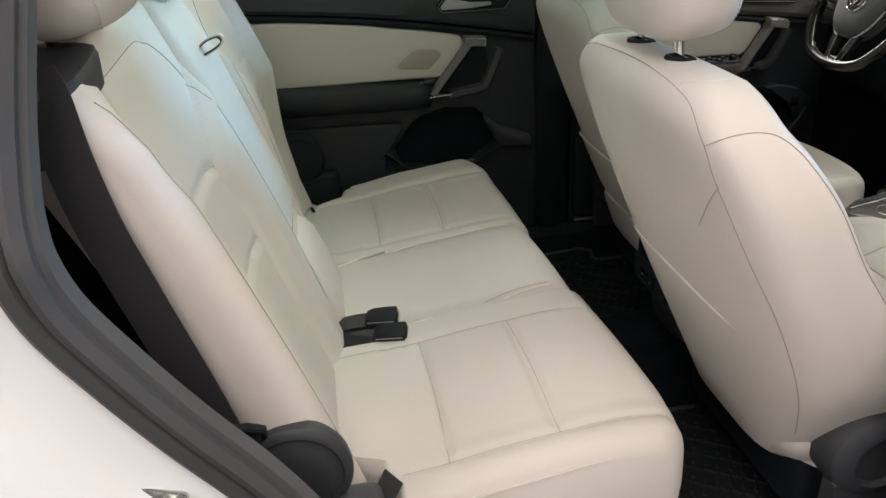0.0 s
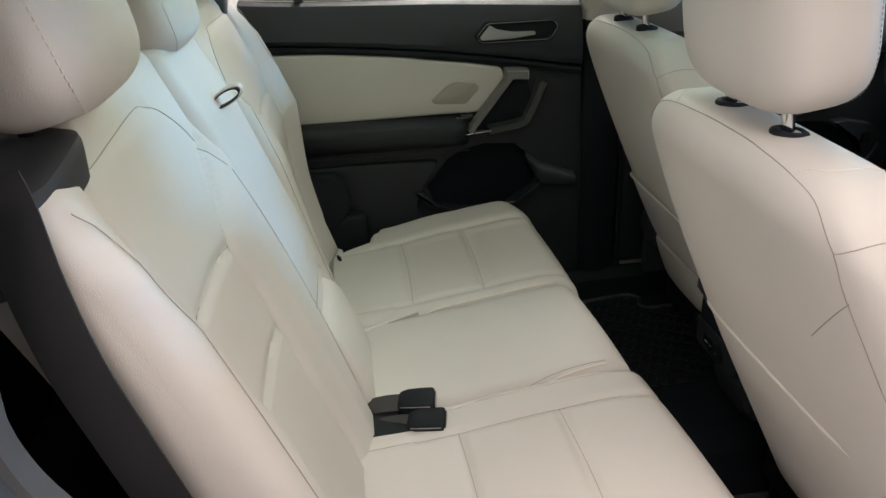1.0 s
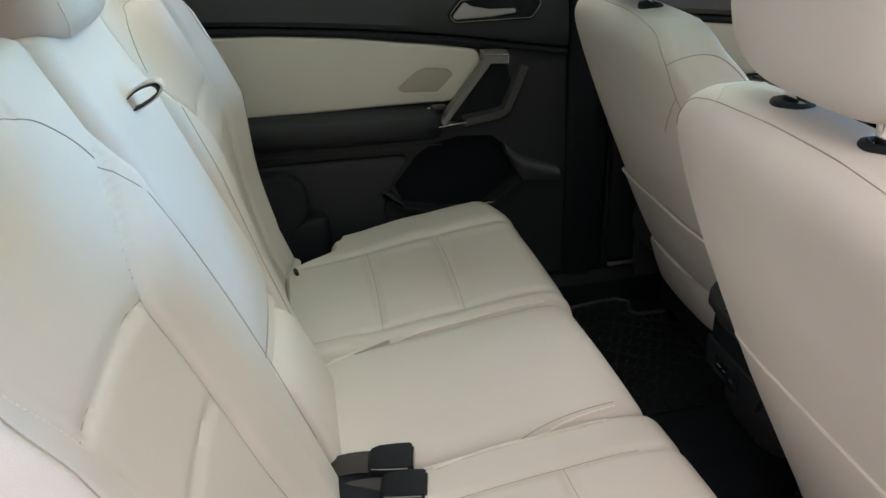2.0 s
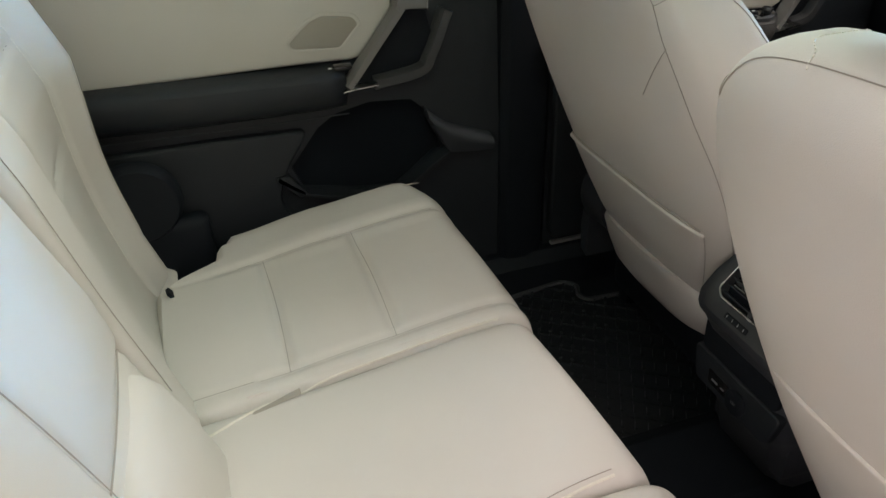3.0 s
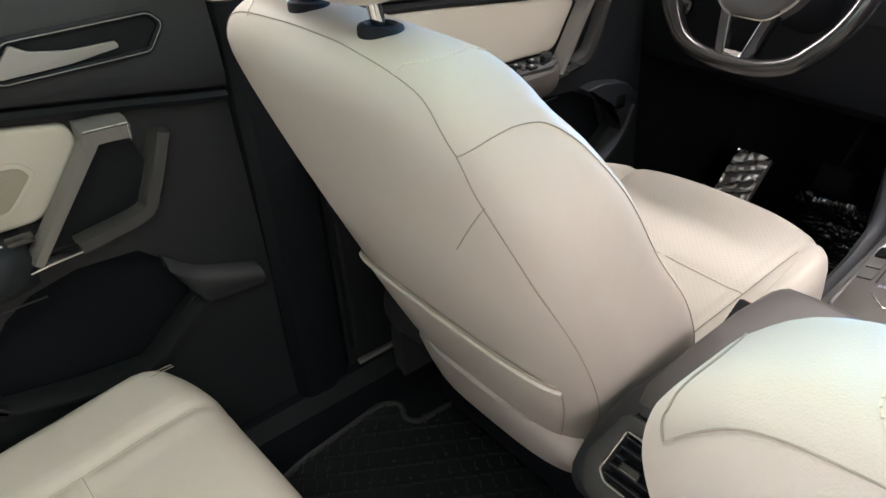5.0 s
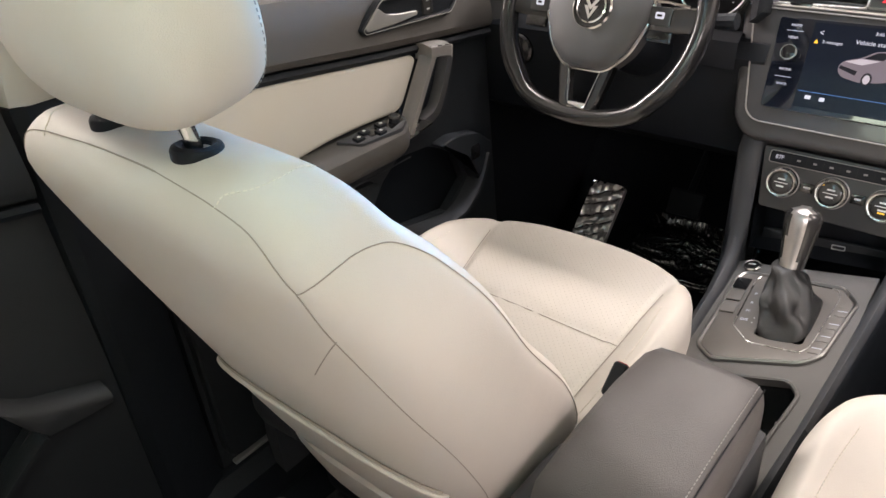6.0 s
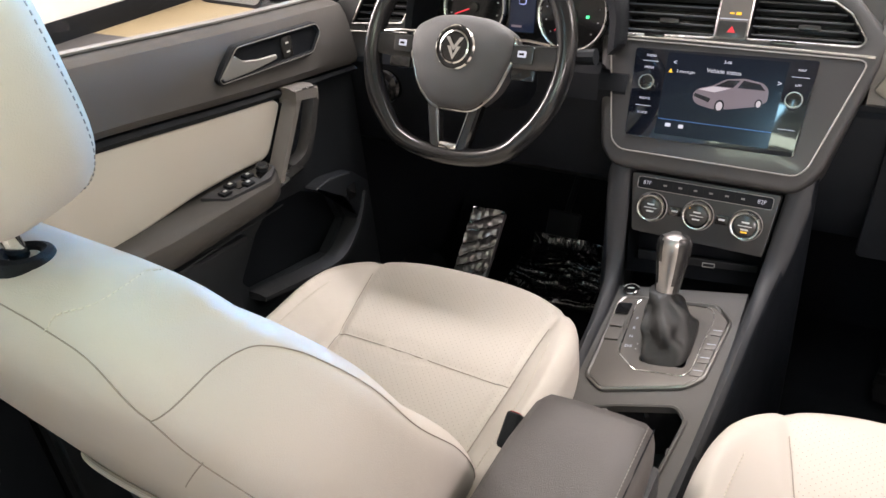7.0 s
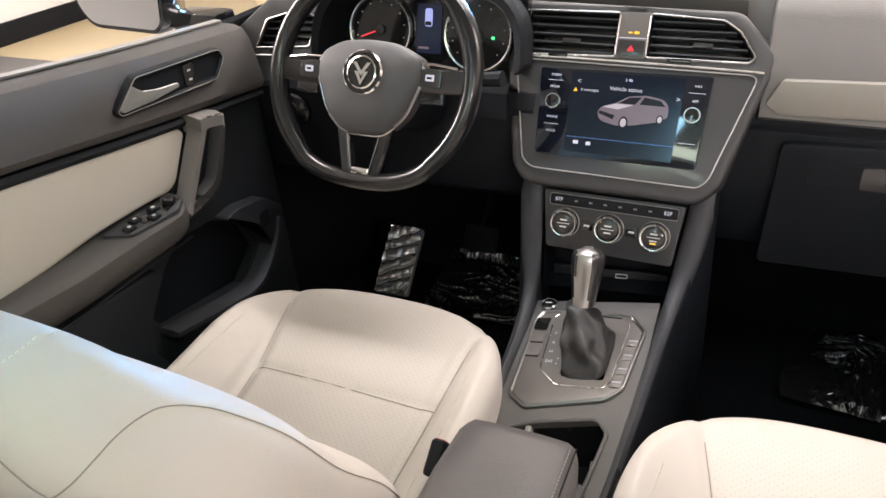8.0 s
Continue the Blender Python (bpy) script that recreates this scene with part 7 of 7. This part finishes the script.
part("chrome_rim", tube([at_z(RM, 0.0045) @ Vector((*p, 0)) for p in vo], 0.0014, 6, True), satin_chrome, rv, "chrome rim of the rear vent")
for k in range(5):
    yy = 0.0245 + 0.0128 * k
    hw = 0.066 - 0.21 * max(0, yy - 0.028)
    for su in (-1, 1):
        part("vent_slat", box((su * (hw + 0.004) / 2, yy, -0.005), (hw - 0.005, 0.0020, 0.007), 0.0006, RM), dark_plastic, rv, "dark vent slat")
part("vent_divider", box((0, 0.051, -0.003), (0.008, 0.066, 0.012), 0.002, RM), dark_plastic, rv, "dark vent divider")
for su in (-1, 1):
    tab = part("vent_tab", box((su * 0.034, 0.048, 0.001), (0.026, 0.010, 0.014), 0.003, RM, 3), gloss_black, rv, "black vent slider")
    part("tab_edge", tube([RM @ Vector((su * 0.034 - 0.012, 0.0445, 0.0078)), RM @ Vector((su * 0.034 + 0.012, 0.0445, 0.0078))], 0.0007, 5), satin_grey, tab)
strip = part("button_strip", plate(rounded(rect(-0.033, -0.0025, 0.014, 0.0065), 0.002), at_z(RM, 0.0058), 0.004, 0.001), black_plastic, rv, "strip of small black buttons")
for k in range(4):
    part("button_mark", plate(rect(-0.0283 + 0.0118 * k, -0.0002, -0.0275 + 0.0118 * k, 0.0042), at_z(RM, 0.0062), 0.0003), label_grey, strip)
LM = axes((0, 1.5655, 0.25), (1, 0, 0), (0, 0.05, 1))
# flat black plate stands in for the shade inside the open slot
part("rear_slot_shade", plate(rounded([(-0.086, 0.112), (0.086, 0.112), (0.082, 0.058), (-0.082, 0.058)], 0.012), at_z(LM, 0.005), 0.012, 0.001), carpet, console, "dead-black plate for the shade in the rear storage slot")
sock = part("socket_panel", plate(rounded([(-0.096, 0.056), (0.096, 0.056), (0.082, -0.003), (-0.082, -0.003)], 0.012), at_z(LM, 0.007), 0.014, 0.005, seg=3), lid_plastic, console, "black socket panel")
part("usb_recess", plate(rounded([(-0.054, 0.034), (-0.006, 0.032), (-0.006, 0.010), (-0.050, 0.010)], 0.004), at_z(LM, 0.0076), 0.003), gloss_black, sock, "glossy black usb recess")
part("usb_port", plate(rect(-0.043, 0.018, -0.029, 0.0215), at_z(LM, 0.0082), 0.0004), icon_grey, sock, "usb socket")
part("usb_sign", plate(rect(-0.022, 0.0185, -0.014, 0.0205), at_z(LM, 0.0082), 0.0004), icon_grey, sock)
cap = part("socket_cap", lathe([(0.021, 0.0), (0.021, 0.003), (0.018, 0.005), (0.005, 0.005)], at_z(LM, 0.007) @ Matrix.Translation((0.013, 0.020, 0)), 26), black_plastic, sock, "round black power socket cap")
writing("12V", at_z(LM, 0.0126) @ Matrix.Translation((0.013, 0.020, 0)), 0.007, icon_grey, cap)

# driver's belt buckle beside the armrest
fb = thing("belt_buckle", "black seat-belt buckle with red button beside the armrest", "belt buckle", at=(-0.105, 1.86, 0.42))
fm = axes((-0.098, 1.868, 0.468 - 0.014), (1, 0, 0), (0, 0.8, 0.6))
part("housing", box((0, 0, 0), (0.020, 0.048, 0.034), 0.006, fm, 3), black_plastic, fb, "black plastic buckle housing")
part("release_button", box((0, 0.022, 0.004), (0.014, 0.006, 0.018), 0.002, fm), material("red_plastic", (0.35, 0.03, 0.02), 0.4), fb, "red release button")
part("stem", box((0, -0.04, -0.01), (0.014, 0.05, 0.010), 0.003, fm), black_plastic, fb, "black buckle stem")

# ---- footwells: mats, film, pedals ----


def rib_mat(name, outline, label, zone):
    m = thing(name, label, "floor mat", "rubber floor mats", at=(zone[0], zone[1], 0.0))
    zm = axes((0, 0, 0.014), (1, 0, 0), (0, 1, 0))
    part("sheet", plate(outline, zm, 0.012, 0.002), mat_rubber, m, "black rubber mat sheet")
    # rim in a paler rubber than the sheet, its sheen put into the colour
    part("rim", tube([Vector((*p, 0.016)) for p in rounded(outline, 0.02)], 0.006, 6, True), rubber, m, "raised mat rim")
    bm = bmesh.new()
    x0, y0, x1, y1 = zone
    p = 0.026
    for i in range(int((x1 - x0) / p)):
        for j in range(int((y1 - y0) / (p * 0.8))):
            cx, cy = x0 + (i + 0.5 + 0.5 * (j % 2)) * p, y0 + (j + 0.5) * p * 0.8
            inside = False
            for k in range(len(outline)):
                a, b = outline[k - 1], outline[k]
                if (a[1] > cy) != (b[1] > cy) and cx < a[0] + (b[0] - a[0]) * (cy - a[1]) / (b[1] - a[1]):
                    inside = not inside
            if inside:
                rot = Matrix.Translation((cx, cy, 0.0145)) @ Matrix.Rotation(0.9 if (i + j // 2) % 2 else -0.55, 4, "Z")
                box((0, 0, 0), (0.020, 0.0055, 0.009), 0, rot, bm=bm)
    tagged(part("tread", bm, mat_rubber, m, "raised zigzag tread"), kind="stuff")
    return m


rib_mat("floor_mat", rounded([(-0.640, 1.36), (-0.665, 1.45), (-0.688, 1.640), (-0.660, 1.672), (-0.622, 1.652), (-0.597, 1.665), (-0.590, 1.80), (-0.17, 1.82), (-0.16, 1.36)], 0.02), "black ribbed rubber mat in the rear footwell", (-0.70, 1.36, -0.16, 1.82))
rib_mat("floor_mat", rounded([(0.640, 1.36), (0.665, 1.45), (0.688, 1.58), (0.597, 1.60), (0.590, 1.74), (0.17, 1.76), (0.16, 1.36)], 0.02), "black ribbed rubber mat in the rear footwell", (0.16, 1.36, 0.70, 1.78))
for sx, nm in ((-1, "driver"), (1, "other")):
    m = thing("floor_mat", "plain black front floor mat under clear film", "floor mat", "rubber floor mats", at=(sx * 0.40, 2.4, 0.0))
    part("sheet", plate(rounded(rect(sx * 0.40 - 0.24, 2.15, sx * 0.40 + 0.24, 2.64), 0.06), axes((0, 0, 0.012), (1, 0, 0), (0, 1, 0)), 0.01, 0.003), carpet, m, "black mat sheet")
    film = thing("protective_film", "wrinkled clear plastic film over the footwell floor", "film", "protective films", at=(sx * 0.40, 2.7, 0.05))

    def wrinkles(u, v, sx=sx):
        x = (0.345 + 0.335 * u + 0.05 * (1 - u) * noise.noise(Vector((v * 3.1, 4, 2)))) if sx > 0 else (-0.53 + 0.30 * u)
        y = (2.61 + 0.27 * v + 0.03 * (1 - u) * (1 - v)) if sx > 0 else (2.68 + 0.24 * v)
        z = lerp([(2.5, 0.02), (2.62, 0.018), (2.90, 0.045), (3.04, 0.22)], y) + 0.012
        bend = noise.noise(Vector((x * 6, y * 6, sx))) * 1.6
        # folds fan out across the film, sharp on the ridge, with fine crinkles on top
        across, along = (24, 7) if sx > 0 else (9, 34)
        fold = 1 - abs(noise.noise(Vector((x * across + bend, y * along + bend * 2, 3 + sx))))
        fine = 1 - abs(noise.noise(Vector((x * 70, y * 40, 7))))
        patch = smooth([(0.0, 0.0), (0.14, 0.05), (0.26, 1.6), (0.60, 2.0), (0.95, 1.8), (1.0, 1.4)] if sx > 0 else [(0.0, 0.5), (0.28, 0.7), (0.45, 1.0), (0.9, 1.0), (1.0, 0.6)], u)
        patch *= smooth([(0.0, 0.25), (0.10, 0.9), (0.8, 1.0), (1.0, 0.7)], v)
        w = (fold ** 3 * 0.011 + fine ** 2 * (0.0018 if sx > 0 else 0.004)) * patch
        rise = 0.020 * math.sin(math.pi * min(1, v * 1.1)) * min(1, u * 1.6) if sx > 0 else 0.0
        return Vector((x, y - w * 0.7, z + w + rise))
    fs = sheet(wrinkles, 150, 100)
    part("film", fs, film_wrap, film, "wrinkled clear film", 80)
dead = thing("footrest", "ribbed bright metal footrest under clear film", "footrest", at=(-0.66, 2.8, 0.1))
FR = axes((-0.604, 2.730, 0.146), (1, 0.05, 0), (-0.012, 0.128, 0.11))
part("plate", plate(rounded(rect(-0.046, -0.10, 0.046, 0.085), 0.008), FR, 0.012, 0.003), silver_paint, dead, "bright metal footrest plate")


def crinkle(u, v):
    x, y = -0.0455 + 0.091 * u, -0.100 + 0.185 * v
    ridge = abs(math.sin((y - 0.45 * x) * 98 + 0.8 * noise.noise(Vector((x * 40, y * 30, 5)))))
    return FR @ Vector((x, y, 0.003 + 0.0065 * ridge ** 0.7 + 0.003 * noise.noise(Vector((x * 90, y * 60, 2)))))


part("film", sheet(crinkle, 40, 90), crinkled_film, dead, "crinkled clear film over the ribs", 70)
pedals = thing("pedal_set", "black brake and accelerator pedals", "pedals", at=(-0.35, 2.85, 0.1))
for px, pw, pz in ((-0.40, 0.085, 0.20), (-0.235, 0.055, 0.16)):
    pm = axes((px, 2.80, pz), (1, 0, 0), (0, 0.45, 0.9))
    part("pedal", box((0, 0, 0), (pw, 0.065 if pw > 0.07 else 0.16, 0.016), 0.006, pm, 3), black_plastic, pedals, "black pedal pad")
    part("pedal_arm", tube([pm @ Vector((0, 0.02, -0.01)), pm @ Vector((0, 0.12, -0.05)), Vector((px, 3.08, pz + 0.3))], 0.009, 8), black_plastic, pedals, "dark pedal arm")
